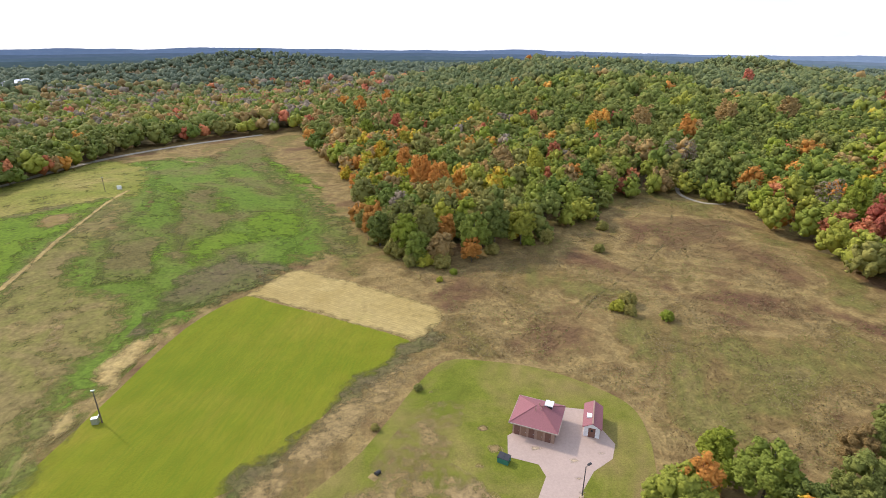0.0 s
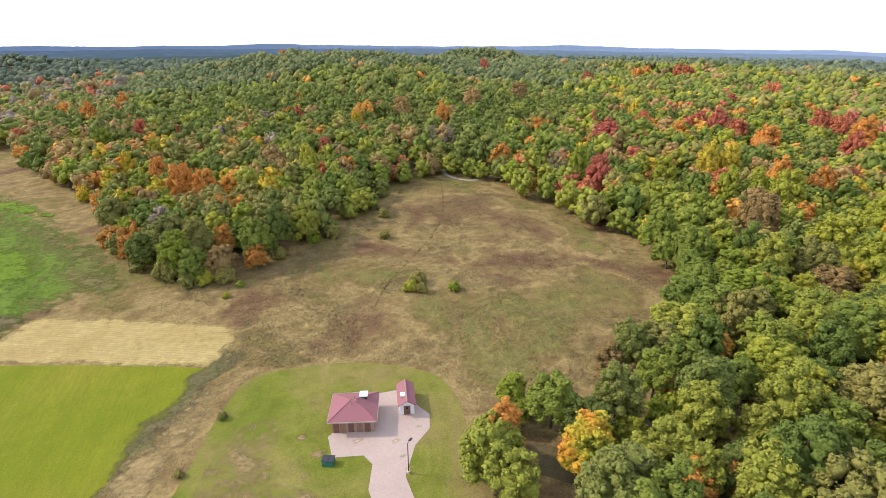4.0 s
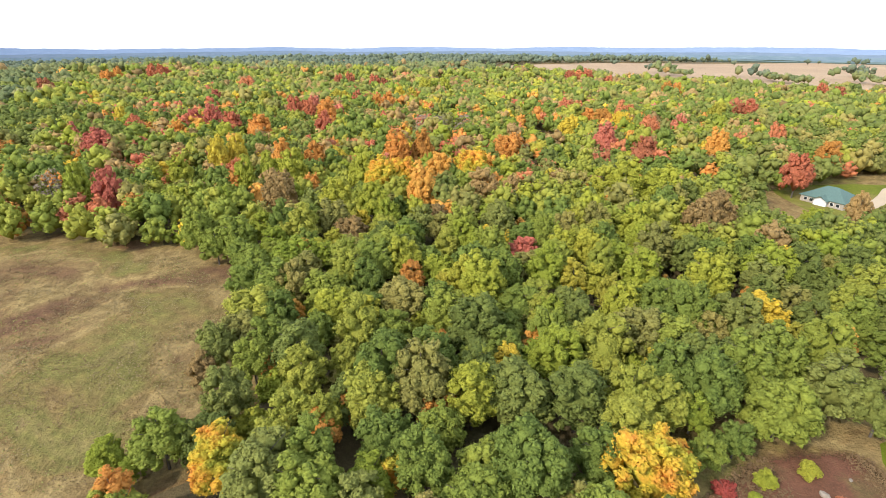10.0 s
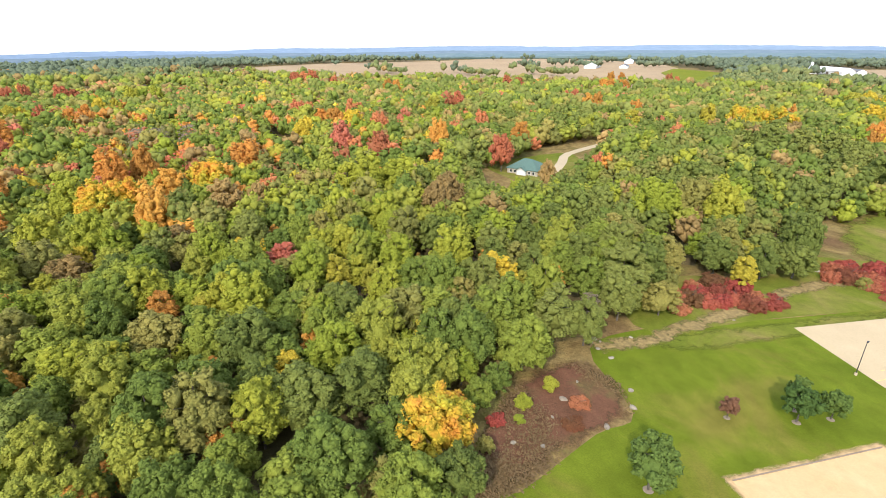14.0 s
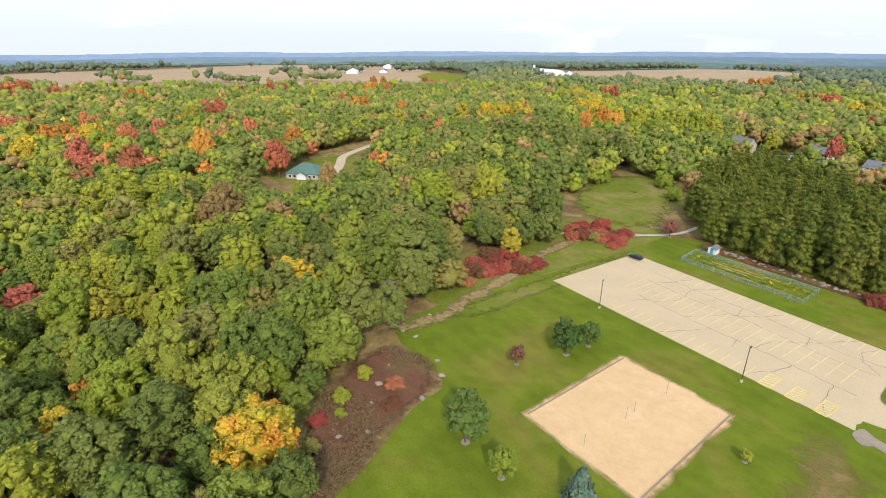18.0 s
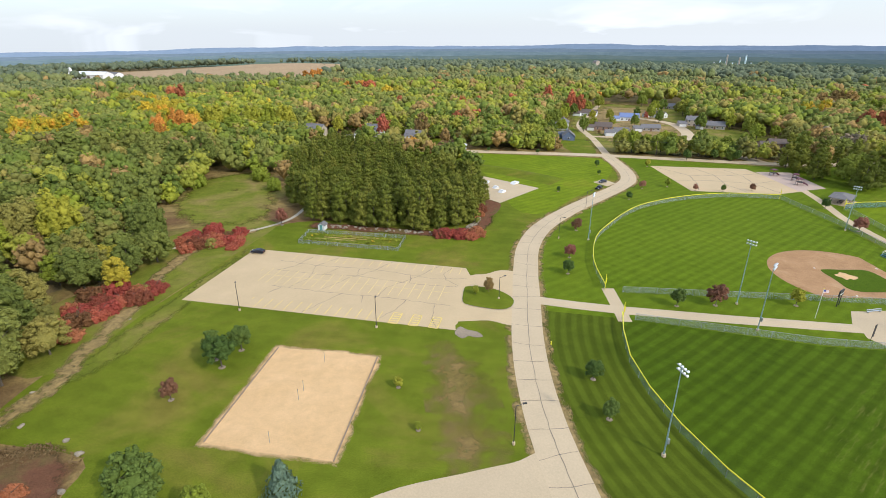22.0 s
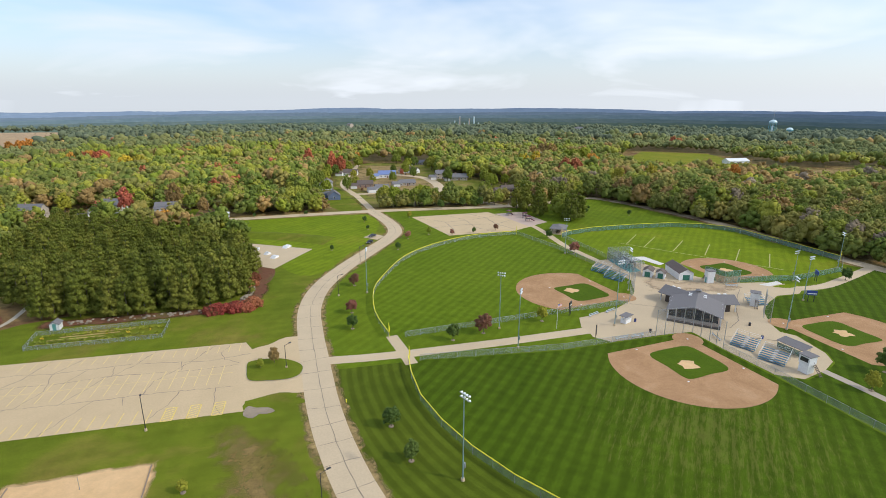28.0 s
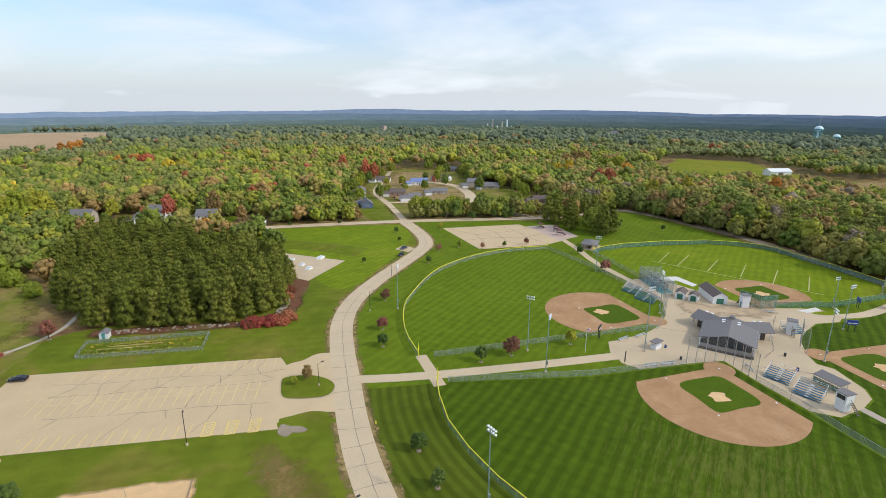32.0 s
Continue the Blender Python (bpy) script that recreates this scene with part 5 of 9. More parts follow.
plant([("orange_wide", -528, 541.7, 0.99), ("orange_wide", -537.9, 532.2, 0.99), ("red_wide", -470.1, 576.4, 0.87), ("red_wide", -476.1, 569.7, 0.87), ("orange_wide", -281.8, 308.3, 0.82), ("orange_wide", -283.1, 303.3, 0.82), ("red_wide", -192.8, 245.2, 0.84), ("gold", -194.5, 339.5, 0.99), ("gold", -201.5, 334.9, 0.99), ("gold", -206, 328.9, 0.99), ("yellow_wide", -227.7, 531.3, 1.2), ("yellow_wide", -232.2, 527.2, 1.2), ("yellow_wide", -244.5, 522.7, 1.2), ("yellow_wide", -168.9, 444.7, 1.2), ("yellow_wide", -179.9, 444.3, 1.2), ("yellow_wide", -190.2, 438.4, 1.2), ("gold", -130.9, 368.5, 0.96), ("gold", -139.2, 363.9, 0.96), ("gold", -145, 362.2, 0.96), ("orange_wide", -150.7, 367.8, 1.01), ("red_wide", -222.2, 599.6, 1.05), ("red_wide", -230.3, 600.2, 1.05), ("bright", -110.3, 383.8, 1.2), ("bright", -120.5, 378.6, 1.2), ("bright", -135.9, 376.3, 1.2), ("bright", -78.2, 341.8, 1.2), ("bright", -85.5, 340.6, 1.2), ("bright", -97.3, 340.4, 1.2), ("bright", -72.2, 377.9, 1.2), ("bright", -84.8, 378.8, 1.2)])
plant([("bright", -93.8, 376, 1.2), ("dark", -123.3, 281.2, 1.2), ("dark", -131.8, 280.4, 1.2), ("dark", -143.6, 275.7, 1.2), ("dark", -92.3, 267.4, 1.12), ("dark", -102, 259, 1.12), ("dark", -112.4, 260.5, 1.12), ("dark", -150.4, 273.8, 1.2), ("dark", -158.3, 270, 1.2), ("dark", -166.5, 264.3, 1.2), ("bright", -101.2, 159.4, 1.05), ("yellow_wide", -81.4, 144.5, 0.74), ("bright", -116.6, 145.8, 1.14), ("bright", -92.2, 137.8, 0.82), ("oak", -76.1, 94.8, 1), ("oak", -87.2, 89.8, 1), ("olive", -112.9, 159, 1.08), ("red", 63.7, 461, 1.14), ("orange_wide", -33.4, 678.2, 0.98), ("orange_wide", -37, 682.5, 0.98), ("orange_wide", -51, 679.8, 0.98), ("red_wide", 159.3, 526.6, 0.93), ("red_wide", 172.7, 467.9, 0.85), ("red_wide", 165.9, 472.5, 0.85), ("brown", 21.6, 349.4, 0.97), ("crimson", -4.3, 351.8, 1.11)])
plant([("orange_wide", 422.4, 236.5, 1.02), ("yellow_wide", 344.6, 255.5, 0.82), ("red_wide", 334.6, 324.9, 0.92), ("red_wide", 326.5, 330.5, 0.92), ("yellow_wide", 319, 265.7, 0.82), ("yellow_wide", 317.8, 270.2, 0.82), ("red_wide", 816.8, 566, 1.04), ("red_wide", 813.3, 576.1, 1.04), ("orange_wide", 393.8, 362.3, 1.13), ("brown", 447.9, 479.1, 1.2), ("brown", 440.1, 487.7, 1.2), ("brown", 430, 493.3, 1.2), ("bright", 429.5, 407.6, 1.19), ("bright", 421.7, 415, 1.19), ("bright", 414.7, 419.8, 1.19), ("gold", 341, 386.7, 1.01), ("gold", 331.4, 390.9, 1.01), ("red_wide", -21.5, 671, 1.12), ("red_wide", -28.3, 667.5, 1.12), ("red_wide", -38.4, 669.6, 1.12), ("red_wide", 9.8, 474.2, 0.81), ("orange", 23.1, 352.4, 1), ("yellow_wide", 9.9, 572.5, 1.2), ("yellow_wide", -1.5, 574.6, 1.2), ("yellow_wide", -8.9, 575.1, 1.2), ("red_wide", 81.3, 477.7, 0.72), ("orange_wide", -126.4, 1020.6, 1.2), ("orange_wide", -137.3, 1018.6, 1.2), ("orange_wide", -151.6, 1017.3, 1.2)])

# ---- woods ----
MIXES = {
    "north": {"green": 27, "dark": 54, "olive": 13, "bright": 3, "brown": 4, "red": 0.4},
    "northeast": {"green": 50, "dark": 12, "olive": 24, "bright": 8, "brown": 8, "orange": 1, "red": 0.4},
    "gold_patch": {"yellow": 6, "bright": 38, "green": 38, "olive": 14},
    "northwest_near": {"green": 30, "dark": 54, "bright": 6, "olive": 9, "brown": 4, "yellow": 2},
    "northwest": {"green": 38, "dark": 42, "olive": 15, "bright": 5, "brown": 4, "orange": 2, "red": 2},
    "edge": {"green": 50, "dark": 46, "olive": 6},
    "west_near": {"green": 56, "dark": 5, "bright": 18, "olive": 14, "brown": 1, "yellow": 4, "orange": 3},
    "west": {"green": 42, "dark": 10, "olive": 12, "bright": 9, "red": 8, "orange": 10, "brown": 6, "yellow": 5, "crimson": 1},
    "west_far": {"green": 36, "dark": 24, "olive": 18, "brown": 8, "bright": 8, "orange": 3, "red": 2},
    "hill": {"green": 20, "dark": 74, "olive": 4, "brown": 2, "orange": 0.5},
    "fringe": {"green": 38, "dark": 18, "olive": 20, "brown": 12, "grey": 3, "red": 4, "orange": 3},
    "corner": {"green": 26, "olive": 22, "dark": 12, "bright": 10, "orange": 13, "brown": 10, "gold": 8, "red": 3, "grey": 1},
    "south_near": {"dark": 46, "green": 20, "olive": 12, "brown": 8, "orange": 5, "red": 3},
    "south": {"dark": 38, "brown": 22, "grey": 12, "green": 18, "red": 6, "olive": 8},
    "east": {"brown": 15, "grey": 2, "olive": 32, "green": 22, "dark": 30, "bright": 1},
}


def colour_at(x, y, u):
    """Which colour a tree of the wood takes: more turned trees to the west, few to the north and on the hill."""
    n = noise.noise((x / 70, y / 70, 3))
    a = (math.degrees(math.atan2(-x, y)) + 7 * n) % 360
    r = math.hypot(x, y) * (1 + 0.14 * n)
    if 13 < a < 26 and 320 < r < 640:
        key = "gold_patch"
    elif 40 <= a < 62:
        key = "edge" if r < 120 and a < 60 else "northwest_near" if r < 200 else "northwest"
    elif 62 <= a < 127:
        key = "edge" if r < 100 and a > 100 else "west_near" if r < 195 else "west" if r < 480 else "west_far"
    elif 127 <= a < 157:
        key = "fringe" if 200 < r < 300 and a > 140 else "west" if a < 134 and r < 320 else "hill"
    elif 157 <= a < 180 and r < 340:
        key = "corner"
    elif 157 <= a < 172 and r < 900:
        key = "hill"
    elif 157 <= a < 232:
        key = "south_near" if r < 430 else "south"
    elif 280 <= a < 322 and 270 < r < 700:
        key = "east"
    elif a > 316 and r < 1200:
        key = "northeast"
    else:
        key = "north"
    turn = 0.45 + 1.1 * (0.5 + 0.6 * noise.noise((x / 55, y / 55, 5)))
    rows = [(k, w if k in ("green", "bright", "dark") else w * turn) for k, w in MIXES[key].items()]
    u *= sum(w for _, w in rows)
    for k, w in rows:
        u -= w
        if u <= 0:
            return k
    return "green"


def taken(x, y, gap):
    return any(math.hypot(x - a, y - b) < gap * s + 0.8 for a, b, s in TAKEN.get((round(x / 30), round(y / 30)), ()))


def near_wood():
    """Single trees of the wood's near part, on a jittered grid."""
    made, step = 0, 8.3
    for i in range(-32, 6):
        for j in range(-35, 37):
            x, y = i * step + rng.uniform(-2.9, 2.9) + (j % 2) * step / 2, j * step + rng.uniform(-2.6, 2.6)
            r = math.hypot(x, y)
            if not 44 < r < 168 or open_land(x, y) or x > -8 or taken(x, y, 4.3):
                continue
            c = colour_at(x, y, rng.uniform(0, 1))
            kind = {"green": "oak"}.get(c, c)
            tree(kind, x, y, rng.uniform(0.72, 1.06) * (0.8 if c == "crimson" else 1), tall=rng.uniform(0.82, 1.12))
            made += 1
            if r < 120 and rng.uniform(0, 1) < 0.55:
                u, v = x + rng.uniform(-5, 5), y + rng.uniform(-5, 5)
                if not near_open(u, v):
                    tree(("shrub_y", "shrub", "young_y", "shrub_y", "sapling")[int(rng.integers(0, 5))], u, v, rng.uniform(1.2, 2.2))
    return made


NEAR = near_wood()


def far_woods():
    """The rest of the woods, joined by colour."""
    mats = {"dark": "leaf_dark", "green": "leaf_green", "bright": "leaf_bright", "yellow": "leaf_yellow", "gold": "leaf_gold", "orange": "leaf_orange", "red": "leaf_red", "crimson": "leaf_crimson", "brown": "leaf_brown", "grey": "leaf_grey", "olive": "leaf_olive"}
    bins = {}
    temps = {3: [crown_broad(160 + k, 4.6, 2.0, 13.5, 150, 0.34, 18, under=0.4, sprigs=3) for k in range(8)], 0: [crown_broad(100 + k, 4.4, 3.0, 13.0, 40, 0.46, 9, under=0.1, sprigs=2) for k in range(8)], 2: [crown_broad(140 + k, 4.6, 4.5, 12.5, 12, 0.7, 5, under=0.0) for k in range(8)],
             1: [crown_broad(120 + k, 5.2, 5.0, 13.0, 5, 1.1, 4, under=0.0) for k in range(8)], 4: [crown_broad(180 + k, 6.0, 5.0, 13.0, 3, 1.3, 2, under=0.0) for k in range(8)]}

    def ring(level, r0, r1, step):
        n = int(r1 / step) + 1
        for i in range(-n, n + 1):
            for j in range(-n, n + 1):
                x, y = i * step + rng.uniform(-0.4, 0.4) * step + (j % 2) * step / 2, j * step + rng.uniform(-0.4, 0.4) * step
                r = math.hypot(x, y)
                if not r0 <= r < r1 or (r < 168 and x < -8):
                    continue
                a = math.degrees(math.atan2(-x, y)) % 360
                hedge = inside((x, y), FIELDS[0]) and noise.noise((x / 150, y / 60, 9)) > 0.44
                if 218 < a < 285 or (open_land(x, y) and not hedge):
                    continue
                far = level in (1, 4)
                if far and noise.noise((x / 260, y / 260, 2)) > 0.62 - 0.22 * min(max((r - 600) / 1300, 0), 1) or r < 700 and taken(x, y, 4.8):
                    continue
                c = colour_at(x, y, rng.uniform(0, 1))
                s = rng.uniform(0.78, 1.15) * (0.9 if c in ("red", "orange", "crimson", "yellow") else 1) * (1.3 if level == 4 else 0.95 if level == 3 else 1.06) * (1 + 0.25 * noise.noise((x / 65, y / 65, 13)))
                # beyond a ragged distance, leaves take the tones with haze painted in
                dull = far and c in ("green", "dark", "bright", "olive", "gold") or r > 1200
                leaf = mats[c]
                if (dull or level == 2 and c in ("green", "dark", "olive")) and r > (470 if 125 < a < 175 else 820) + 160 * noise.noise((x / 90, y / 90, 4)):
                    leaf = "leaf_haze" if r < 1150 + 250 * noise.noise((x / 140, y / 140, 6)) else "leaf_deep_haze"
                tier = 3 if level == 0 and 284 < a < 345 else level
                sink = 2.6 if r < 420 and (x > 0 or r > 168) and near_open(x, y) else 0.0
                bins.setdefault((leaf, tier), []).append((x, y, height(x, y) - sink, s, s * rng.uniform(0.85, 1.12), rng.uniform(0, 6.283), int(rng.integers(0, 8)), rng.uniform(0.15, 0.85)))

    ring(3, 60, 250, 7.7)
    ring(0, 250, 400, 7.3)
    ring(2, 400, 600, 7.7)
    ring(1, 600, 1050, 13.8)
    ring(4, 1050, 1900, 23)
    labels = {"leaf_dark": "dark green", "leaf_green": "green", "leaf_bright": "yellow-green", "leaf_yellow": "yellow", "leaf_gold": "golden", "leaf_orange": "orange", "leaf_red": "red", "leaf_crimson": "crimson", "leaf_brown": "rusty brown", "leaf_grey": "bare grey", "leaf_olive": "olive", "leaf_haze": "haze-dulled green", "leaf_deep_haze": "grey-green"}
    for (leaf, level), rows in bins.items():
        vs, fs, ts, at = [], [], [], 0
        for x, y, z, s, t, q, k, tone in rows:
            v, f = temps[level][k]
            c, d = math.cos(q) * s, math.sin(q) * s
            w = np.stack([v[:, 0] * c - v[:, 1] * d + x, v[:, 0] * d + v[:, 1] * c + y, v[:, 2] * t + z], 1)
            vs.append(w), fs.append(f + at), ts.append(np.full(len(v), tone, np.float32))
            at += len(v)
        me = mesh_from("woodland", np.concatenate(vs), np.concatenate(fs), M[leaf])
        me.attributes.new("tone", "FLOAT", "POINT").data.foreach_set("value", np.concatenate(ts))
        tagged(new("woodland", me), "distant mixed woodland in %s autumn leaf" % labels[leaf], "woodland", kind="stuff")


far_woods()

# ---- ball fields ----
def arc(cx, cy, r, a0, a1, n):
    return [(cx + r * math.cos(radians(a0 + (a1 - a0) * k / n)), cy + r * math.sin(radians(a0 + (a1 - a0) * k / n))) for k in range(n + 1)]


FENCE_A = [(58.7, 120.8), (61.7, 137.3), (69.5, 156), (79, 168.5), (92.7, 183), (105.6, 192.3), (125.3, 200), (147, 202.2), (167, 197.5)]
FENCE_B = [(57, 105.3)] + [(53.7, 97.1)] + arc(131.5, 75.5, 81.5, 172, 262, 12)
drape("outfield_a", smooth_ring(FENCE_A, 4, closed=False) + [(165, 165), (162, 140), (158, 119.5), (142, 106), (139.4, 103.6), (116, 109.4), (64, 118.4)], M["outfield_hazed"], 0.04, 20, label="mown striped green ball field", category="ball field")
drape("outfield_b", FENCE_B + [(123, 10), (130.5, 44.3), (134.8, 67.4), (137, 77), (131.6, 79.8), (126.1, 81.4), (112, 85.2), (97, 88.8)], M["outfield"], 0.044, 20, label="mown striped green ball field", category="ball field")
drape("verge_fields", [(x, y) for x, y in FENCE_B[:9]] + [(47, 12), (31.6, 20), (31.8, 48), (31.6, 62), (32, 72), (33.2, 85), (35.4, 98), (38.2, 111), (56.5, 105.3)], M["verge"], 0.036, 12, label="grass verge mown in curved stripes", category="verge")
FENCE_C = [(183, 181.5), (205, 182.5), (250, 168), (268, 148), (267, 132), (262, 108), (257.5, 90)]
drape("outfield_c", FENCE_C + [(241.6, 83.6), (213.3, 87.8), (193, 97.9), (184, 104), (180, 122), (174.5, 144.8)], M["park_green"], 0.042, 20, label="mown green ball field with pale line marks", category="ball field")
drape("outfield_d", [(164.8, 70), (173, 76.6), (181.7, 79.4), (191, 80.8), (200, 78), (213, 76.2), (262, 76.6), (250, 0), (190, -40), (140, 10), (147, 41), (157.4, 50.9), (162.2, 60.9), (161, 64.9)], M["outfield"], 0.046, 20, label="mown green ball field", category="ball field")


def infield(home, d1, d2, pitch, r, tag):
    """Skinned dirt with an arc, a grass square, a mound and the plate circle."""
    h, a, b = Vector(home), Vector(d1).normalized(), Vector(d2).normalized()

    def at(u, v):
        p = h + a * u + b * v
        return p.x, p.y

    c = pitch / math.sqrt(2)
    end = c + math.sqrt(r * r - (c + 1.1) ** 2)
    q0, q1 = math.atan2(-1.1 - c, end - c), math.atan2(end - c, -1.1 - c)
    ring = [at(-1.1, -1.1)] + [at(c + r * math.cos(q0 + (q1 - q0) * k / 24), c + r * math.sin(q0 + (q1 - q0) * k / 24)) for k in range(25)]
    drape("infield_dirt_" + tag, ring, M["dirt"], 0.07, 4, label="raked brown infield dirt", category="infield")
    wob = [at(3.4, 3.4), at(9, 2.6), at(15.5, 2.8), at(17.6, 5), at(17.4, 10), at(17.6, 16), at(16, 17.6), at(10, 17.4), at(5, 17.6), at(2.8, 15.5), at(2.6, 9)]
    drape("infield_grass_" + tag, smooth_ring(wob, 3), M["infield_grass"], 0.09, 4, label="green grass infield square", category="infield")
    drape("mound_" + tag, smooth_ring([at(c + (2.5 + 0.75 * math.sin(4 * q + c) + 0.4 * math.sin(7 * q)) * math.cos(q), c + (2.3 + 0.6 * math.sin(5 * q + 2 * c)) * math.sin(q)) for q in [k * 0.5236 for k in range(12)]], 2), M["sand"], 0.12, label="pale dirt pitching mound", category="mound")
    drape("plate_dirt_" + tag, [at(4.2 * math.cos(k * 0.393), 4.2 * math.sin(k * 0.393)) for k in range(16)], M["dirt"], 0.1, label="worn dirt circle at home plate", category="infield")
    for n, (u, v) in enumerate(((18.3, 0), (18.3, 18.3), (0, 18.3), (0, 0))):
        x, y = at(u, v)
        base = thing("base", pose(x, y, 0.1, 0, 0, math.degrees(math.atan2(a.y, a.x))), "white square base set in the infield dirt", "base", "bases of the ball fields")
        part("pad", boxes((-0.22, 0.22, -0.22, 0.22, 0, 0.08)), M["white_paint"], base)


infield((132.2, 75.8), (-0.985, 0.17), (-0.17, -0.985), 16.5, 20, "b")
infield((143.2, 108.2), (-0.99, 0.13), (0.13, 0.99), 18, 20, "a")
infield((191.6, 100.2), (0.98, -0.2), (0.2, 0.98), 13.7, 17, "c")
infield((167.6, 67.6), (0.97, -0.24), (-0.24, -0.97), 15, 20, "d")
for x0, y0, x1, y1 in ((201, 156, 220, 166), (203.5, 148, 224.5, 158), (209.6, 136.7, 229.7, 146), (215.5, 125, 234.6, 135), (219, 113, 239, 123), (223, 101, 243, 111.5), (199, 159, 224, 96)):
    drape("field_line", ribbon_outline([(x0, y0), (x1, y1)], 0.42), M["grass_line"], 0.06, label="pale painted line on the grass", category="line")


# ---- fences ----
def mesh_mat(name, color, solid):
    m, n, l, b = tree_of(name)
    t, x = n.new("ShaderNodeBsdfTransparent"), n.new("ShaderNodeMixShader")
    b.inputs["Base Color"].default_value, b.inputs["Roughness"].default_value = (*color, 1), 0.6
    f = noise_node(n, l, place_of(n), 0.7, 3)
    r = n.new("ShaderNodeMapRange")
    r.inputs["To Min"].default_value, r.inputs["To Max"].default_value = solid * 0.7, solid * 1.3
    l.new(f, r.inputs["Value"]), l.new(r.outputs[0], x.inputs[0])
    l.new(t.outputs[0], x.inputs[1]), l.new(b.outputs[0], x.inputs[2]), l.new(x.outputs[0], n["Material Output"].inputs[0])
    return m


M["chain"] = mesh_mat("chain_link", (0.30, 0.34, 0.33), 0.34)
M["netting"] = mesh_mat("backstop_net", (0.35, 0.38, 0.38), 0.13)
M["screen"] = mesh_mat("green_windscreen", (0.10, 0.22, 0.18), 0.6)
M["black_screen"] = mesh_mat("black_screen", (0.015, 0.015, 0.017), 0.8)


def fence(line, tall, spacing, label, web="chain", cap=None, post="steel", girth=0.05, name="chain_link_fence"):
    """Posts, rails and mesh panels along a line of points."""
    ob = thing(name, pose(*line[0], 0), label, "fence")
    m = ob.matrix_world.inverted()
    pts = [Vector(line[0])]
    for a, b in zip(line, line[1:]):
        a, b = Vector(a), Vector(b)
        k = max(1, round((b - a).length / spacing))
        pts += [a + (b - a) * (s / k) for s in range(1, k + 1)]
    posts = bpy.data.meshes.new("post")
    bm = rods(((0, 0, 0), (0, 0, tall), girth, girth, 6))
    bm.to_mesh(posts), bm.free()
    posts.materials.append(M[post])
    for p in pts:
        o = hold("post", posts, None, ob)
        o.location = (p.x - line[0][0], p.y - line[0][1], 0)
    for a, b in zip(pts, pts[1:]):
        a, b = a - Vector(line[0]), b - Vector(line[0])
        d = (b - a).normalized()
        n = Vector((-d.y, d.x)) * 0.012
        bm = bmesh.new()
        v = [bm.verts.new((p.x + s * n.x, p.y + s * n.y, z)) for s in (-1, 1) for p, z in ((a, 0.06), (b, 0.06), (b, tall - 0.04), (a, tall - 0.04))]
        bm.faces.new(v[:4])
        part("mesh_panel", bm, M[web], ob)
        part("top_rail", rods(((a.x, a.y, tall), (b.x, b.y, tall), 0.035 if not cap else 0.13, None, 5)), M[cap or post], ob)
    return ob


fence(smooth_ring(FENCE_A, 3, closed=False), 1.9, 6, "outfield fence of grey mesh with a yellow cap", cap="yellow_cap")
fence(FENCE_B, 1.9, 6, "outfield fence of grey mesh with a yellow cap", cap="yellow_cap")
fence(smooth_ring(FENCE_C, 2, closed=False), 2.4, 8, "dark screened outfield fence with a yellow cap", web="screen", cap="yellow_cap")
fence([(60, 104.2), (97, 89.4), (112, 85.6), (126, 81.9)], 1.8, 5, "low chain-link fence along the foul line")
fence([(63, 118.8), (90, 113.4), (116, 108.6), (139, 103)], 1.8, 5, "low chain-link fence along the foul line")
fence([(135.1, 67), (132.8, 52), (130.8, 44), (124, 10)], 1.8, 5, "chain-link fence beside the stands")
fence([(167, 197.5), (166, 165), (163, 140), (159.8, 119.5)], 1.8, 6, "chain-link fence beside the footpath")
fence([(193, 97), (213.3, 86.9), (241.6, 82.7), (257.5, 89)], 2.2, 6, "green screened fence of the far field", web="screen")
fence([(183, 181.5), (174.5, 144.8)], 1.8, 6, "chain-link fence beside the footpath")
fence([(126, 81.9), (131.8, 80.3), (137.6, 78), (136.6, 72), (135.1, 67)], 8.2, 2.6, "tall netted backstop on steel poles", web="netting", girth=0.09, name="backstop")
fence([(141, 104), (150, 109.5), (159.8, 119)], 7.0, 3.5, "tall netted backstop on steel poles", web="netting", girth=0.08, name="backstop")
fence([(164.5, 69.9), (166.5, 73), (172, 76)], 8.0, 2.6, "tall netted backstop on steel poles", web="netting", girth=0.09, name="backstop")
fence([(186, 106), (187, 98.6), (193, 96.2)], 5.0, 3.5, "low green backstop of the far field", web="screen", name="backstop")
fence([(168.8, 122), (173.3, 143), (182, 139)], 5.5, 4, "tall screened batting cage fence", web="chain", girth=0.07, name="cage_fence")
drape("pavement_plaza", [(112, 94.9), (112, 97.5), (116.7, 103.1), (120.5, 102.6), (132.9, 102.4), (141.7, 104.6), (151, 110), (159.8, 119), (163, 131), (160.2, 139), (166, 142.4), (171.5, 143.4), (180, 140), (183, 122), (186, 107), (190.1, 97.6), (201, 91.9), (208.6, 84.5), (206.6, 80.4), (199.9, 78.5), (191, 81.4), (181.7, 79.4), (173, 76.5), (164.5, 70), (160.5, 64.9), (161.8, 60.9), (157, 51.3), (153.1, 47.8), (146.4, 46.6), (137, 47), (133, 52), (135.3, 66.7), (137.9, 78.3), (131.6, 80.6), (126.1, 82.2), (112.1, 85.9), (110, 91)], M["concrete"], 0.058, 8, label="broad pale concrete plaza between the ball fields", category="plaza")
drape("path_north", ribbon_outline(smooth_ring([(188, 212), (182, 192), (174, 171.4), (169.6, 152.5), (167.9, 141)], 4, closed=False), 3.4), M["concrete"], 0.054, label="pale concrete footpath", category="path")
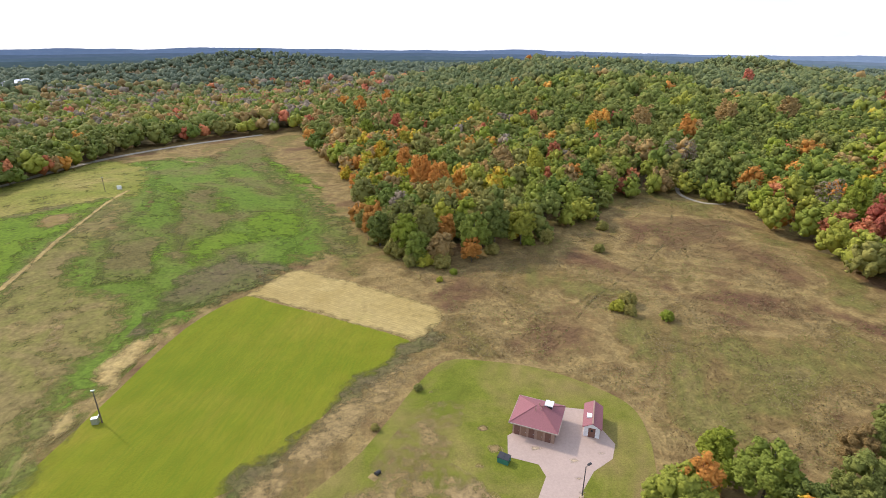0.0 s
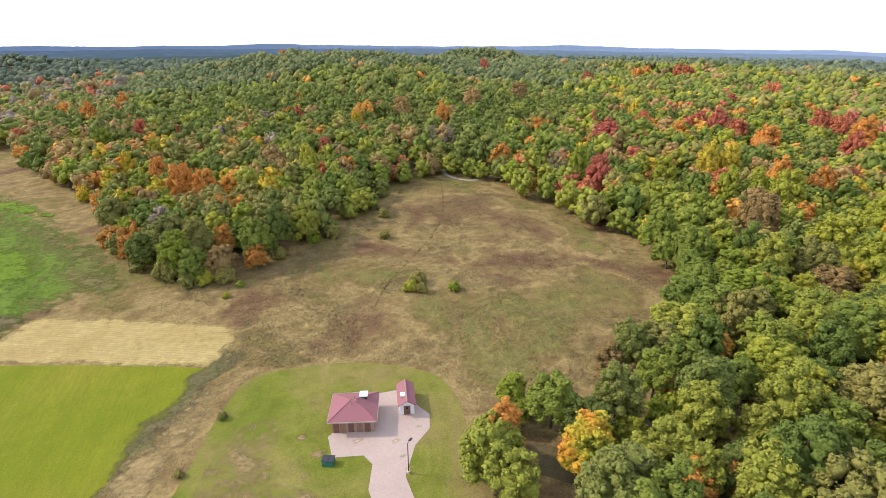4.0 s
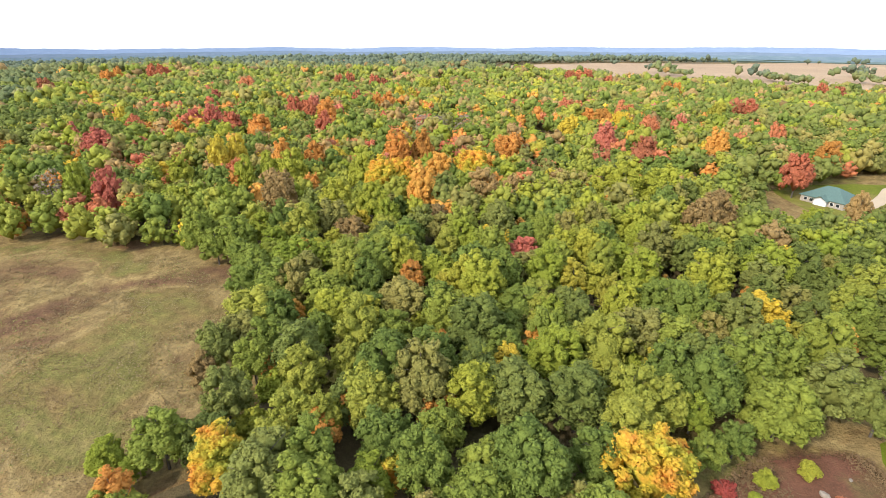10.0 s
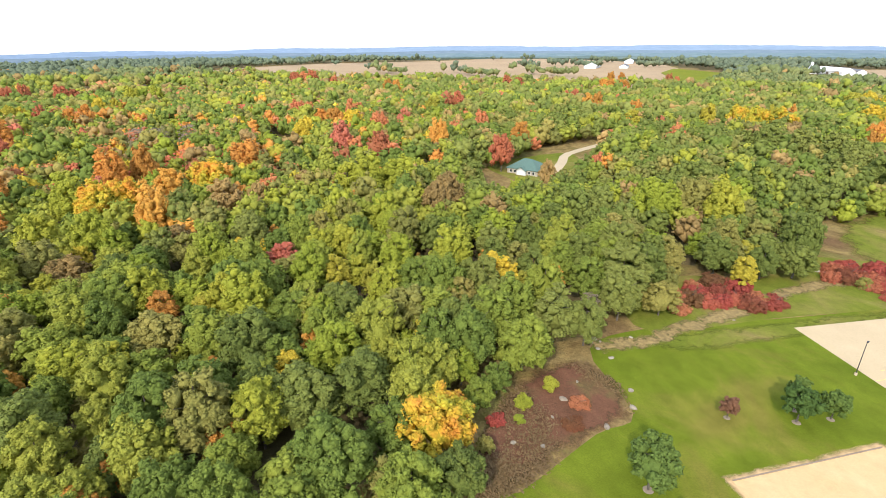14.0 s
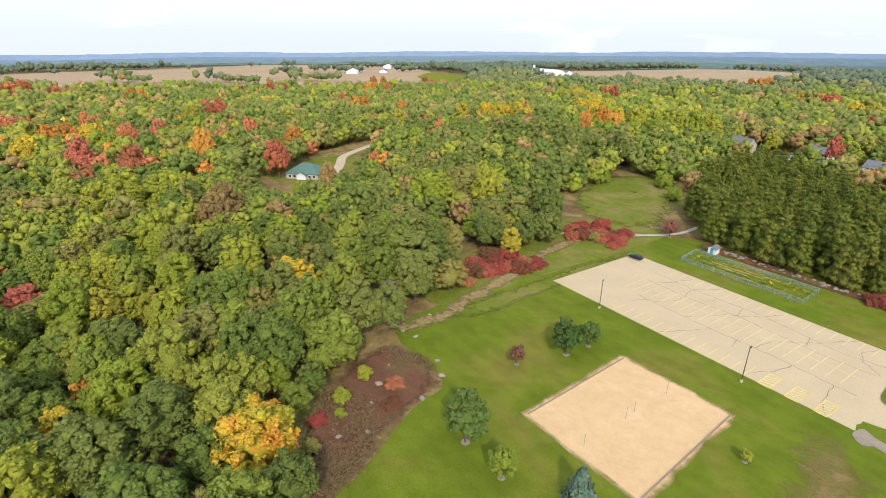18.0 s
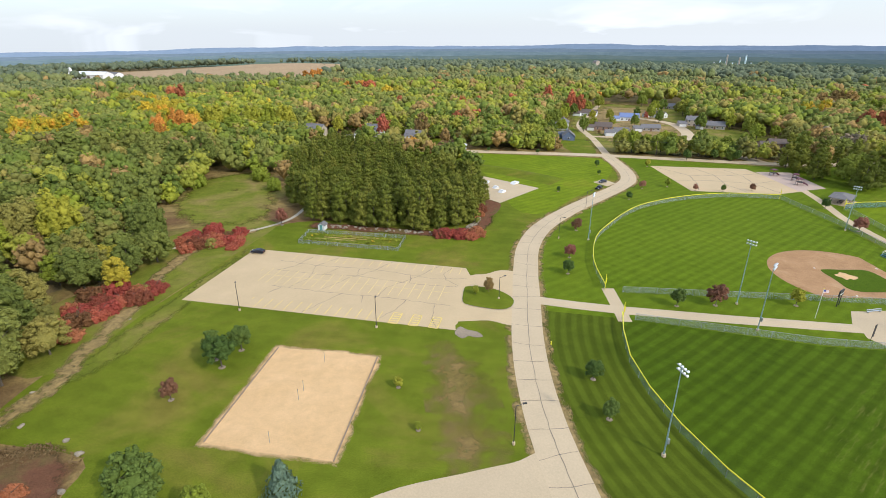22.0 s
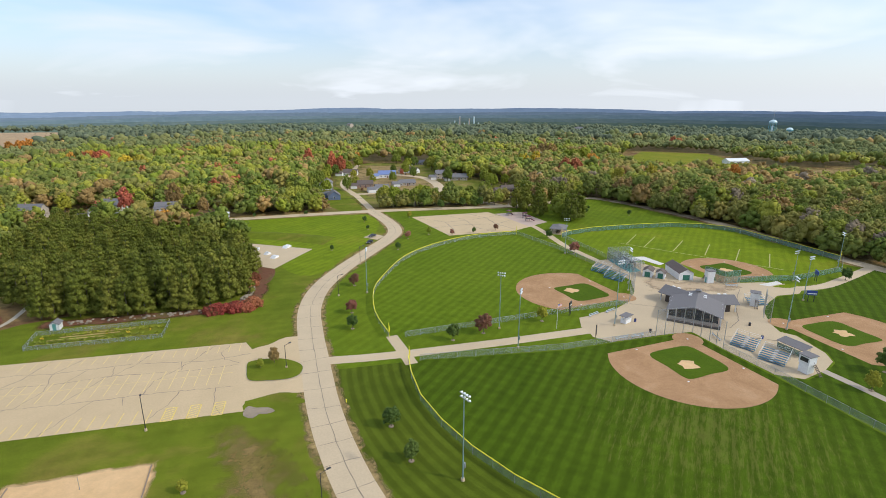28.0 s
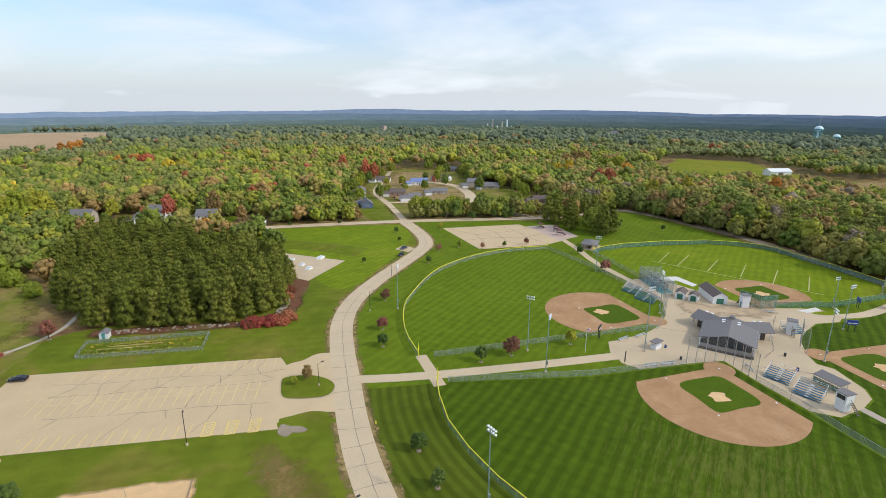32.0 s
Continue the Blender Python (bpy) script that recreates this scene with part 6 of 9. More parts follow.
drape("path_east", ribbon_outline(smooth_ring([(203, 82.5), (213, 78.6), (226, 77.6), (262, 79)], 4, closed=False), 4), M["concrete"], 0.054, label="pale concrete footpath", category="path")
drape("path_south", ribbon_outline([(146, 49), (144.7, 41), (141, 20)], 2.4), M["path_grey"], 0.054, label="pale concrete footpath", category="path")
drape("plaza_patch", [(163, 117), (169, 117), (175, 108), (182, 105.5), (189, 99), (190, 92.5), (178, 92), (170, 99), (160, 104), (156, 108)], M["asphalt_worn_soft"], 0.075, 3, feather=5.0, label="worn brownish asphalt on the plaza", category="plaza")
drape("verge_stands", [(131.4, 44.4), (133, 50.6), (137.4, 46.4), (146.4, 46), (153.1, 47.2), (157, 50.6), (147.2, 40.8), (140, 8), (124.6, 8)], M["outfield"], 0.041, 8, label="dark mown grass beside the stands", category="verge")
drape("pad_far_field", [(197.2, 91.2), (207, 89.9), (206, 87.3), (198.6, 88.2)], M["shed_floor"], 0.082, label="pale concrete pad by the far fence", category="pad")
drape("island_plaza", smooth_ring([(199.5, 87.4), (205.5, 86.4), (210, 85), (208.6, 83.2), (203.2, 83.4)], 3), M["park_green"], 0.086, 2, label="small grass island on the plaza", category="lawn")
drape("pad_cage", [(181.2, 141.5), (190.5, 137.6), (189.2, 126.2), (185.6, 125.8), (185.8, 134), (178.2, 136)], M["shed_floor"], 0.08, label="white gravel beside the batting cage", category="pad")
drape("batting_floor", [(166.8, 125.6), (172.9, 142.2), (180.3, 141.6), (172.4, 124.4)], M["teal"], 0.085, label="teal batting cage floor", category="floor")


# ---- stands, pavilion, sheds ----
M["seat_blue"] = plain("blue_grey_planks", (0.04, 0.165, 0.25), 0.75)
M["aisle_grey"] = plain("aisle_plank", (0.42, 0.46, 0.47), 0.7)
def bleacher(x, y, turn, wide, rows=6):
    ob = thing("bleacher", pose(x, y, 0.06, 0, 0, turn), "aluminium bleacher with blue-grey plank seats", "bleacher", "bleachers round the ball fields")
    for k in range(rows):
        d, z = k * 0.72, 0.42 + k * 0.34
        part("seat_plank", boxes((-wide / 2, wide / 2, d, d + 0.34, z, z + 0.06)), M["seat_blue"], ob)
        part("foot_plank", boxes((-wide / 2, wide / 2, d - 0.38, d - 0.04, z - 0.36, z - 0.31)), M["seat_blue"], ob)
        part("aisle_step", boxes((-0.5, 0.5, d - 0.38, d + 0.3, z + 0.062, z + 0.085)), M["aisle_grey"], ob, "pale aisle step")
    top, back = 0.42 + rows * 0.34, rows * 0.72
    for s in (-1, 0, 1):
        part("frame", rods(((s * wide * 0.48, -0.3, 0.05), (s * wide * 0.48, back, top - 0.1), 0.04), ((s * wide * 0.48, back, 0), (s * wide * 0.48, back, top + 1.0), 0.04), ((s * wide * 0.48, back * 0.5, 0), (s * wide * 0.48, back * 0.5, top * 0.5), 0.04)), M["steel"], ob)
    for s in (-1, 1):
        part("side_rail", rods(((s * wide * 0.5, 0.4, 1.3), (s * wide * 0.5, back, top + 1.0), 0.03), ((s * wide * 0.5, 0.4, 0.8), (s * wide * 0.5, back, top + 0.5), 0.03), ((s * wide * 0.5, 0.4, 0), (s * wide * 0.5, 0.4, 1.3), 0.03)), M["white_paint"], ob)
    part("back_rail", rods(((-wide / 2, back, top + 1.0), (wide / 2, back, top + 1.0), 0.03), ((-wide / 2, back, top + 0.5), (wide / 2, back, top + 0.5), 0.03)), M["white_paint"], ob)
    return ob



bleacher(140.2, 64.6, -80, 6.4)
bleacher(138.6, 56.0, -80, 6.4)
bleacher(156.4, 132.4, -84, 7.0)
bleacher(154.4, 123.2, -80, 8.0)
bleacher(176.5, 79.8, -20, 6.5, 5)


def dugout(x, y, turn, wide, label):
    """A bench shelter: sloping roof on posts, mesh back, bench."""
    ob = thing("dugout", pose(x, y, 0.06, 0, 0, turn), label, "dugout")
    bm = bmesh.new()
    v = [bm.verts.new((sx * (wide / 2 + 0.3), y0, z)) for sx in (-1, 1) for y0, z in ((-1.6, 2.25), (1.7, 2.85))]
    w = [bm.verts.new(q.co - Vector((0, 0, 0.14))) for q in v]
    for q in ((0, 2, 3, 1),):
        bm.faces.new([v[k] for k in q]), bm.faces.new([w[k] for k in q[::-1]])
    for a, b in ((0, 2), (2, 3), (3, 1), (1, 0)):
        bm.faces.new([v[a], w[a], w[b], v[b]])
    bmesh.ops.recalc_face_normals(bm, faces=bm.faces)
    part("roof", bm, M["roof_pavilion"], ob)
    for k in range(4):
        px = -wide / 2 + wide * k / 3
        part("post", boxes((px - 0.06, px + 0.06, -1.46, -1.34, 0, 2.2)), M["steel"], ob)
        part("post", boxes((px - 0.06, px + 0.06, 1.34, 1.46, 0, 2.7)), M["steel"], ob)
    part("back_panel", boxes((-wide / 2, wide / 2, -1.44, -1.4, 0.1, 1.7)), M["screen"], ob)
    part("bench", boxes((-wide / 2 + 0.4, wide / 2 - 0.4, -1.0, -0.6, 0.42, 0.48)), M["aluminium"], ob)
    part("fascia", boxes((-wide / 2 - 0.3, wide / 2 + 0.3, 1.7, 1.74, 2.6, 2.9)), M["seat_blue"], ob)


dugout(149.8, 56.2, 262, 7.0, "open dugout with a sloping grey roof behind the stands")


def batting_cage():
    """Two long net tunnels on steel frames over the teal floor."""
    ob = thing("batting_cage", pose(173.2, 133.4, 0.06, 0, 0, 68.5), "long batting cage of pale netting on steel frames", "batting cage")
    for lane in (-1.9, 1.9):
        for k in range(6):
            px = -8.6 + k * 3.45
            part("frame_hoop", rods(((px, lane - 1.75, 0), (px, lane - 1.75, 3.6), 0.05), ((px, lane + 1.75, 0), (px, lane + 1.75, 3.6), 0.05), ((px, lane - 1.75, 3.6), (px, lane + 1.75, 3.6), 0.045)), M["steel"], ob)
        for s in (-1.75, 1.75):
            part("top_rail", rods(((-8.6, lane + s, 3.6), (8.65, lane + s, 3.6), 0.045)), M["steel"], ob)
            part("net", boxes((-8.6, 8.65, lane + s - 0.01, lane + s + 0.01, 0.05, 3.55)), M["netting"], ob)
        part("roof_net", boxes((-8.6, 8.65, lane - 1.7, lane + 1.7, 3.54, 3.56)), M["netting"], ob)


batting_cage()


def gable(bm, x0, x1, y0, y1, z0, rise, over=0.4, thick=0.14):
    """A gable roof as two thick slabs, the ridge along y."""
    xm = (x0 + x1) / 2
    for s, xe in ((-1, x0 - over), (1, x1 + over)):
        drop = rise * over / ((x1 - x0) / 2)
        v = [bm.verts.new(p) for p in ((xm, y0 - over, z0 + rise), (xm, y1 + over, z0 + rise), (xe, y1 + over, z0 - drop), (xe, y0 - over, z0 - drop))]
        w = [bm.verts.new(q.co - Vector((0, 0, thick))) for q in v]
        for f in ([v[0], v[1], v[2], v[3]], w[::-1], [v[0], v[3], w[3], w[0]], [v[2], v[1], w[1], w[2]], [v[3], v[2], w[2], w[3]]):
            bm.faces.new(f)
    bmesh.ops.recalc_face_normals(bm, faces=bm.faces)
    return bm


def gable_walls(bm, x0, x1, y0, y1, z, rise):
    """A box with gable ends."""
    xm = (x0 + x1) / 2
    a = [bm.verts.new((x, y, 0)) for x, y in ((x0, y0), (x1, y0), (x1, y1), (x0, y1))]
    b = [bm.verts.new((x, y, z)) for x, y in ((x0, y0), (x1, y0), (x1, y1), (x0, y1))]
    r = [bm.verts.new((xm, y, z + rise - 0.12)) for y in (y0, y1)]
    for f in ([a[0], a[1], b[1], r[0], b[0]], [a[2], a[3], b[3], r[1], b[2]], [a[1], a[2], b[2], b[1]], [a[3], a[0], b[0], b[3]]):
        bm.faces.new(f)
    bmesh.ops.recalc_face_normals(bm, faces=bm.faces)
    return bm


def hip(bm, x0, x1, y0, y1, z0, rise, ridge=0.0, over=0.5, thick=0.16):
    """A hipped roof with a short ridge along x."""
    xm, ym = (x0 + x1) / 2, (y0 + y1) / 2
    e = [bm.verts.new(p) for p in ((x0 - over, y0 - over, z0), (x1 + over, y0 - over, z0), (x1 + over, y1 + over, z0), (x0 - over, y1 + over, z0))]
    u = [bm.verts.new(q.co - Vector((0, 0, thick))) for q in e]
    if ridge <= 0:
        p = q = bm.verts.new((xm, ym, z0 + rise))
    else:
        p, q = bm.verts.new((xm - ridge / 2, ym, z0 + rise)), bm.verts.new((xm + ridge / 2, ym, z0 + rise))
    for f in (([e[0], e[1], q, p] if ridge > 0 else [e[0], e[1], p]), [e[1], e[2], q], ([e[2], e[3], p, q] if ridge > 0 else [e[2], e[3], p]), [e[3], e[0], p], u[::-1]):
        bm.faces.new(f)
    for k in range(4):
        j = (k + 1) % 4
        bm.faces.new([e[k], u[k], u[j], e[j]])
    bmesh.ops.recalc_face_normals(bm, faces=bm.faces)
    return bm


def pavilion():
    turn = math.degrees(math.atan2(-0.863, 0.505))
    ob = thing("pavilion", pose(143.6, 81.9, 0.06, 0, 0, turn), "open concession pavilion with low grey shingled gables", "pavilion")
    w = 7.4
    part("roof", gable(bmesh.new(), -w, w, 0.4, 17, 3.3, 1.9, 0.6), M["roof_pavilion"], ob)
    part("floor", boxes((-w - 0.3, w + 0.3, -0.6, 17.2, -0.04, 0.02)), M["pad"], ob)
    for s in (-1, 1):
        for k in range(5):
            part("post", boxes((s * w - 0.14, s * w + 0.14, 0.5 + k * 4.0, 0.78 + k * 4.0, 0, 3.3)), M["siding_white"], ob)
    part("counter_wall", boxes((-w + 0.2, w - 0.2, 0.55, 0.75, 0.02, 1.0)), M["siding_tan"], ob)
    part("inner_block", boxes((-w * 0.55, w * 0.55, 6, 14, 0.02, 3.2)), M["wood_dark"], ob)
    for k in range(6):
        x = -w + 1.3 + k * 2.35
        part("screen_panel", boxes((x - 1.08, x + 1.08, 0.62, 0.66, 1.05, 3.1 + 1.5 * (1 - abs(x) / w))), M["black_screen"], ob)
        part("mullion", boxes((x - 1.2, x - 1.12, 0.56, 0.7, 0.02, 3.1 + 1.5 * (1 - abs(x - 1.2) / w))), M["steel"], ob)
    part("planter", boxes((-w, w, -1.6, -0.9, 0, 0.5)), M["wood_dark"], ob)
    for s in (-1, 1):
        turned = pose(0, 14.2, 0, 0, 0, -62 * s)

        def swung(bm):
            bmesh.ops.transform(bm, matrix=turned, verts=bm.verts)
            return bm

        part("wing_roof", swung(gable(bmesh.new(), -3.6, 3.6, 2.5, 11.4, 3.1, 1.75, 0.5)), M["roof_pavilion"], ob)
        for x in (-3.3, 3.3):
            for y in (7.6, 11.0):
                part("post", swung(boxes((x - 0.13, x + 0.13, y - 0.13, y + 0.13, 0, 3.1))), M["siding_white"], ob)
        part("wing_wall", swung(boxes((-3.2, 3.2, 5.0, 9.4, 0, 2.9))), M["wood_dark"], ob)
        for k in (0, 1):
            part("skylight", swung(boxes((-s * 1.7 - 0.4, -s * 1.7 + 0.4, 7.4 + 2.0 * k, 8.3 + 2.0 * k, 4.12, 4.4))), M["white_paint"], ob, "white roof skylight")
            part("skylight", boxes((s * 2.2 - 0.5, s * 2.2 + 0.5, 14.0, 14.7, 4.5, 4.82)) if k else boxes((s * 2.2 - 0.5, s * 2.2 + 0.5, 12.2, 12.9, 4.5, 4.82)), M["white_paint"], ob, "white roof skylight")
    part("cupola", boxes((-0.7, 0.7, 15.4, 16.6, 4.6, 5.7)), M["siding_tan"], ob)
    part("cupola_roof", hip(bmesh.new(), -0.7, 0.7, 15.4, 16.6, 5.7, 0.5, 0, 0.2), M["roof_pavilion"], ob)


pavilion()


def shed(x, y, turn, w, d, tall, rise, wall, roof, door, label, name="storage_shed", gap=0.0):
    ob = thing(name, pose(x, y, 0.06, 0, 0, turn), label, "shed")
    part("wall", gable_walls(bmesh.new(), -w / 2, w / 2, -d / 2, d / 2, tall, rise), M[wall], ob)
    part("roof", gable(bmesh.new(), -w / 2, w / 2, -d / 2, d / 2, tall, rise, 0.3, 0.1), M[roof], ob)
    dw = min(w * 0.6, 2.6) if w > 3 else 0.95
    dr = part("door", boxes((-dw / 2, dw / 2, -d / 2 - 0.05, -d / 2 + 0.02, 0.02, 2.1)), M[door], ob)
    part("handle", boxes((dw * 0.32, dw * 0.36, -d / 2 - 0.1, -d / 2 - 0.05, 0.95, 1.1)), M["steel"], dr)
    part("corner_trim", boxes((-w / 2 - 0.02, -w / 2 + 0.1, -d / 2 - 0.02, -d / 2 + 0.1, 0, tall), (w / 2 - 0.1, w / 2 + 0.02, -d / 2 - 0.02, -d / 2 + 0.1, 0, tall)), M["white_paint"], ob)
    return ob


shed(170.6, 119.6, -62, 3.4, 5.0, 2.6, 1.0, "siding_white", "roof_brown", "door_green", "white shed with a brown shingled gable")
shed(172.6, 115.4, -62, 3.2, 3.6, 2.4, 1.0, "siding_white", "roof_brown", "door_green", "small white shed with a green door")
shed(181.0, 113.6, -30, 5.4, 12.5, 3.0, 1.5, "siding_white", "roof_brown", "door_green", "long white shed with a green garage door")
shed(-24.3, 177.2, -14, 2.4, 2.8, 2.1, 0.7, "siding_white", "roof_grey", "teal", "small white garden shed with a blue door")


def booth(x, y, turn, label, stair=True):
    ob = thing("announcer_booth", pose(x, y, 0.06, 0, 0, turn), label, "booth", "announcer booths")
    part("lower_wall", boxes((-1.2, 1.2, -1.2, 1.2, 0, 2.5)), M["siding_white"], ob)
    part("upper_wall", boxes((-1.35, 1.35, -1.35, 1.35, 2.5, 4.7)), M["siding_white"], ob)
    part("window", boxes((-1.0, 1.0, -1.4, -1.36, 3.2, 4.3)), M["dark_glass"], ob, "dark window opening")
    part("roof", boxes((-1.6, 1.6, -1.6, 1.6, 4.7, 4.85)), M["roof_pavilion"], ob)
    part("door", boxes((-0.45, 0.45, 1.2, 1.25, 0, 2.0)), M["teal"], ob)
    if stair:
        for k in range(8):
            part("step", boxes((1.4 + k * 0.26, 1.7 + k * 0.26, 0.2, 1.1, 2.3 - k * 0.29, 2.36 - k * 0.29)), M["wood_pole"], ob)
        part("stringer", rods(((1.4, 0.2, 2.4), (3.6, 0.2, 0.05), 0.05), ((1.4, 1.1, 2.4), (3.6, 1.1, 0.05), 0.05), ((1.4, 0.2, 3.3), (3.6, 0.2, 1.0), 0.04)), M["wood_pole"], ob)


booth(141, 48.8, -100, "white two-storey announcer booth with wooden stairs")
booth(183.4, 102.4, 60, "white announcer booth by the far field")
booth(174.6, 80.6, -150, "white announcer booth with dark wooden stairs")


# ---- poles and lamps ----
def field_light(x, y, tall, aim_x, aim_y):
    turn = math.degrees(math.atan2(aim_y - y, aim_x - x)) - 90
    ob = thing("field_light", pose(x, y, 0, 0, 0, turn), "tall grey steel floodlight pole beside a ball field", "light pole", "field floodlights")
    part("pole", rods(((0, 0, 0), (0, 0, tall), 0.15, 0.08, 10)), M["pole_green"], ob)
    part("base", rods(((0, 0, 0), (0, 0, 0.5), 0.38, 0.36, 10)), M["concrete"], ob)
    part("ballast_box", boxes((-0.2, 0.2, 0.18, 0.5, 2.6, 3.6)), M["steel"], ob)
    for z in (tall - 0.15, tall - 0.95):
        part("crossarm", boxes((-1.15, 1.15, -0.05, 0.05, z - 0.05, z + 0.05)), M["steel"], ob)
        for k in range(4):
            xk = -1.0 + k * 0.67
            part("floodlight", rods(((xk, 0.12, z + 0.05), (xk, 0.45, z - 0.14), 0.1, 0.24, 10)), M["lamp_white"], ob, "white floodlight head")


M["pole_green"] = plain("grey_green_steel", (0.27, 0.38, 0.39), 0.45, 0.3)
M["lamp_white"] = plain("lamp_white", (0.85, 0.88, 0.9), 0.3)
for x, y, tall, ax, ay in ((45, 60.4, 17.7, 110, 70), (86.8, 96.6, 17.4, 110, 70), (90, 109.5, 17.8, 120, 130), (67.7, 158, 16.8, 120, 130), (121.7, 93.3, 21, 120, 66), (164, 64.8, 16.6, 190, 40), (150, 112, 16, 125, 130), (163.5, 158.6, 16.5, 130, 130), (212.4, 86.8, 12, 215, 120), (194, 74.5, 16, 190, 40), (246, 86, 15, 215, 120)):
    field_light(x, y, tall, ax, ay)


def lamp_post(x, y, tall, turn, label, arm=1.3):
    ob = thing("lamp_post", pose(x, y, 0, 0, 0, turn), label, "lamp post", "lamp posts")
    part("pole", rods(((0, 0, 0), (0, 0, tall), 0.09, 0.07, 8)), M["black_metal"], ob)
    part("footing", rods(((0, 0, 0), (0, 0, 0.55), 0.3, 0.28, 10)), M["concrete"], ob)
    part("arm", rods(((0, 0, tall - 0.1), (arm, 0, tall + 0.15), 0.05, 0.04, 6)), M["black_metal"], ob)
    part("lamp_head", boxes((arm - 0.1, arm + 0.6, -0.16, 0.16, tall + 0.08, tall + 0.24)), M["black_metal"], ob)


for x, y, tall, turn in ((-38.4, 118.2, 7.6, 100), (-3.5, 106.5, 7.9, 80), (20.7, 65.4, 8.2, 10), (28.6, 118.1, 6.4, 20), (58, 160.5, 7.5, 0), (79, 192, 7.5, 0)):
    lamp_post(x, y, tall, turn, "black car park lamp post on a concrete footing", 0.3 if x < 0 else 1.3)
lamp_post(-37.9, -48.9, 6.3, 200, "thin pale lamp post beside the drive", 0.5)

# ---- the car park: stall lines, sealed cracks, island ----
ALL = bpy.data.objects
LOT_OB, ROAD_OB = ALL["pavement_lot"], ALL["road_park"]
LOT_TURN = math.degrees(math.atan2(LU.y, LU.x))


def strip_mesh(name, line, width, z, material, jitter=0.0, seed=0):
    """A thin raised strip along a line."""
    rnd = random.Random(seed)
    pts = []
    for a, b in zip(line, line[1:]):
        k = max(1, int(math.dist(a, b) / 1.2)) if jitter else 1
        pts += [(a[0] + (b[0] - a[0]) * s / k + rnd.uniform(-jitter, jitter), a[1] + (b[1] - a[1]) * s / k + rnd.uniform(-jitter, jitter)) for s in range(k)]
    pts.append(line[-1])
    o = ribbon_outline(pts, [width * (rnd.uniform(0.6, 1.4) if jitter else 1) for _ in pts])
    n = len(pts)
    v = [(x, y, z) for x, y in o]
    f = [(i, i + 1, 2 * n - 2 - i, 2 * n - 1 - i) for i in range(n - 1)]
    me = bpy.data.meshes.new(name)
    me.from_pydata(v, [], f)
    me.update()
    if me.polygons[0].normal.z < 0:
        me.flip_normals()
    me.materials.append(material)
    return me


def stall(u, v0, v1, lean=0.0, paint="faded_paint"):
    key = (round(v1 - v0, 2), paint)
    if key not in STALL:
        STALL[key] = strip_mesh("stall_line", [(0, 0), (0, v1 - v0)], 0.15, 0, M[paint])
    o = hold("stall_line", STALL[key], None, LOT_OB)
    x, y = lot(u, v0)
    o.matrix_world = pose(x, y, 0.066, 0, 0, LOT_TURN + lean)


STALL = {}
for k in range(20):
    stall(1.2 + k * 2.78, 0.4, 5.7, paint="yellow_paint")
for k in range(22):
    stall(8 + k * 2.78, 14.2, 19.0)
    stall(8 + k * 2.78, 19.6, 23.6)
for k in range(20):
    stall(16 + k * 2.78, 31.2, 36)
o = hold("stall_line", strip_mesh("stall_line", [lot(7, 19.3), lot(69, 19.3)], 0.12, 0.066, M["faded_paint"]), None, LOT_OB)
for u in (57.0, 62.1, 67.2):
    rows = [[(u, 0.4), (u, 5.6)], [(u + 2.2, 0.4), (u + 2.2, 5.6)], [(u, 0.4), (u + 2.2, 0.4)], [(u, 5.6), (u + 2.2, 5.6)]]
    rows += [[(u, 0.4 + 0.95 * k), (u + 2.2, 1.3 + 0.95 * k)] for k in range(5)]
    for r in rows:
        hold("hatch_line", strip_mesh("hatch_line", [lot(*p) for p in r], 0.22, 0.067, M["yellow_paint"]), None, LOT_OB)
CRACKS = [[(0.5, 12.6), (20, 13.0), (34, 12.4), (52, 12.9), (70, 12.3)], [(12, 23.4), (28, 22.8), (40, 24.0), (60, 22.5), (70, 23.4)], [(8, 30), (26, 28.5), (44, 29.5), (62, 27), (72, 29)],
          [(10, 12.6), (13, 20), (19, 27), (22, 36)], [(24, 13), (27, 20), (25, 28), (30, 36.2)], [(33, 12.5), (38, 22), (44, 29), (47, 36.3)], [(50, 12.8), (51, 19), (57, 27), (62, 36.3)], [(66, 36), (64.5, 31), (66, 27), (70, 24)],
          [(16, 0.5), (19, 6), (22, 12.6)], [(34, 0.4), (37, 7), (40, 12.6)], [(4, 5), (10, 8), (16, 7), (20, 4)], [(58, 12.6), (57, 7), (54, 2)], [(66, 12.4), (67, 5), (69, 1)], [(40, 24), (39, 29)], [(30, 22.6), (33, 29)], [(14, 22), (9, 27), (3, 30)], [(46, 13), (47, 9)], [(56, 23), (55, 28)]]
for n, c in enumerate(CRACKS):
    hold("crack_seal", strip_mesh("crack_seal", [lot(*p) for p in c], 0.13, 0.0645, M["tar"], 0.26, n), None, LOT_OB)
rnd = random.Random(4)
middle = [Vector(p) for p in ROAD]
hold("crack_seal", strip_mesh("crack_seal", [(p[0] + 0.3, p[1]) for p in ROAD[6:]], 0.11, 0.075, M["tar"], 0.13, 91), None, ROAD_OB)
run = 0.0
for a, b in zip(middle, middle[1:]):
    run += (b - a).length
    if run > 6.2:
        run = rnd.uniform(-1.2, 0.8)
        d = (b - a).normalized()
        w = Vector((-d.y, d.x)) * 3.6
        lean = d * rnd.uniform(-0.8, 0.8)
        hold("crack_seal", strip_mesh("crack_seal", [tuple(b - w - lean), tuple(b + d * rnd.uniform(-0.4, 0.4)), tuple(b + w + lean)], 0.11, 0.075, M["tar"], 0.1, int(b.x * 10)), None, ROAD_OB)
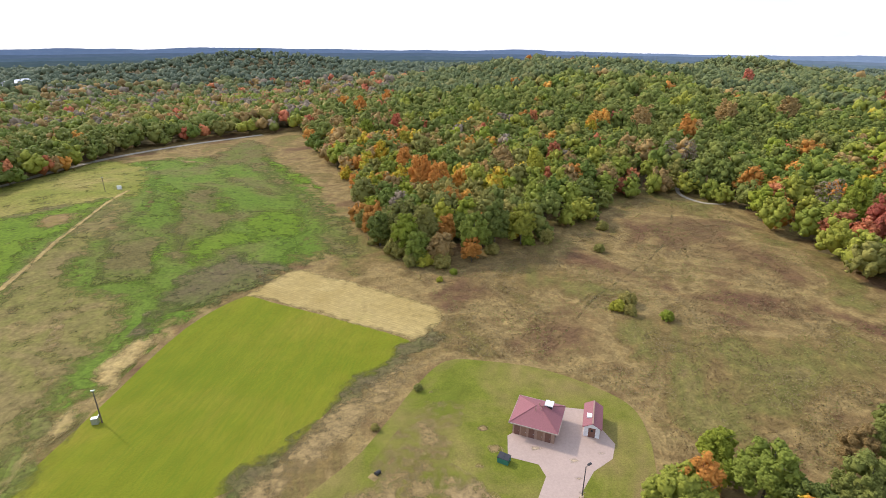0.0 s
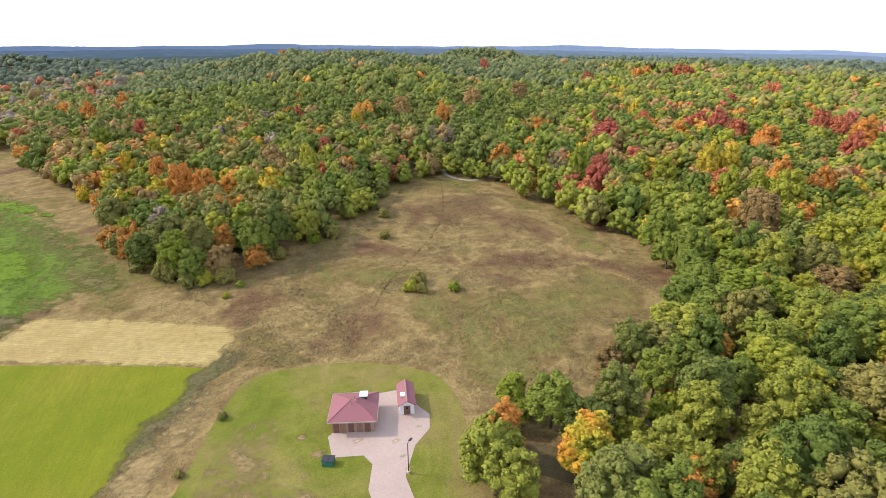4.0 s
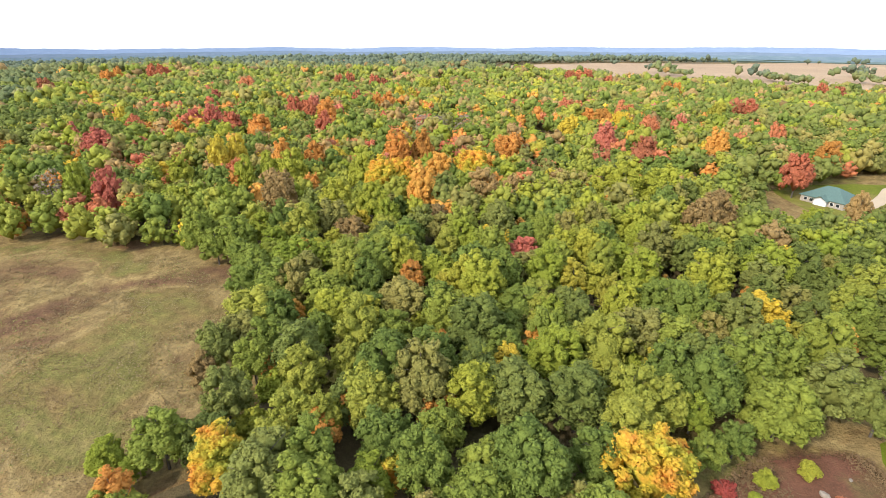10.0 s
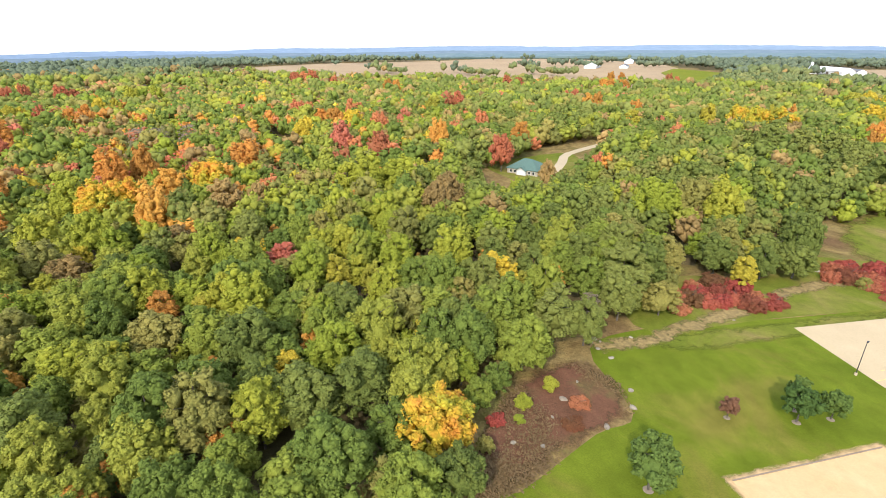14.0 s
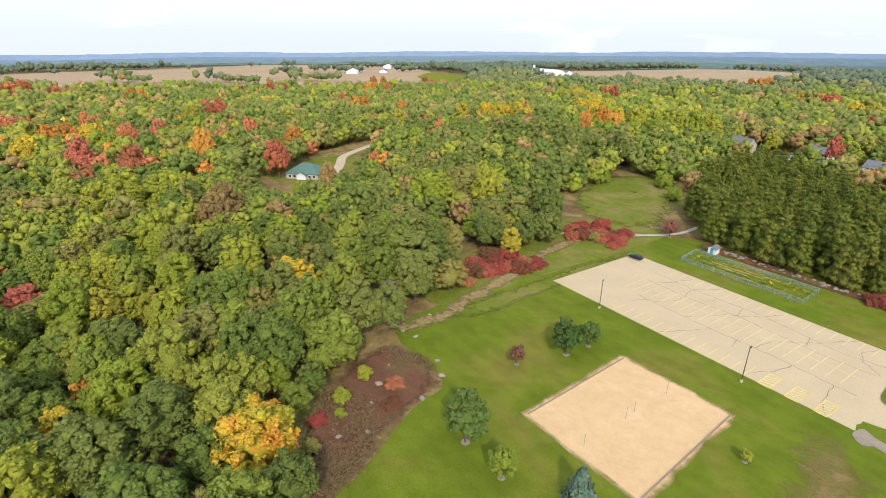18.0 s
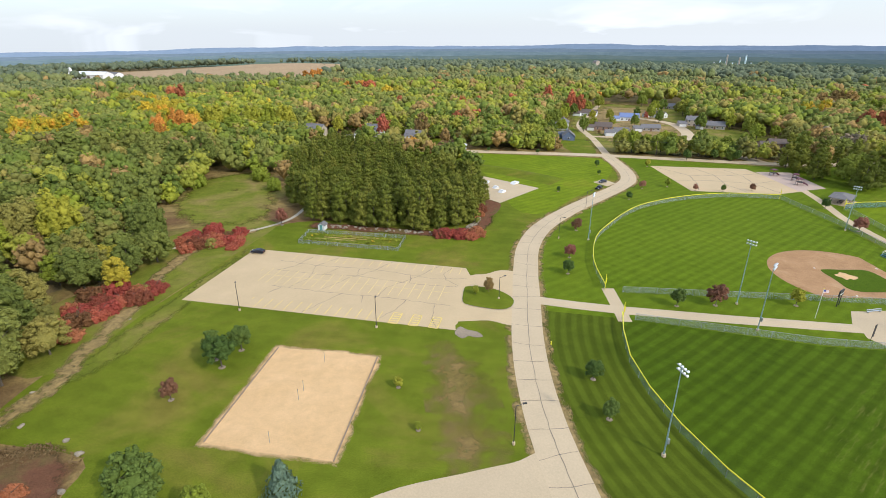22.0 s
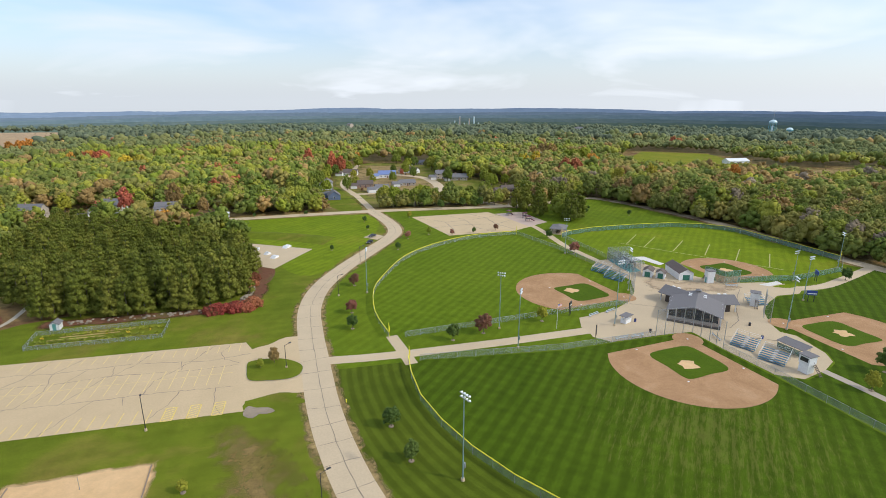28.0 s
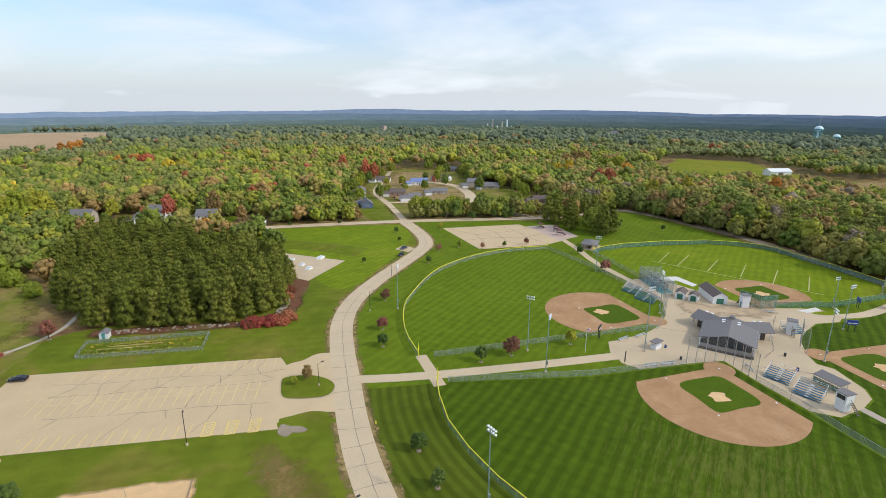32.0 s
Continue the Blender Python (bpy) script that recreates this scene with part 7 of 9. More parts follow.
second = ALL["pavement_second"]
for n, c in enumerate(([(142, 258), (150, 240), (146, 226), (140, 214)], [(137, 232), (155, 230), (172, 222), (186, 226)], [(160, 256), (163, 240), (158, 222), (160, 208)], [(174, 252), (176, 236), (172, 222), (174, 206)], [(150, 240), (168, 238), (187, 240)])):
    hold("crack_seal", strip_mesh("crack_seal", c, 0.3, 0.055, M["tar"], 0.3, n), None, second)
for n, c in enumerate(([(140, 103), (146, 96), (143, 88)], [(160, 112), (166, 102), (178, 96)], [(150, 74), (158, 76), (170, 84), (186, 92)], [(143, 72), (150, 66), (157, 58)])):
    hold("crack_seal", strip_mesh("crack_seal", c, 0.16, 0.0625, M["tar"], 0.2, n), None, ALL["pavement_plaza"])
ISLAND = smooth_ring([(20.2, 125.0), (21.2, 126.2), (24.5, 125.8), (28.4, 124.0), (31.4, 120.4), (32.4, 116.6), (30.6, 113.0), (27.4, 112.2), (22.6, 114), (19.4, 115.9), (18.8, 118.2), (19.4, 121.6)], 3)
drape("kerb_island", ISLAND, M["kerb"], 0.16, label="pale concrete kerb of the planted island", category="kerb")
drape("lawn_island", [(x + (25.3 - x) * 0.012, y + (121.5 - y) * 0.012) for x, y in ISLAND], M["lawn"], 0.2, 4, label="grass on the car park island", category="lawn")
drape("lawn_corner", smooth_ring([(16.2, 106.6), (22.3, 105.2), (27.6, 102.4), (27.9, 100), (24, 101.4), (19, 102.6), (15.6, 103)], 3), M["lawn"], 0.0605, 2, label="mown lawn corner by the drive", category="lawn")
drape("gravel_spill", smooth_ring([(14.9, 101.6), (15.4, 103.6), (16.6, 105), (18, 103.4), (20.3, 102.2), (21.3, 100), (19.4, 99.8), (18, 100.6), (16.4, 99.6)], 2), M["spill"], 0.09, label="grey gravel washed out at the drain", category="gravel")
drape("brush_belt", ribbon_outline(smooth_ring([(-30, 183), (-16, 178.5), (0, 173.6), (12, 170), (22, 168.4), (32, 174), (38, 188)], 3, closed=False), 7.5), M["sumac_ground_soft"], 0.05, 1.6, label="brown leaf litter and brush below the pines", category="scrub", feather=2.6)
drape("worn_lawn", smooth_ring([(8, 99), (17, 96), (21, 80), (20, 60), (15, 51), (8, 56), (6, 84)], 4), M["lawn_worn_soft"], 0.036, 3, label="worn dry patch of lawn", category="lawn", feather=11)
drape("worn_edge", smooth_ring([(-68, 92), (-59, 124), (-48.5, 158), (-44, 163), (-51, 128), (-60, 94)], 4), M["lawn_dry_soft"], 0.052, 2, label="dry worn edge of the lawn", category="lawn", feather=3)
drape("track_clearing", ribbon_outline(smooth_ring([(-75, 160), (-60, 172), (-47, 180), (-38, 190), (-34, 205)], 4, closed=False), 1.6), M["gravel"], 0.06, 5, label="narrow gravel footpath by the wood", category="path")
drape("trail_head", ribbon_outline(smooth_ring([(-157, -194), (-152.8, -186.5), (-152, -179), (-155, -172), (-162, -169)], 4, closed=False), 1.7), M["gravel"], 0.06, 1.0, label="pale sandy path along the edge of the wood", category="path")
drape("trail_meadow", ribbon_outline(smooth_ring([(-40, -83.7), (-47.3, -89.1), (-55.8, -93.9), (-71.4, -108.3), (-81.4, -115), (-96, -125), (-115.6, -141), (-133, -163), (-146, -182)], 4, closed=False), 0.75), M["hill_weeds_soft"], 0.05, 1.0, label="thin trodden trail through the meadow", category="trail", feather=0.9)
drape("worn_lawn", smooth_ring([(-14, -64), (-22, -58), (-26, -50), (-20, -46), (-10, -56)], 4), M["hill_tan_soft"], 0.045, 3, label="worn brown patch of lawn", category="lawn", feather=6)
drape("worn_strip", smooth_ring([(-18, -92), (-24, -92), (-14, -80), (0, -66), (12, -52), (24, -50), (12, -64), (-2, -80)], 3), M["hill_tan_soft"], 0.05, 3, label="rough strip between lawn and field", category="meadow", feather=4)

drape("worn_lawn", smooth_ring([(4, -50), (-6, -62), (-14, -72), (-21, -80), (-26, -74), (-20, -62), (-12, -50), (-4, -44)], 4), M["hill_tan_soft"], 0.038, 3, label="dry tan edge of the lawn", category="lawn", feather=11)
for x, y, r in ((-20.2, -76, 0.6), (-27.5, -67.1, 0.9), (-28.4, -61.7, 1.4), (-24.5, -58.5, 0.7)):
    drape("bare_patch", smooth_ring([(x + r * math.cos(q) * 1.3, y + r * math.sin(q)) for q in (0, 1.2, 2.3, 3.4, 4.6, 5.5)], 3), M["hill_tan_soft"], 0.05, 0.5, label="bare brown patch in the lawn", category="lawn", feather=1.0)
ob = thing("culvert", pose(-7.7, -60.6, 0.02, 0, 0, 40), "dark open end of a drain pipe in the lawn", "culvert")
part("pipe", rods(((-0.5, 0, 0.12), (0.4, 0, 0.25), 0.36, 0.36, 12)), M["black_metal"], ob)
part("apron", boxes((0.4, 1.5, -0.8, 0.8, -0.02, 0.05)), M["hill_tan"], ob, "bare earth at the pipe's mouth")

for x, y, r in ((-40.1, -56.1, 0.9), (-45.2, -56.6, 0.6), (-39.1, -52.4, 0.9), (-38.2, -49.8, 0.7), (-34.8, -60.2, 0.9)):
    drape("stain", smooth_ring([(x + r * math.cos(q) * (1.6 if k % 2 else 0.8), y + r * math.sin(q) * (0.7 if k % 3 else 1.3)) for k, q in enumerate((0, 0.9, 1.9, 2.8, 3.9, 5.2))], 3), M["concrete_soft"], 0.066, 0.4, label="pale worn stain on the concrete pad", category="stain", feather=0.7)

# ---- volleyball court ----
court = ALL["volleyball_sand"]
EDGE = [(-32.3, 70.9), (-25.2, 99.8), (-3.0, 93.8), (-9.6, 64.3)]
drape("sand_spill", [(-33.9, 69.8), (-26.3, 101.3), (-1.5, 94.9), (-8.5, 62.9)], M["sand_soft"], 0.034, 1.0, label="thin sand spilled onto the grass round the court", category="sand", feather=1.6)
for a, b in ((EDGE[0], EDGE[1]), (EDGE[2], EDGE[3])):
    d = Vector(b) - Vector(a)
    k = 6
    for s in range(k):
        p = Vector(a) + d * (s + 0.5) / k
        ob = part("edging_board", boxes((-d.length / k / 2 + 0.05, d.length / k / 2 - 0.05, -0.09, 0.09, 0, 0.2)), M["mulch"], court)
        ob.matrix_world = pose(p.x, p.y, 0.03, 0, 0, math.degrees(math.atan2(d.y, d.x)))
for x, y in ((-17.8, 80.8), (-17.2, 83.4), (-14.2, 93.0), (-20.9, 69.6)):
    ob = thing("net_post", pose(x, y, 0.05), "slim grey volleyball net post in the sand", "post", "volleyball posts")
    part("pole", rods(((0, 0, 0), (0, 0, 2.5), 0.05)), M["steel"], ob)
    part("cap", rods(((0, 0, 2.5), (0, 0, 2.56), 0.065)), M["black_metal"], ob)


# ---- cars ----
def car(x, y, turn, paint, label):
    ob = thing("car", pose(x, y, 0.066, 0, 0, turn), label, "car", "parked cars")
    prof = [(-2.2, 0.35), (-2.25, 0.75), (-1.6, 0.95), (-0.85, 1.0), (-0.3, 1.4), (0.9, 1.45), (1.65, 1.05), (2.15, 1.0), (2.25, 0.6), (2.2, 0.35)]
    bm = bmesh.new()
    sides = []
    for s in (-1, 1):
        sides.append([bm.verts.new((px, s * (0.88 if pz < 1.1 else 0.7), pz)) for px, pz in prof])
    for k in range(len(prof)):
        j = (k + 1) % len(prof)
        bm.faces.new((sides[0][k], sides[0][j], sides[1][j], sides[1][k]))
    bm.faces.new(sides[0][::-1]), bm.faces.new(sides[1])
    bmesh.ops.recalc_face_normals(bm, faces=bm.faces)
    bmesh.ops.bevel(bm, geom=bm.edges[:], offset=0.06, segments=2, affect="EDGES")
    part("body", bm, M[paint], ob)
    for s in (-1, 1):
        part("side_window", boxes((-0.45, 1.2, s * 0.80 - 0.03, s * 0.80 + 0.03, 1.04, 1.32)), M["dark_glass"], ob)
        for px in (-1.4, 1.4):
            w = part("wheel", rods(((px, s * 0.78, 0.32), (px, s * 0.95, 0.32), 0.32, 0.32, 14)), M["black_metal"], ob)
            part("rim", rods(((px, s * 0.95, 0.32), (px, s * 0.965, 0.32), 0.19, 0.17, 10)), M["steel"], w)
        part("headlight", boxes((-2.27, -2.15, s * 0.6 - 0.18, s * 0.6 + 0.18, 0.65, 0.78)), M["lamp_white"], ob)
        part("tail_light", boxes((2.18, 2.28, s * 0.62 - 0.16, s * 0.62 + 0.16, 0.7, 0.85)), M["red_play"], ob)
    part("windscreen", boxes((-0.62, -0.5, -0.62, 0.62, 1.06, 1.34)), M["dark_glass"], ob)
    part("rear_window", boxes((1.2, 1.3, -0.6, 0.6, 1.1, 1.36)), M["dark_glass"], ob)


M["car_dark"] = plain("dark_blue_paint", (0.02, 0.024, 0.04), 0.25, 0.3)
M["car_grey"] = plain("grey_paint", (0.06, 0.065, 0.075), 0.25, 0.4)
car(*lot(2.6, 33.5), LOT_TURN + 4, "car_dark", "dark blue car parked in the lot's corner")
car(101.3, 230.8, 30, "car_grey", "dark grey car parked beside the park road")
car(95.5, 220.4, 45, "car_dark", "dark blue car on the park road")
drape("pavement_bay", [(97, 232), (104, 237), (107, 229), (101, 224)], M["concrete"], 0.062, label="small concrete parking bay", category="bay")

# ---- fenced garden, rocks, skate slab ----
fence([(-30.8, 164.2), (-28.9, 174.3), (5.2, 165.0), (2.4, 154.2), (-30.8, 164.2)], 1.3, 3.4, "low wire fence round the vegetable garden", name="garden_fence")
rnd = random.Random(8)
for k in range(4):
    a, b = Vector((-28.5 + k * 0.4, 166 + k * 2.0)), Vector((2.0 + k * 0.5, 156.6 + k * 2.0))
    v, f, at = [], [], 0
    for n in range((60, 46, 5, 50)[k]):
        p = a + (b - a) * rnd.random() + Vector((rnd.uniform(-0.5, 0.5), rnd.uniform(-0.5, 0.5)))
        w, g = leaf_cards(np.array([[p.x + rnd.uniform(-0.4, 0.4), p.y + rnd.uniform(-0.4, 0.4), rnd.uniform(0.1, 0.6)] for _ in range(9)]), np.tile([[0, 0, 1.0]], (9, 1)), 0.28, rng, 0.6)
        v.append(w), f.append(g + at)
        at += len(w)
    tagged(new("garden_bed", mesh_from("garden_bed", np.concatenate(v), np.concatenate(f), M[("leaf_green", "leaf_green", "leaf_yellow", "leaf_bright")[k]])), "row of vegetable plants in the fenced garden", "plants", kind="stuff")
for k in range(3):
    drape("soil_row", ribbon_outline([(-26 + k * 3, 168.6 + k * 0.8), (-12 + k * 4, 164.4 + k * 0.8)], 0.7), M["stubble"], 0.06, label="dry straw between the garden rows", category="soil")


def rock_mesh(seed):
    bm = bmesh.new()
    bmesh.ops.create_icosphere(bm, subdivisions=2, radius=1.0)
    r = random.Random(seed)
    off = Vector((r.uniform(0, 90), r.uniform(0, 90), 0))
    for w in bm.verts:
        w.co *= 1 + 0.45 * noise.noise(w.co * 1.3 + off)
        w.co.z *= 0.7
    me = bpy.data.meshes.new("stone")
    bm.to_mesh(me), bm.free()
    me.materials.append(M["stone"])
    return me


ROCKS = [rock_mesh(k) for k in range(4)]


def rock(x, y, s, label="pale field stone at the wood's edge"):
    ob = new("boulder", ROCKS[rnd.randrange(4)])
    ob.matrix_world = pose(x, y, height(x, y) + s * 0.25, 0, 0, rnd.uniform(0, 360)) @ Matrix.Diagonal((s, s * rnd.uniform(0.6, 1), s * rnd.uniform(0.6, 1), 1))
    tagged(ob, label, "boulder", "field stones")


for n in range(54):
    t = rnd.random()
    a, b = Vector((-22, 180)), Vector((17, 168.5))
    p = a + (b - a) * t
    rock(p.x + rnd.uniform(-1, 1), p.y + rnd.uniform(-1, 1.6), rnd.uniform(0.25, 0.7), "grey stone in the row behind the garden")
for n in range(44):
    t = rnd.random()
    p = Vector((26.5, 169)) + (Vector((33.5, 184)) - Vector((26.5, 169))) * t
    rock(p.x + rnd.uniform(-1.3, 1.3), p.y + rnd.uniform(-1, 1), rnd.uniform(0.3, 0.9), "pale boulder in the rockfall below the pines")
for x, y in ((-52, 70), (-56, 73.5), (-66, 78), (-50.5, 62), (-57, 55), (-60, 60), (-63, 66), (-52, 49), (-70, 88), (-70, 78), (-55, 45), (-72.5, 78.5), (-73.5, 80), (-72, 80.5), (-75, 79.5), (-64, 116), (41.4, 49.3)):
    rock(x, y, rnd.uniform(0.35, 0.8))
for x, y, t, w in ((59, 233, 40, 4.2), (48.5, 226, 20, 2.6), (50, 219, 35, 3.2), (46, 236, 60, 2.4)):
    ob = thing("skate_ramp", pose(x, y, 0.05, 0, 0, t), "pale concrete skate ramp on the slab", "ramp", "skate ramps")
    bm = bmesh.new()
    v = [bm.verts.new(p) for p in ((-w / 2, -1.2, 0), (w / 2, -1.2, 0), (w / 2, 1.2, 0), (-w / 2, 1.2, 0), (-w / 2 + 1.2, -1.2, 0.9), (w / 2 - 0.4, -1.2, 0.9), (w / 2 - 0.4, 1.2, 0.9), (-w / 2 + 1.2, 1.2, 0.9))]
    for f in ((0, 1, 5, 4), (2, 3, 7, 6), (3, 0, 4, 7), (1, 2, 6, 5), (4, 5, 6, 7), (3, 2, 1, 0)):
        bm.faces.new([v[k] for k in f])
    part("deck", bm, M["siding_white"], ob)
    part("coping", rods(((-w / 2 + 1.2, -1.2, 0.92), (-w / 2 + 1.2, 1.2, 0.92), 0.05)), M["steel"], ob)
drape("skate_bed", smooth_ring([(40, 206), (46, 202.5), (42, 190), (36, 184), (31, 184), (36, 196)], 3), M["sumac_ground"], 0.06, 6, label="dark planted slope below the skate slab", category="bed")

# ---- signs, boards, posts ----
def scoreboard(x, y, turn, label, w=3.2, tall=3.6):
    ob = thing("scoreboard", pose(x, y, 0, 0, 0, turn), label, "scoreboard", "scoreboards")
    for s in (-1, 1):
        part("leg", rods(((s * w * 0.3, 0, 0), (s * w * 0.3, 0, tall - 0.6), 0.12)), M["black_metal"], ob)
    part("panel", boxes((-w / 2, w / 2, -0.15, 0.15, tall - 1.6, tall)), M["blue"] if w > 3 else M["black_metal"], ob)
    part("panel_band", boxes((-w / 2 + 0.2, w / 2 - 0.2, -0.17, -0.152, tall - 1.2, tall - 0.9)), M["white_paint"], ob)


scoreboard(115.6, 106.2, 30, "dark scoreboard on two black legs", 2.6, 4.6)
scoreboard(219.5, 82.3, 40, "blue scoreboard on two black legs", 3.1, 4.4)
scoreboard(194.9, 72.6, -40, "blue and white scoreboard on two legs", 3.2, 4.0)
ob = thing("flagpole", pose(104.8, 100.6, 0), "slim white flagpole beside the footpath", "flagpole")
part("pole", rods(((0, 0, 0), (0, 0, 8.2), 0.06, 0.04)), M["white_paint"], ob)
part("ball", rods(((0, 0, 8.2), (0, 0, 8.36), 0.09)), M["yellow_cap"], ob)
flag = part("flag", boxes((0.06, 1.5, -0.015, 0.015, 7.0, 7.9)), M["white_paint"], ob, "striped red and white flag with a blue corner")
for k in range(4):
    part("stripe", boxes((0.07, 1.49, -0.022, 0.022, 7.02 + k * 0.25, 7.14 + k * 0.25)), M["flag_red"], flag)
part("corner", boxes((0.062, 0.65, -0.026, 0.026, 7.45, 7.89)), M["blue"], flag)
ob = thing("banner_sign", pose(109, 89.2, 0, 0, 0, 20), "tall black feather banner on the plaza's edge", "banner")
part("pole", rods(((0, 0, 0), (0, 0, 4.7), 0.05)), M["black_metal"], ob)
part("cloth", boxes((0.02, 0.75, -0.02, 0.02, 1.4, 4.6)), M["black_metal"], ob)
ob = thing("kiosk", pose(126.6, 93.2, 0.06, 0, 0, 10), "small white ticket kiosk with a flat roof", "kiosk")
part("wall", boxes((-1.6, 1.6, -0.9, 0.9, 0, 1.2)), M["siding_white"], ob)
for s in (-1, 1):
    for q in (-1, 1):
        part("post", boxes((s * 1.5 - 0.07, s * 1.5 + 0.07, q * 0.8 - 0.07, q * 0.8 + 0.07, 1.2, 2.3)), M["siding_white"], ob)
part("roof", boxes((-2.0, 2.0, -1.3, 1.3, 2.3, 2.45)), M["roof_pavilion"], ob)
for x, y, m in ((129.4, 92.0, "blue"), (151, 65, "blue"), (146, 75, "black_metal"), (127, 84.5, "black_metal"), (157, 72, "black_metal")):
    ob = thing("bin", pose(x, y, 0.06), "round litter bin on the plaza" if m == "black_metal" else "blue recycling bin on the plaza", "bin", "bins on the plaza")
    part("drum", rods(((0, 0, 0), (0, 0, 0.9), 0.33, 0.36, 14)), M[m], ob)
    part("lid", rods(((0, 0, 0.9), (0, 0, 1.02), 0.38, 0.28, 14)), M["black_metal"], ob)
for x, y, t in ((122, 102.0, 5), (129, 101.4, 5), (116, 85.6, -12), (121, 84.2, -12), (140, 72, 60), (186, 95, -40)):
    ob = thing("dugout_bench", pose(x, y, 0.06, 0, 0, t), "long aluminium bench by the field fence", "bench", "benches by the fields")
    part("seat", boxes((-2.2, 2.2, -0.18, 0.18, 0.42, 0.48)), M["aluminium"], ob)
    part("backrest", boxes((-2.2, 2.2, 0.2, 0.25, 0.65, 0.9)), M["aluminium"], ob)
    for s in (-1, 1):
        part("leg", boxes((s * 1.8 - 0.05, s * 1.8 + 0.05, -0.18, 0.25, 0, 0.42)), M["steel"], ob)
for x, y in ((36.1, 95.3),):
    ob = thing("hydrant", pose(x, y, 0), "short yellow hydrant on the verge", "hydrant")
    part("barrel", rods(((0, 0, 0), (0, 0, 0.7), 0.14, 0.12, 10)), M["yellow_cap"], ob)
    part("bonnet", rods(((0, 0, 0.7), (0, 0, 0.86), 0.16, 0.05, 10)), M["yellow_cap"], ob)
for x, y in ((58.9, 121), (57.2, 105), (167, 197.5), (183, 181.5), (257.5, 90)):
    ob = thing("foul_pole", pose(x, y, 0), "short yellow foul pole on the fence", "foul pole", "foul poles")
    part("pole", rods(((0, 0, 0), (0, 0, 4.6), 0.09)), M["yellow_cap"], ob)
    part("wing", boxes((0.08, 0.28, -0.02, 0.02, 1.9, 3.5)), M["yellow_cap"], ob)

# ---- playground, picnic shelter ----
drape("play_bed", [(188, 244), (205, 241), (200, 211), (184, 208)], M["pad"], 0.06, label="grey playground surface", category="playground")
for x, y, t in ((192, 236, 10), (196, 226, 40), (192, 218, -20)):
    ob = thing("play_structure", pose(x, y, 0.06, 0, 0, t), "dark red climbing frame with a slide", "play structure", "play structures")
    for sx in (-1.2, 1.2):
        for sy in (-1.2, 1.2):
            part("post", rods(((sx, sy, 0), (sx, sy, 3.2), 0.08)), M["maroon_play"], ob)
    part("platform", boxes((-1.25, 1.25, -1.25, 1.25, 1.4, 1.52)), M["black_metal"], ob)
    part("roof", hip(bmesh.new(), -1.2, 1.2, -1.2, 1.2, 3.1, 0.6, 0, 0.05), M["maroon_play"], ob)
    part("slide", rods(((1.3, 0, 1.45), (3.6, 0, 0.2), 0.35)), M["maroon_play"], ob)
    part("ladder", rods(((-1.3, -0.4, 1.5), (-2.2, -0.4, 0), 0.05), ((-1.3, 0.4, 1.5), (-2.2, 0.4, 0), 0.05), ((-1.7, -0.4, 0.8), (-1.7, 0.4, 0.8), 0.05)), M["steel"], ob)
ob = thing("picnic_shelter", pose(189.6, 190.6, 0.05, 0, 0, 38), "open picnic shelter with a grey hipped roof", "shelter")
part("roof", hip(bmesh.new(), -5.0, 5.0, -3.6, 3.6, 2.7, 1.3, 4, 0.5), M["roof_pavilion"], ob)
part("floor", boxes((-6, 6, -4.6, 4.6, -0.04, 0.03)), M["concrete"], ob)
for sx in (-4.7, 0, 4.7):
    for sy in (-3.3, 3.3):
        part("post", boxes((sx - 0.1, sx + 0.1, sy - 0.1, sy + 0.1, 0, 2.7)), M["wood_dark"], ob)
for sx in (-3, 0, 3):
    tb = thing("picnic_table", ob.matrix_world @ pose(sx, 0, 0.02), "dark picnic table under the shelter", "picnic table", "picnic tables")
    part("tabletop", boxes((-0.4, 0.4, -0.9, 0.9, 0.7, 0.76)), M["wood_dark"], tb)
    for s in (-1, 1):
        part("bench", boxes((s * 0.75 - 0.14, s * 0.75 + 0.14, -0.9, 0.9, 0.42, 0.47)), M["wood_dark"], tb)
        part("leg", rods(((-0.7, s * 0.6, 0), (0.3, s * 0.6, 0.7), 0.05), ((0.7, s * 0.6, 0), (-0.3, s * 0.6, 0.7), 0.05)), M["wood_dark"], tb)


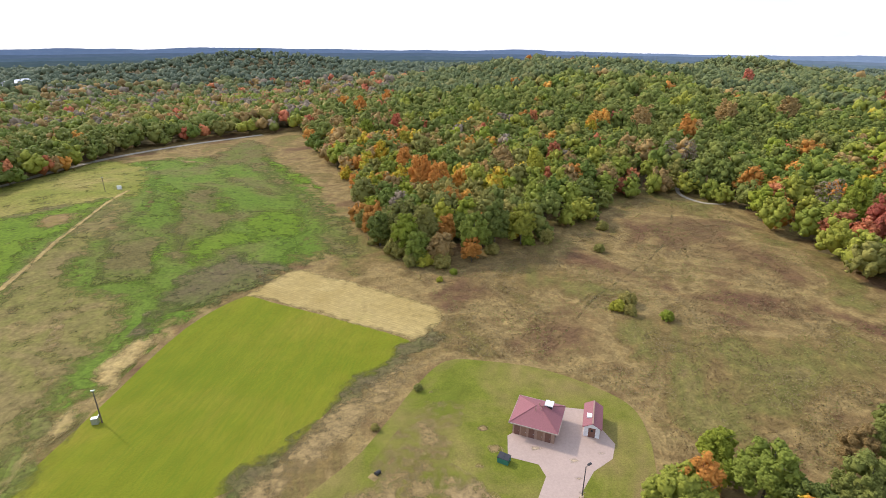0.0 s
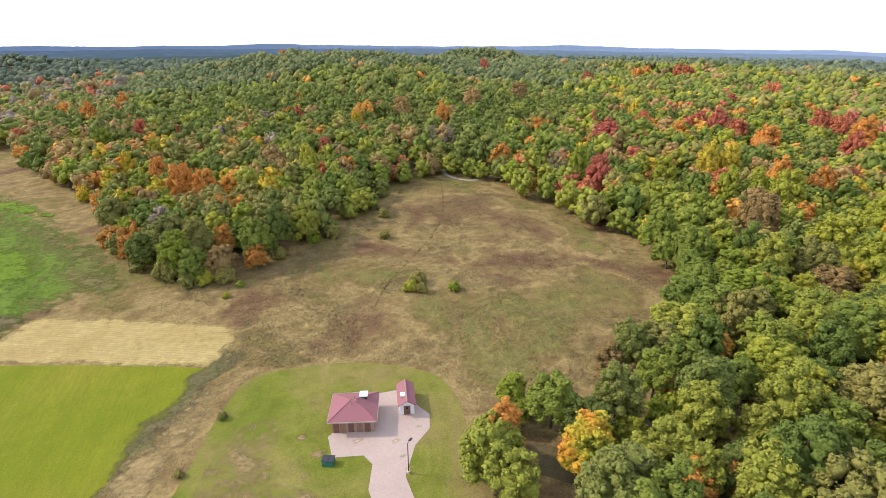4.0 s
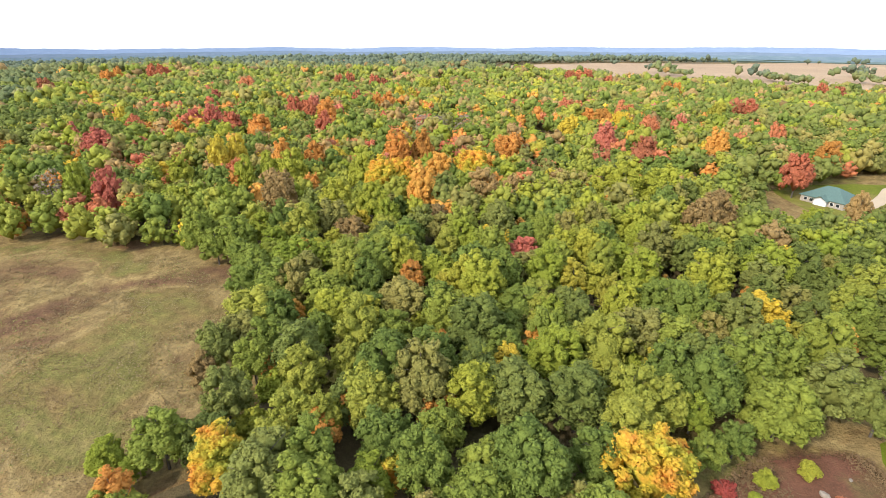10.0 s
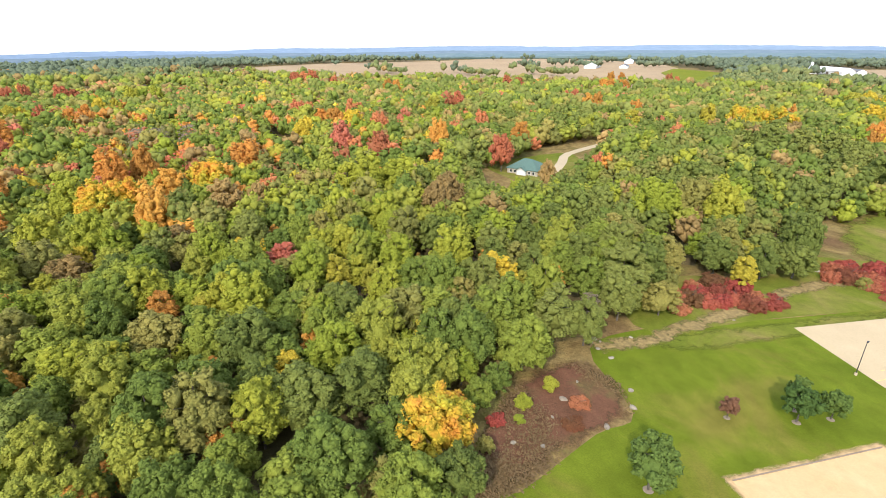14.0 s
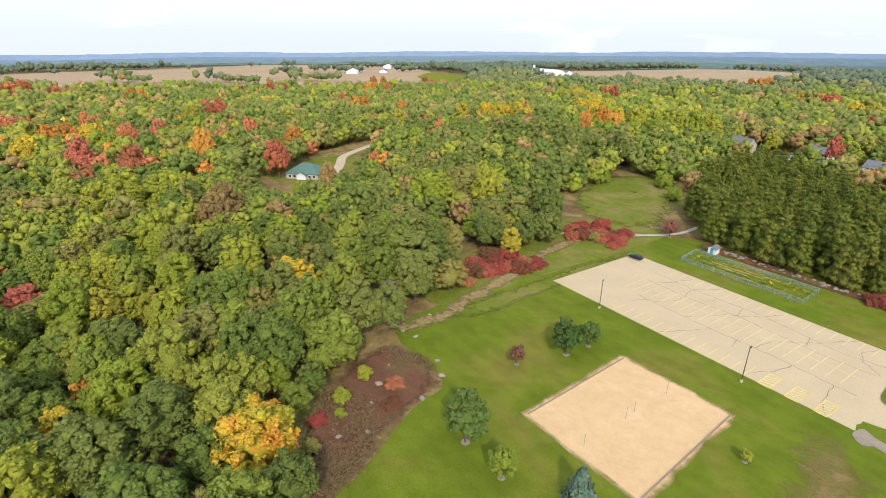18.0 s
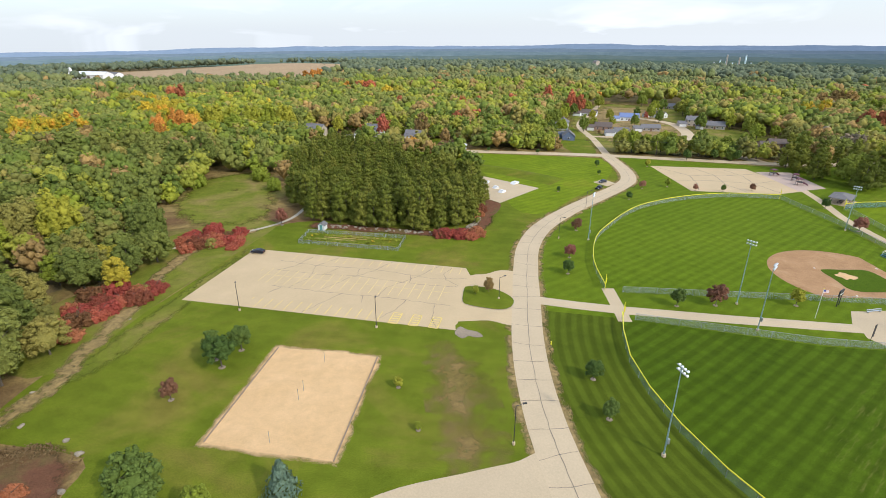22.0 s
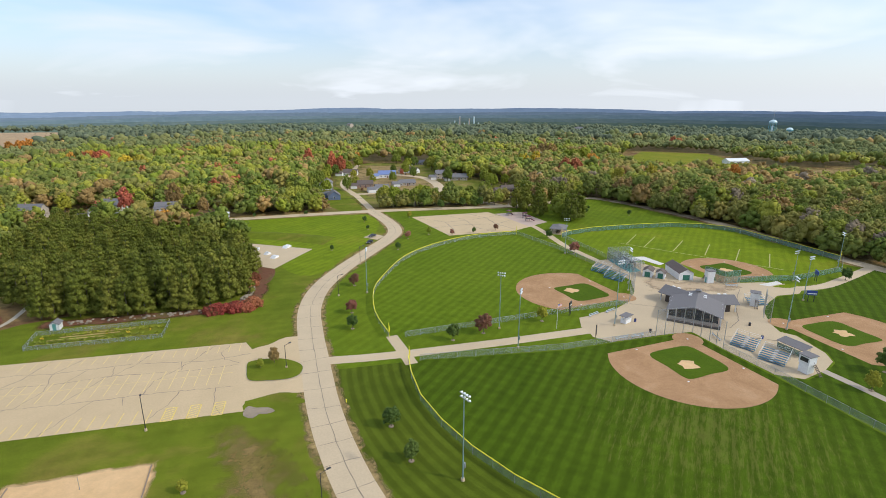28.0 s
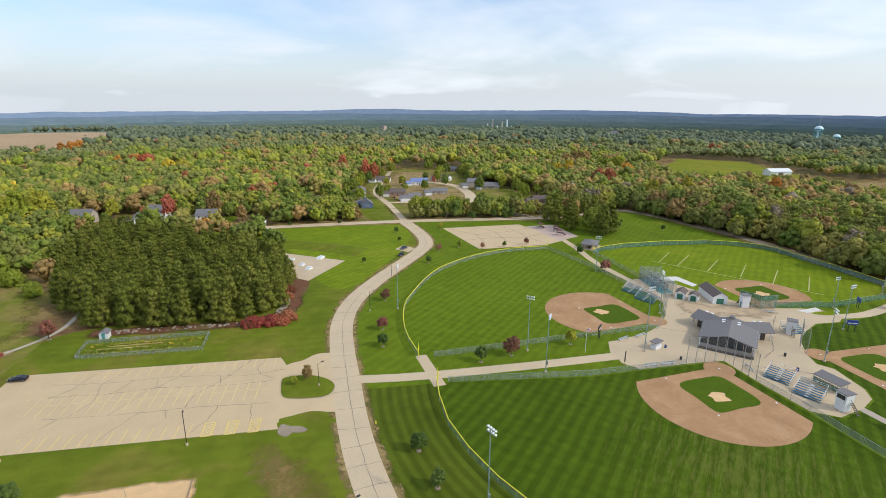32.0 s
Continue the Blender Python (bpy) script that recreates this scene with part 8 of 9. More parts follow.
# ---- the red-roofed building to the south ----
def restroom():
    turn = math.degrees(math.atan2(0.568, -0.823))
    ob = thing("park_building", pose(-37.25, -65.35, 0.06, 0, 0, turn), "small tan brick building with a dull red hipped roof", "building")
    part("wall", boxes((-3.7, 3.7, -3.4, 3.4, 0, 2.75)), M["brick_tan"], ob)
    part("roof", hip(bmesh.new(), -3.7, 3.7, -3.4, 3.4, 2.85, 1.75, 0.8, 0.62, 0.2), M["roof_red"], ob)
    for sx, sy in ((-1, -1), (1, -1), (1, 1), (-1, 1)):
        ex, ey = sx * 4.32, sy * 4.02
        part("hip_cap", rods(((sx * 0.4, 0, 4.62), (ex, ey, 2.88), 0.07, 0.07, 5)), M["roof_red"], ob)
    part("eave_trim", boxes((-4.36, 4.36, -4.08, -4.02, 2.66, 2.88), (-4.36, 4.36, 4.02, 4.08, 2.66, 2.88), (-4.38, -4.32, -4.02, 4.02, 2.66, 2.88), (4.32, 4.38, -4.02, 4.02, 2.66, 2.88)), M["siding_tan"], ob)
    for k, x in enumerate((-2.9, -1.7, -0.3, 1.2, 2.6)):
        d = part("door", boxes((x - 0.5, x + 0.5, -3.46, -3.39, 0.02, 2.15)), M["door_brown"] if k not in (1, 3) else M["wood_door"], ob)
        part("handle", boxes((x + 0.34, x + 0.4, -3.53, -3.46, 0.95, 1.1)), M["steel"], d)
    part("roof_vent", boxes((1.0, 2.3, 0.9, 2.3, 3.5, 4.35)), M["black_metal"], ob)
    part("vent_cover", boxes((0.9, 2.4, 0.8, 2.4, 4.35, 4.5)), M["white_paint"], ob, "white metal vent cover")
    for x, y in ((-0.3, -0.9), (0.5, -0.6), (0.1, 0.5), (0.9, 0.2)):
        part("pipe", rods(((x, y, 3.9), (x, y, 4.95), 0.09)), M["brick_tan"], ob)
    part("step_slab", boxes((-4.4, 4.4, -4.9, -3.4, -0.04, 0.03)), M["kerb"], ob)


M["wood_door"] = plain("pale_brown_door", (0.25, 0.14, 0.09), 0.6)
restroom()


def vault():
    turn = math.degrees(math.atan2(0.53, -0.85)) - 3
    ob = thing("utility_shed", pose(-47, -63.1, 0.06, 0, 0, math.degrees(math.atan2(0.86, 0.5)) + 90), "narrow white utility shed with a red gable", "shed")
    part("wall", gable_walls(bmesh.new(), -1.35, 1.35, -3.0, 3.0, 2.5, 0.8), M["siding_white"], ob)
    part("roof", gable(bmesh.new(), -1.35, 1.35, -3.0, 3.0, 2.55, 0.8, 0.35, 0.12), M["roof_red"], ob)
    part("ridge_cap", boxes((-0.12, 0.12, -3.3, 3.3, 3.32, 3.4)), M["brick_tan"], ob)
    for s in (-1, 1):
        d = part("door", boxes((-0.6, 0.6, s * 3.0 - 0.05, s * 3.0 + 0.05, 0.02, 2.1)), M["door_brown"], ob)
        part("window", boxes((-0.2, 0.2, s * 3.07 - 0.02, s * 3.07 + 0.02, 1.4, 1.8)), M["dark_glass"], d)
    part("skylight", boxes((-1.1, -0.2, -1.5, -0.4, 2.95, 3.25)), M["white_paint"], ob, "white roof hatch")


vault()
ob = thing("dumpster", pose(-28.6, -58.6, 0.02, 0, 0, 140), "dark green steel dumpster on the lawn", "dumpster")
part("bin", boxes((-0.95, 0.95, -0.7, 0.7, 0.12, 1.15)), M["door_green"], ob)
part("lid", boxes((-1.0, 0, -0.75, 0.75, 1.15, 1.25), (0.02, 1.0, -0.75, 0.75, 1.15, 1.22)), M["black_metal"], ob)
for s in (-1, 1):
    part("fork_pocket", boxes((s * 0.97 - 0.06, s * 0.97 + 0.06, -0.5, 0.5, 0.6, 0.75)), M["door_green"], ob)
for sx in (-0.8, 0.8):
    part("skid", boxes((sx - 0.1, sx + 0.1, -0.65, 0.65, 0, 0.12)), M["black_metal"], ob)


def wooden_pole(x, y, tall, label, box=False, arm=0.0, turn=0.0, girth=0.13):
    ob = thing("utility_pole", pose(x, y, height(x, y), 0, 0, turn), label, "pole", "wooden poles")
    part("pole", rods(((0, 0, -0.2), (0.0, 0, tall), girth, girth * 0.75, 8)), M["wood_pole"], ob)
    if box:
        part("control_box", boxes((0.5, 1.6, -0.4, 0.4, 0, 1.3)), M["steel"], ob)
        part("meter", boxes((0.14, 0.34, -0.15, 0.15, 1.2, 1.8)), M["steel"], ob)
    if arm:
        part("crossarm", boxes((-arm, arm, -0.06, 0.06, tall - 0.7, tall - 0.55)), M["wood_pole"], ob)
        for s in (-0.9, 0, 0.9):
            part("insulator", rods(((s * arm, 0, tall - 0.55), (s * arm, 0, tall - 0.35), 0.05)), M["stone"], ob)
    else:
        part("top_light", boxes((-0.35, 0.35, -0.12, 0.12, tall - 0.15, tall + 0.05)), M["steel"], ob)


wooden_pole(40.4, -83.9, 7.2, "weathered wooden pole with a grey meter box", True)
wooden_pole(89, -236, 6.5, "wooden lamp pole on the mound")
ob = thing("notice_box", pose(84, -238, height(84, -238)), "white box sign on the mound", "sign box")
part("panel", boxes((-0.9, 0.9, -0.2, 0.2, 0.4, 2.0)), M["white_paint"], ob)
part("leg", boxes((-0.7, -0.6, -0.05, 0.05, 0, 0.4), (0.6, 0.7, -0.05, 0.05, 0, 0.4)), M["wood_pole"], ob)
POLES = [(-60, 346), (-12, 333), (37.8, 327), (99.9, 304), (154.4, 285), (205, 268), (262, 262)]
for x, y in POLES:
    wooden_pole(x, y, 9.0, "wooden utility pole along the street", arm=1.1, turn=70, girth=0.15)
for (x0, y0), (x1, y1) in zip(POLES, POLES[1:]):
    ob = thing("power_line", pose(x0, y0, 0), "thin sagging power line between street poles", "cable")
    for s in (-0.9, 0.9):
        bm = bmesh.new()
        pts = [((x1 - x0) * k / 8 + s * 0.35, (y1 - y0) * k / 8 + s * 0.9, 8.6 - 1.2 * (1 - (2 * k / 8 - 1) ** 2)) for k in range(9)]
        rings = [[bm.verts.new((x + 0.025 * i, y - 0.01 * i, z + 0.025 * j)) for i, j in ((1, 0), (0, 1), (-1, 0), (0, -1))] for x, y, z in pts]
        for a, b in zip(rings, rings[1:]):
            for k in range(4):
                bm.faces.new([a[k], a[(k + 1) % 4], b[(k + 1) % 4], b[k]])
        part("wire", bm, M["black_metal"], ob)

# ---- houses ----
def house(x, y, turn, w, d, tall, rise, wall, roof, label, garage=True, storeys=1, z=None):
    z0 = height(x, y) if z is None else z
    ob = thing("house", pose(x, y, z0, 0, 0, turn), label, "house")
    part("wall", gable_walls(bmesh.new(), -d / 2, d / 2, -w / 2, w / 2, tall, rise), M[wall], ob)
    part("roof", gable(bmesh.new(), -d / 2, d / 2, -w / 2, w / 2, tall, rise, 0.45, 0.18), M[roof], ob)
    for f in range(storeys):
        for s in (-1, 1):
            n = max(2, int(w / 3.2))
            for k in range(n):
                yk = -w / 2 + w * (k + 0.5) / n
                zk = 0.9 + 2.7 * f
                fr = part("window", boxes((s * d / 2 - 0.04, s * d / 2 + 0.06, yk - 0.62, yk + 0.62, zk - 0.06, zk + 1.26)), M["white_paint"], ob)
                part("pane", boxes((s * (d / 2 + 0.07) - 0.015, s * (d / 2 + 0.07) + 0.015, yk - 0.5, yk + 0.5, zk + 0.06, zk + 1.14)), M["dark_glass"], fr)
        for s in (-1, 1):
            fr = part("window", boxes((-0.6, 0.6, s * w / 2 - 0.05, s * w / 2 + 0.05, 1.0 + 2.7 * f, 2.2 + 2.7 * f)), M["white_paint"], ob)
            part("pane", boxes((-0.5, 0.5, s * (w / 2 + 0.06) - 0.015, s * (w / 2 + 0.06) + 0.015, 1.1 + 2.7 * f, 2.1 + 2.7 * f)), M["dark_glass"], fr)
    part("door", boxes((-d / 2 - 0.08, -d / 2 + 0.02, -0.5, 0.5, 0, 2.1)), M["door_brown"], ob)
    part("chimney", boxes((-0.4, 0.4, w * 0.2, w * 0.2 + 0.7, tall + rise - 0.6, tall + rise + 0.7)), M["brick_tan"], ob)
    if garage:
        part("garage_wall", gable_walls(bmesh.new(), -d / 2 - 4, d / 2 - 2.5, w / 2 + 0.02, w / 2 + 6.2, 2.6, 1.4), M[wall], ob)
        part("garage_roof", gable(bmesh.new(), -d / 2 - 4, d / 2 - 2.5, w / 2 + 0.4, w / 2 + 6.2, 2.6, 1.4, 0.35, 0.15), M[roof], ob)
        part("garage_door", boxes((-d / 2 - 4.06, -d / 2 - 3.98, w / 2 + 0.8, w / 2 + 5.6, 0, 2.2)), M["white_paint"], ob)
    return ob


def green_house():
    ob = thing("house", pose(-205.5, 157, 0, 0, 0, 30), "single-storey tan house with a green-grey hipped roof", "house")
    part("wall", boxes((-8, 8, -6.5, 6.5, 0, 2.9)), M["siding_tan"], ob)
    part("roof", hip(bmesh.new(), -8, 8, -6.5, 6.5, 2.9, 4.0, 4.0, 0.6, 0.2), M["roof_green"], ob)
    part("porch_roof", gable(bmesh.new(), -2.6, 2.6, -8.4, -4.0, 2.7, 1.6, 0.3, 0.15), M["roof_green"], ob)
    part("porch_wall", gable_walls(bmesh.new(), -2.3, 2.3, -7.8, -6.4, 2.7, 1.5), M["siding_white"], ob)
    for k, x in enumerate((-6, -3.8, 3.8, 6)):
        fr = part("window", boxes((x - 0.7, x + 0.7, -6.58, -6.48, 0.8, 2.2)), M["white_paint"], ob)
        part("pane", boxes((x - 0.58, x + 0.58, -6.62, -6.585, 0.92, 2.08)), M["dark_glass"], fr)
    part("garage_door", boxes((7.96, 8.06, -5, 0.5, 0, 2.3)), M["white_paint"], ob)


green_house()
drape("drive_west", ribbon_outline(smooth_ring([(-196, 160), (-202, 172), (-214, 186), (-228, 202), (-240, 240)], 3, closed=False), 5), M["concrete"], 0.06, 10, label="pale concrete house drive", category="drive")
drape("yard_west", smooth_ring([(-192, 145), (-190, 165), (-210, 195), (-232, 200), (-228, 150), (-210, 142)], 3), M["lawn_dry"], 0.03, 15, label="grass yard in the wood", category="yard")
drape("drive_wood", [(-292, 58), (-300, 70), (-318, 72), (-340, 66), (-338, 56), (-312, 56)], M["gravel"], 0.06, 15, label="pale gravel yard among the trees", category="yard")
house(-319, 196, 20, 11, 8, 3, 2.5, "siding_tan", "roof_brown", "brown-roofed house among the trees", False)
house(-373, 36, 70, 12, 8, 3, 2.5, "siding_tan", "roof_grey", "low grey-roofed house among the trees", False)
# village
drape("yard_village", [(145, 322), (203, 326), (236, 384), (236, 424), (258, 516), (222, 536), (160, 440), (150, 396), (142, 346)], M["hill_tan_soft"], 0.035, 10, label="dry yards and bare lots of the village", category="yard", feather=12)
drape("yard_village", [(124, 296), (200, 276), (262, 268), (270, 330), (262, 420), (300, 520), (240, 560), (180, 540), (150, 440), (130, 380)], M["lawn_dry_soft"], 0.028, 10, label="rough grass between the houses", category="yard", feather=10)
drape("yard_green", smooth_ring([(110, 300), (124, 298), (134, 350), (140, 390), (128, 396), (112, 350)], 3), M["lawn"], 0.04, 20, label="green house lawn", category="yard")
drape("road_side", ribbon_outline([(137, 353), (162, 345.5), (201, 330)], 5.5), M["concrete"], 0.068, 20, label="pale side street", category="road")
drape("road_court", ribbon_outline(smooth_ring([(206, 262), (200, 300), (201, 330), (216, 362), (226, 406), (214, 440)], 4, closed=False), 8.5), M["concrete"], 0.072, 20, label="pale curving village street", category="road")
HOUSES = [(131, 386, -20, 10, 8, 5.4, 2.6, "siding_white", "roof_grey", "two-storey white house with a grey roof", 2), (121, 343, -15, 10, 8, 3.2, 3.0, "siding_blue", "roof_grey", "blue house with a grey gable", 1), (178, 458, 60, 13, 9, 3, 2.6, "siding_white", "roof_brown", "white house with a dark brown roof", 1),
          (160, 380, 70, 12, 8, 3, 2.6, "brick_tan", "roof_brown", "tan brick house with a brown roof", 1), (164, 357, 75, 10, 8, 3, 2.2, "siding_white", "roof_grey", "white ranch house with a garage", 1), (200, 425, 70, 15, 10, 3.4, 2.8, "siding_white", "roof_blue", "white house with a blue metal roof", 1),
          (193, 372, 75, 13, 8, 2.8, 2.0, "siding_tan", "roof_grey", "low tan house beside the street", 1), (236, 443, 30, 11, 8, 3, 2.6, "siding_white", "roof_brown", "white house with a wide gable", 1), (279, 512, 70, 14, 9, 3, 2.4, "siding_tan", "roof_grey", "grey-roofed house on the rise", 1),
          (238, 392, 70, 11, 9, 5, 2.6, "siding_tan", "roof_grey", "two-storey grey house among trees", 2), (246, 376, 60, 14, 9, 3, 2.6, "siding_tan", "roof_grey", "long grey-roofed house among trees", 1), (246, 305, 72, 13, 8, 3, 2.2, "brick_tan", "roof_brown", "low brown house behind the street trees", 1),
          ]
HOUSES_NORTH = [(-51, 371, 65, 13, 9, 5.2, 3.4, "siding_tan", "roof_grey", "grey gabled house among the trees", 2), (-25, 346, 60, 6, 6, 3.0, 2.0, "siding_white", "roof_grey", "small white garage among the trees", 1), (-10, 368, 65, 11, 9, 5.4, 3.0, "siding_white", "roof_grey", "two-storey white house behind the grove", 2),
          (17, 340, 70, 12, 9, 5.4, 3.0, "siding_white", "roof_grey", "two-storey white house with a porch", 2), (46, 317, 70, 3, 2.6, 2.4, 0.9, "siding_white", "siding_white", "tiny white shed beside the street", 1),
          (68, 443, 70, 10, 8, 5, 2.6, "siding_white", "roof_grey", "white house deep among the trees", 2), (96, 372, 60, 10, 8, 3, 2.4, "siding_tan", "roof_brown", "low tan house among the trees", 1), (164, 697, 60, 12, 9, 5, 3, "siding_white", "roof_grey", "far white house in the woods", 2)]
M["roof_blue"] = plain("blue_metal_roof", (0.16, 0.22, 0.42), 0.45)
for x, y, t, w, d, tall, rise, wall, roof, label, st in HOUSES + HOUSES_NORTH:
    house(x, y, t, w, d, tall, rise, wall, roof, label, w > 9.5, st)
drape("drive_white", [(20, 352), (26, 350), (24, 332), (15, 330)], M["concrete"], 0.05, label="pale house drive", category="drive")
drape("yard_white", [(-30, 375), (36, 352), (30, 330), (-30, 350)], M["lawn"], 0.035, 15, label="green house lawn", category="yard")
fence([(211.5, 262), (225, 258.5), (240, 257.6)], 1.5, 5, "low wire fence along the street")


# ---- far landmarks ----
def barn(x, y, turn, w, d, tall, wall, roof, label, silos=0):
    z = height(x, y) + 1.0
    ob = thing("barn", pose(x, y, z, 0, 0, turn), label, "barn", "far farm buildings")
    part("wall", gable_walls(bmesh.new(), -d / 2, d / 2, -w / 2, w / 2, tall, d * 0.22), M[wall], ob)
    part("roof", gable(bmesh.new(), -d / 2, d / 2, -w / 2, w / 2, tall, d * 0.22, 0.6, 0.3), M[roof], ob)
    part("door", boxes((-d / 2 - 0.1, -d / 2, -3, 3, 0, tall * 0.7)), M["roof_brown"], ob)
    for k in range(silos):
        part("silo", rods(((-d / 2 - 6 - 9 * k, w / 2, 0), (-d / 2 - 6 - 9 * k, w / 2, 20), 3.4, 3.4, 16), ((-d / 2 - 6 - 9 * k, w / 2, 20), (-d / 2 - 6 - 9 * k, w / 2, 22.5), 3.4, 0.5, 16)), M["siding_white"], ob)


barn(-585, 1148, 70, 70, 26, 9, "siding_white", "siding_white", "long white dairy barn with silos", 2)
barn(-560, 1175, 60, 34, 18, 8, "siding_white", "roof_grey", "white barn with a grey roof")
barn(-980, 905, 40, 90, 26, 7, "siding_white", "siding_white", "long white farm shed by the crop field")
barn(-935, 960, 40, 40, 18, 6, "siding_white", "roof_grey", "white farm shed by the crop field")
barn(-1230, 1280, 40, 60, 24, 8, "siding_white", "siding_white", "pale far farm shed")
barn(1250, 1222, 10, 44, 26, 9, "siding_white", "roof_grey", "white far warehouse with a grey roof")
barn(575, -1222, 0, 90, 30, 8, "siding_white", "siding_white", "long white far shed in the trees")
barn(606, 342, 70, 26, 12, 5, "siding_white", "siding_white", "white shed on the far green field")
barn(621, 1604, 20, 16, 14, 22, "siding_tan", "roof_grey", "tall tan far elevator")
for k in range(9):
    x, y = 975 + 10 * k + 6 * (k % 3), 1572 - 5 * k
    ob = thing("far_stack", pose(x, y, height(x, y)), "slim grey stack of the far plant", "stack", "stacks of the far plant")
    part("shaft", rods(((0, 0, 0), (0, 0, 22 + 7 * (k % 4)), 2.6, 2.0, 10)), M["tower_white"] if k % 3 else M["siding_tan"], ob)
    part("cap", rods(((0, 0, 22 + 7 * (k % 4)), (0, 0, 24 + 7 * (k % 4)), 2.4, 2.4, 10)), M["steel"], ob)


def water_tower(x, y, tall, r, label, stem):
    z = height(x, y)
    ob = thing("water_tower", pose(x, y, z), label, "water tower")
    bm = bmesh.new()
    bmesh.ops.create_uvsphere(bm, u_segments=24, v_segments=14, radius=r)
    for v in bm.verts:
        v.co.z = v.co.z * 0.72 + tall
    bowl = part("tank", bm, M["tower_white"], ob)
    part("tank_band", rods(((0, 0, tall - r * 0.25), (0, 0, tall - r * 0.02), r * 0.99, r * 1.02, 24)), M["tower_teal"], bowl)
    part("stem", rods(((0, 0, 0), (0, 0, tall), stem, stem * 0.8, 16)), M["tower_white"], ob)
    if stem < 3:
        for k in range(6):
            q = k * math.pi / 3
            part("leg", rods(((r * 1.1 * math.cos(q), r * 1.1 * math.sin(q), 0), (r * 0.8 * math.cos(q), r * 0.8 * math.sin(q), tall), 0.5)), M["tower_teal"], ob)
    part("mast", rods(((0, 0, tall + r * 0.7), (0, 0, tall + r * 0.7 + 22 * (stem < 3)), 0.4)), M["steel"], ob)


water_tower(1310, 672, 40, 8.5, "pale blue water tower with a teal band on legs", 2.2)
water_tower(1345, 650, 23, 7.5, "squat white water tower on a wide stem", 4.5)

# ---- planted trees, grove, shrubs ----
rnd = random.Random(21)


def mulch_ring(x, y, r=0.75):
    ob = new("mulch_ring", MULCH)
    ob.matrix_world = pose(x, y, 0.03) @ Matrix.Diagonal((r, r, 1, 1))
    tagged(ob, "pale mulch ring round a young lawn tree", "mulch", "mulch rings")


bm = bmesh.new()
rod(bm, (0, 0, 0), (0, 0, 0.1), 1.0, 0.85, 12)
MULCH = bpy.data.meshes.new("mulch_ring")
bm.to_mesh(MULCH), bm.free()
MULCH.materials.append(M["mulch"])
for kind, x, y, s in (("young", -35.6, 93.2, 1.6), ("young", -37.8, 96.2, 1.5), ("young", -33.2, 99.5, 1.3), ("young_red", -42.2, 83.2, 1.0), ("young", -37.2, 57.8, 2.0), ("young_y", -28.2, 55.0, 1.25), ("young", 40.9, 81.8, 0.95), ("young", 39.5, 69.9, 0.95),
                      ("young_red", 56.3, 143.6, 0.95), ("young", 52.0, 132, 0.95), ("young_red", 66.7, 167.6, 0.95), ("young", 73.8, 109.9, 1.15), ("young_red", 84, 109.3, 1.25), ("young_y", 104.8, 107.2, 1.1), ("young_red", 167.4, 157, 1.15), ("young_rust", 26.6, 122.2, 0.95), ("young_y", 22.8, 121.3, 0.62)):
    tree(kind, x, y, s, group="young lawn trees")
    mulch_ring(x, y, 0.35 + 0.25 * s)
for kind, x, y, s in (
                      ("young_red", -39.8, 183.4, 1.45), ("young_y", 1.3, 82.9, 0.5), ("young_y", 4.6, 70.4, 0.4), ("young", 111, 264, 0.7), ("young", 105.6, 246.6, 0.5), ("young_red", 115.4, 219, 0.8), ("young_y", 128.4, 220.7, 0.9), ("young_red", 137.9, 213.4, 0.7), ("young", 149.7, 211, 0.7), ("young_red", 163.4, 210.5, 0.7),
                      ("young", 102.2, 203.2, 0.7), ("young", 75.5, 217.6, 0.5), ("young_y", 137.8, 260.6, 0.9), ("young", 231, 77, 1.0), ("young", 158.3, 38.2, 1.5), ("young_y", 144.8, 36.2, 1.1), ("young", 176, 183, 0.9), ("young", 88, 299, 0.6), ("young", 60, 308, 0.6), ("young", 238, 218, 0.7), ("young", 255, 200, 0.7), ("young", 248, 226, 0.5)):
    tree(kind, x, y, s, group="young lawn trees")
    mulch_ring(x, y, 0.35 + 0.25 * s)
tree("spruce", -16.6, 58.2, 1.15)
# pine grove
GROVE = smooth_ring([(-31, 190), (-20, 183), (0, 176), (18, 171), (30, 176), (36, 190), (40, 206), (40, 222), (36, 250), (15, 280), (-12, 312), (-34, 338), (-48, 300), (-50, 262), (-42, 220)], 3)
n = 0
for i in range(-11, 10):
    for j in range(0, 35):
        x, y = i * 5.1 + rnd.uniform(-1.6, 1.6) + (j % 2) * 2.5, 168 + j * 5.1 + rnd.uniform(-1.6, 1.6)
        if inside((x, y), GROVE):
            tree("pine", x, y, rnd.uniform(0.62, 0.95) * (0.78 if y > 225 and x < 24 else 0.9 if y > 205 else 1), group="pine grove")
            n += 1
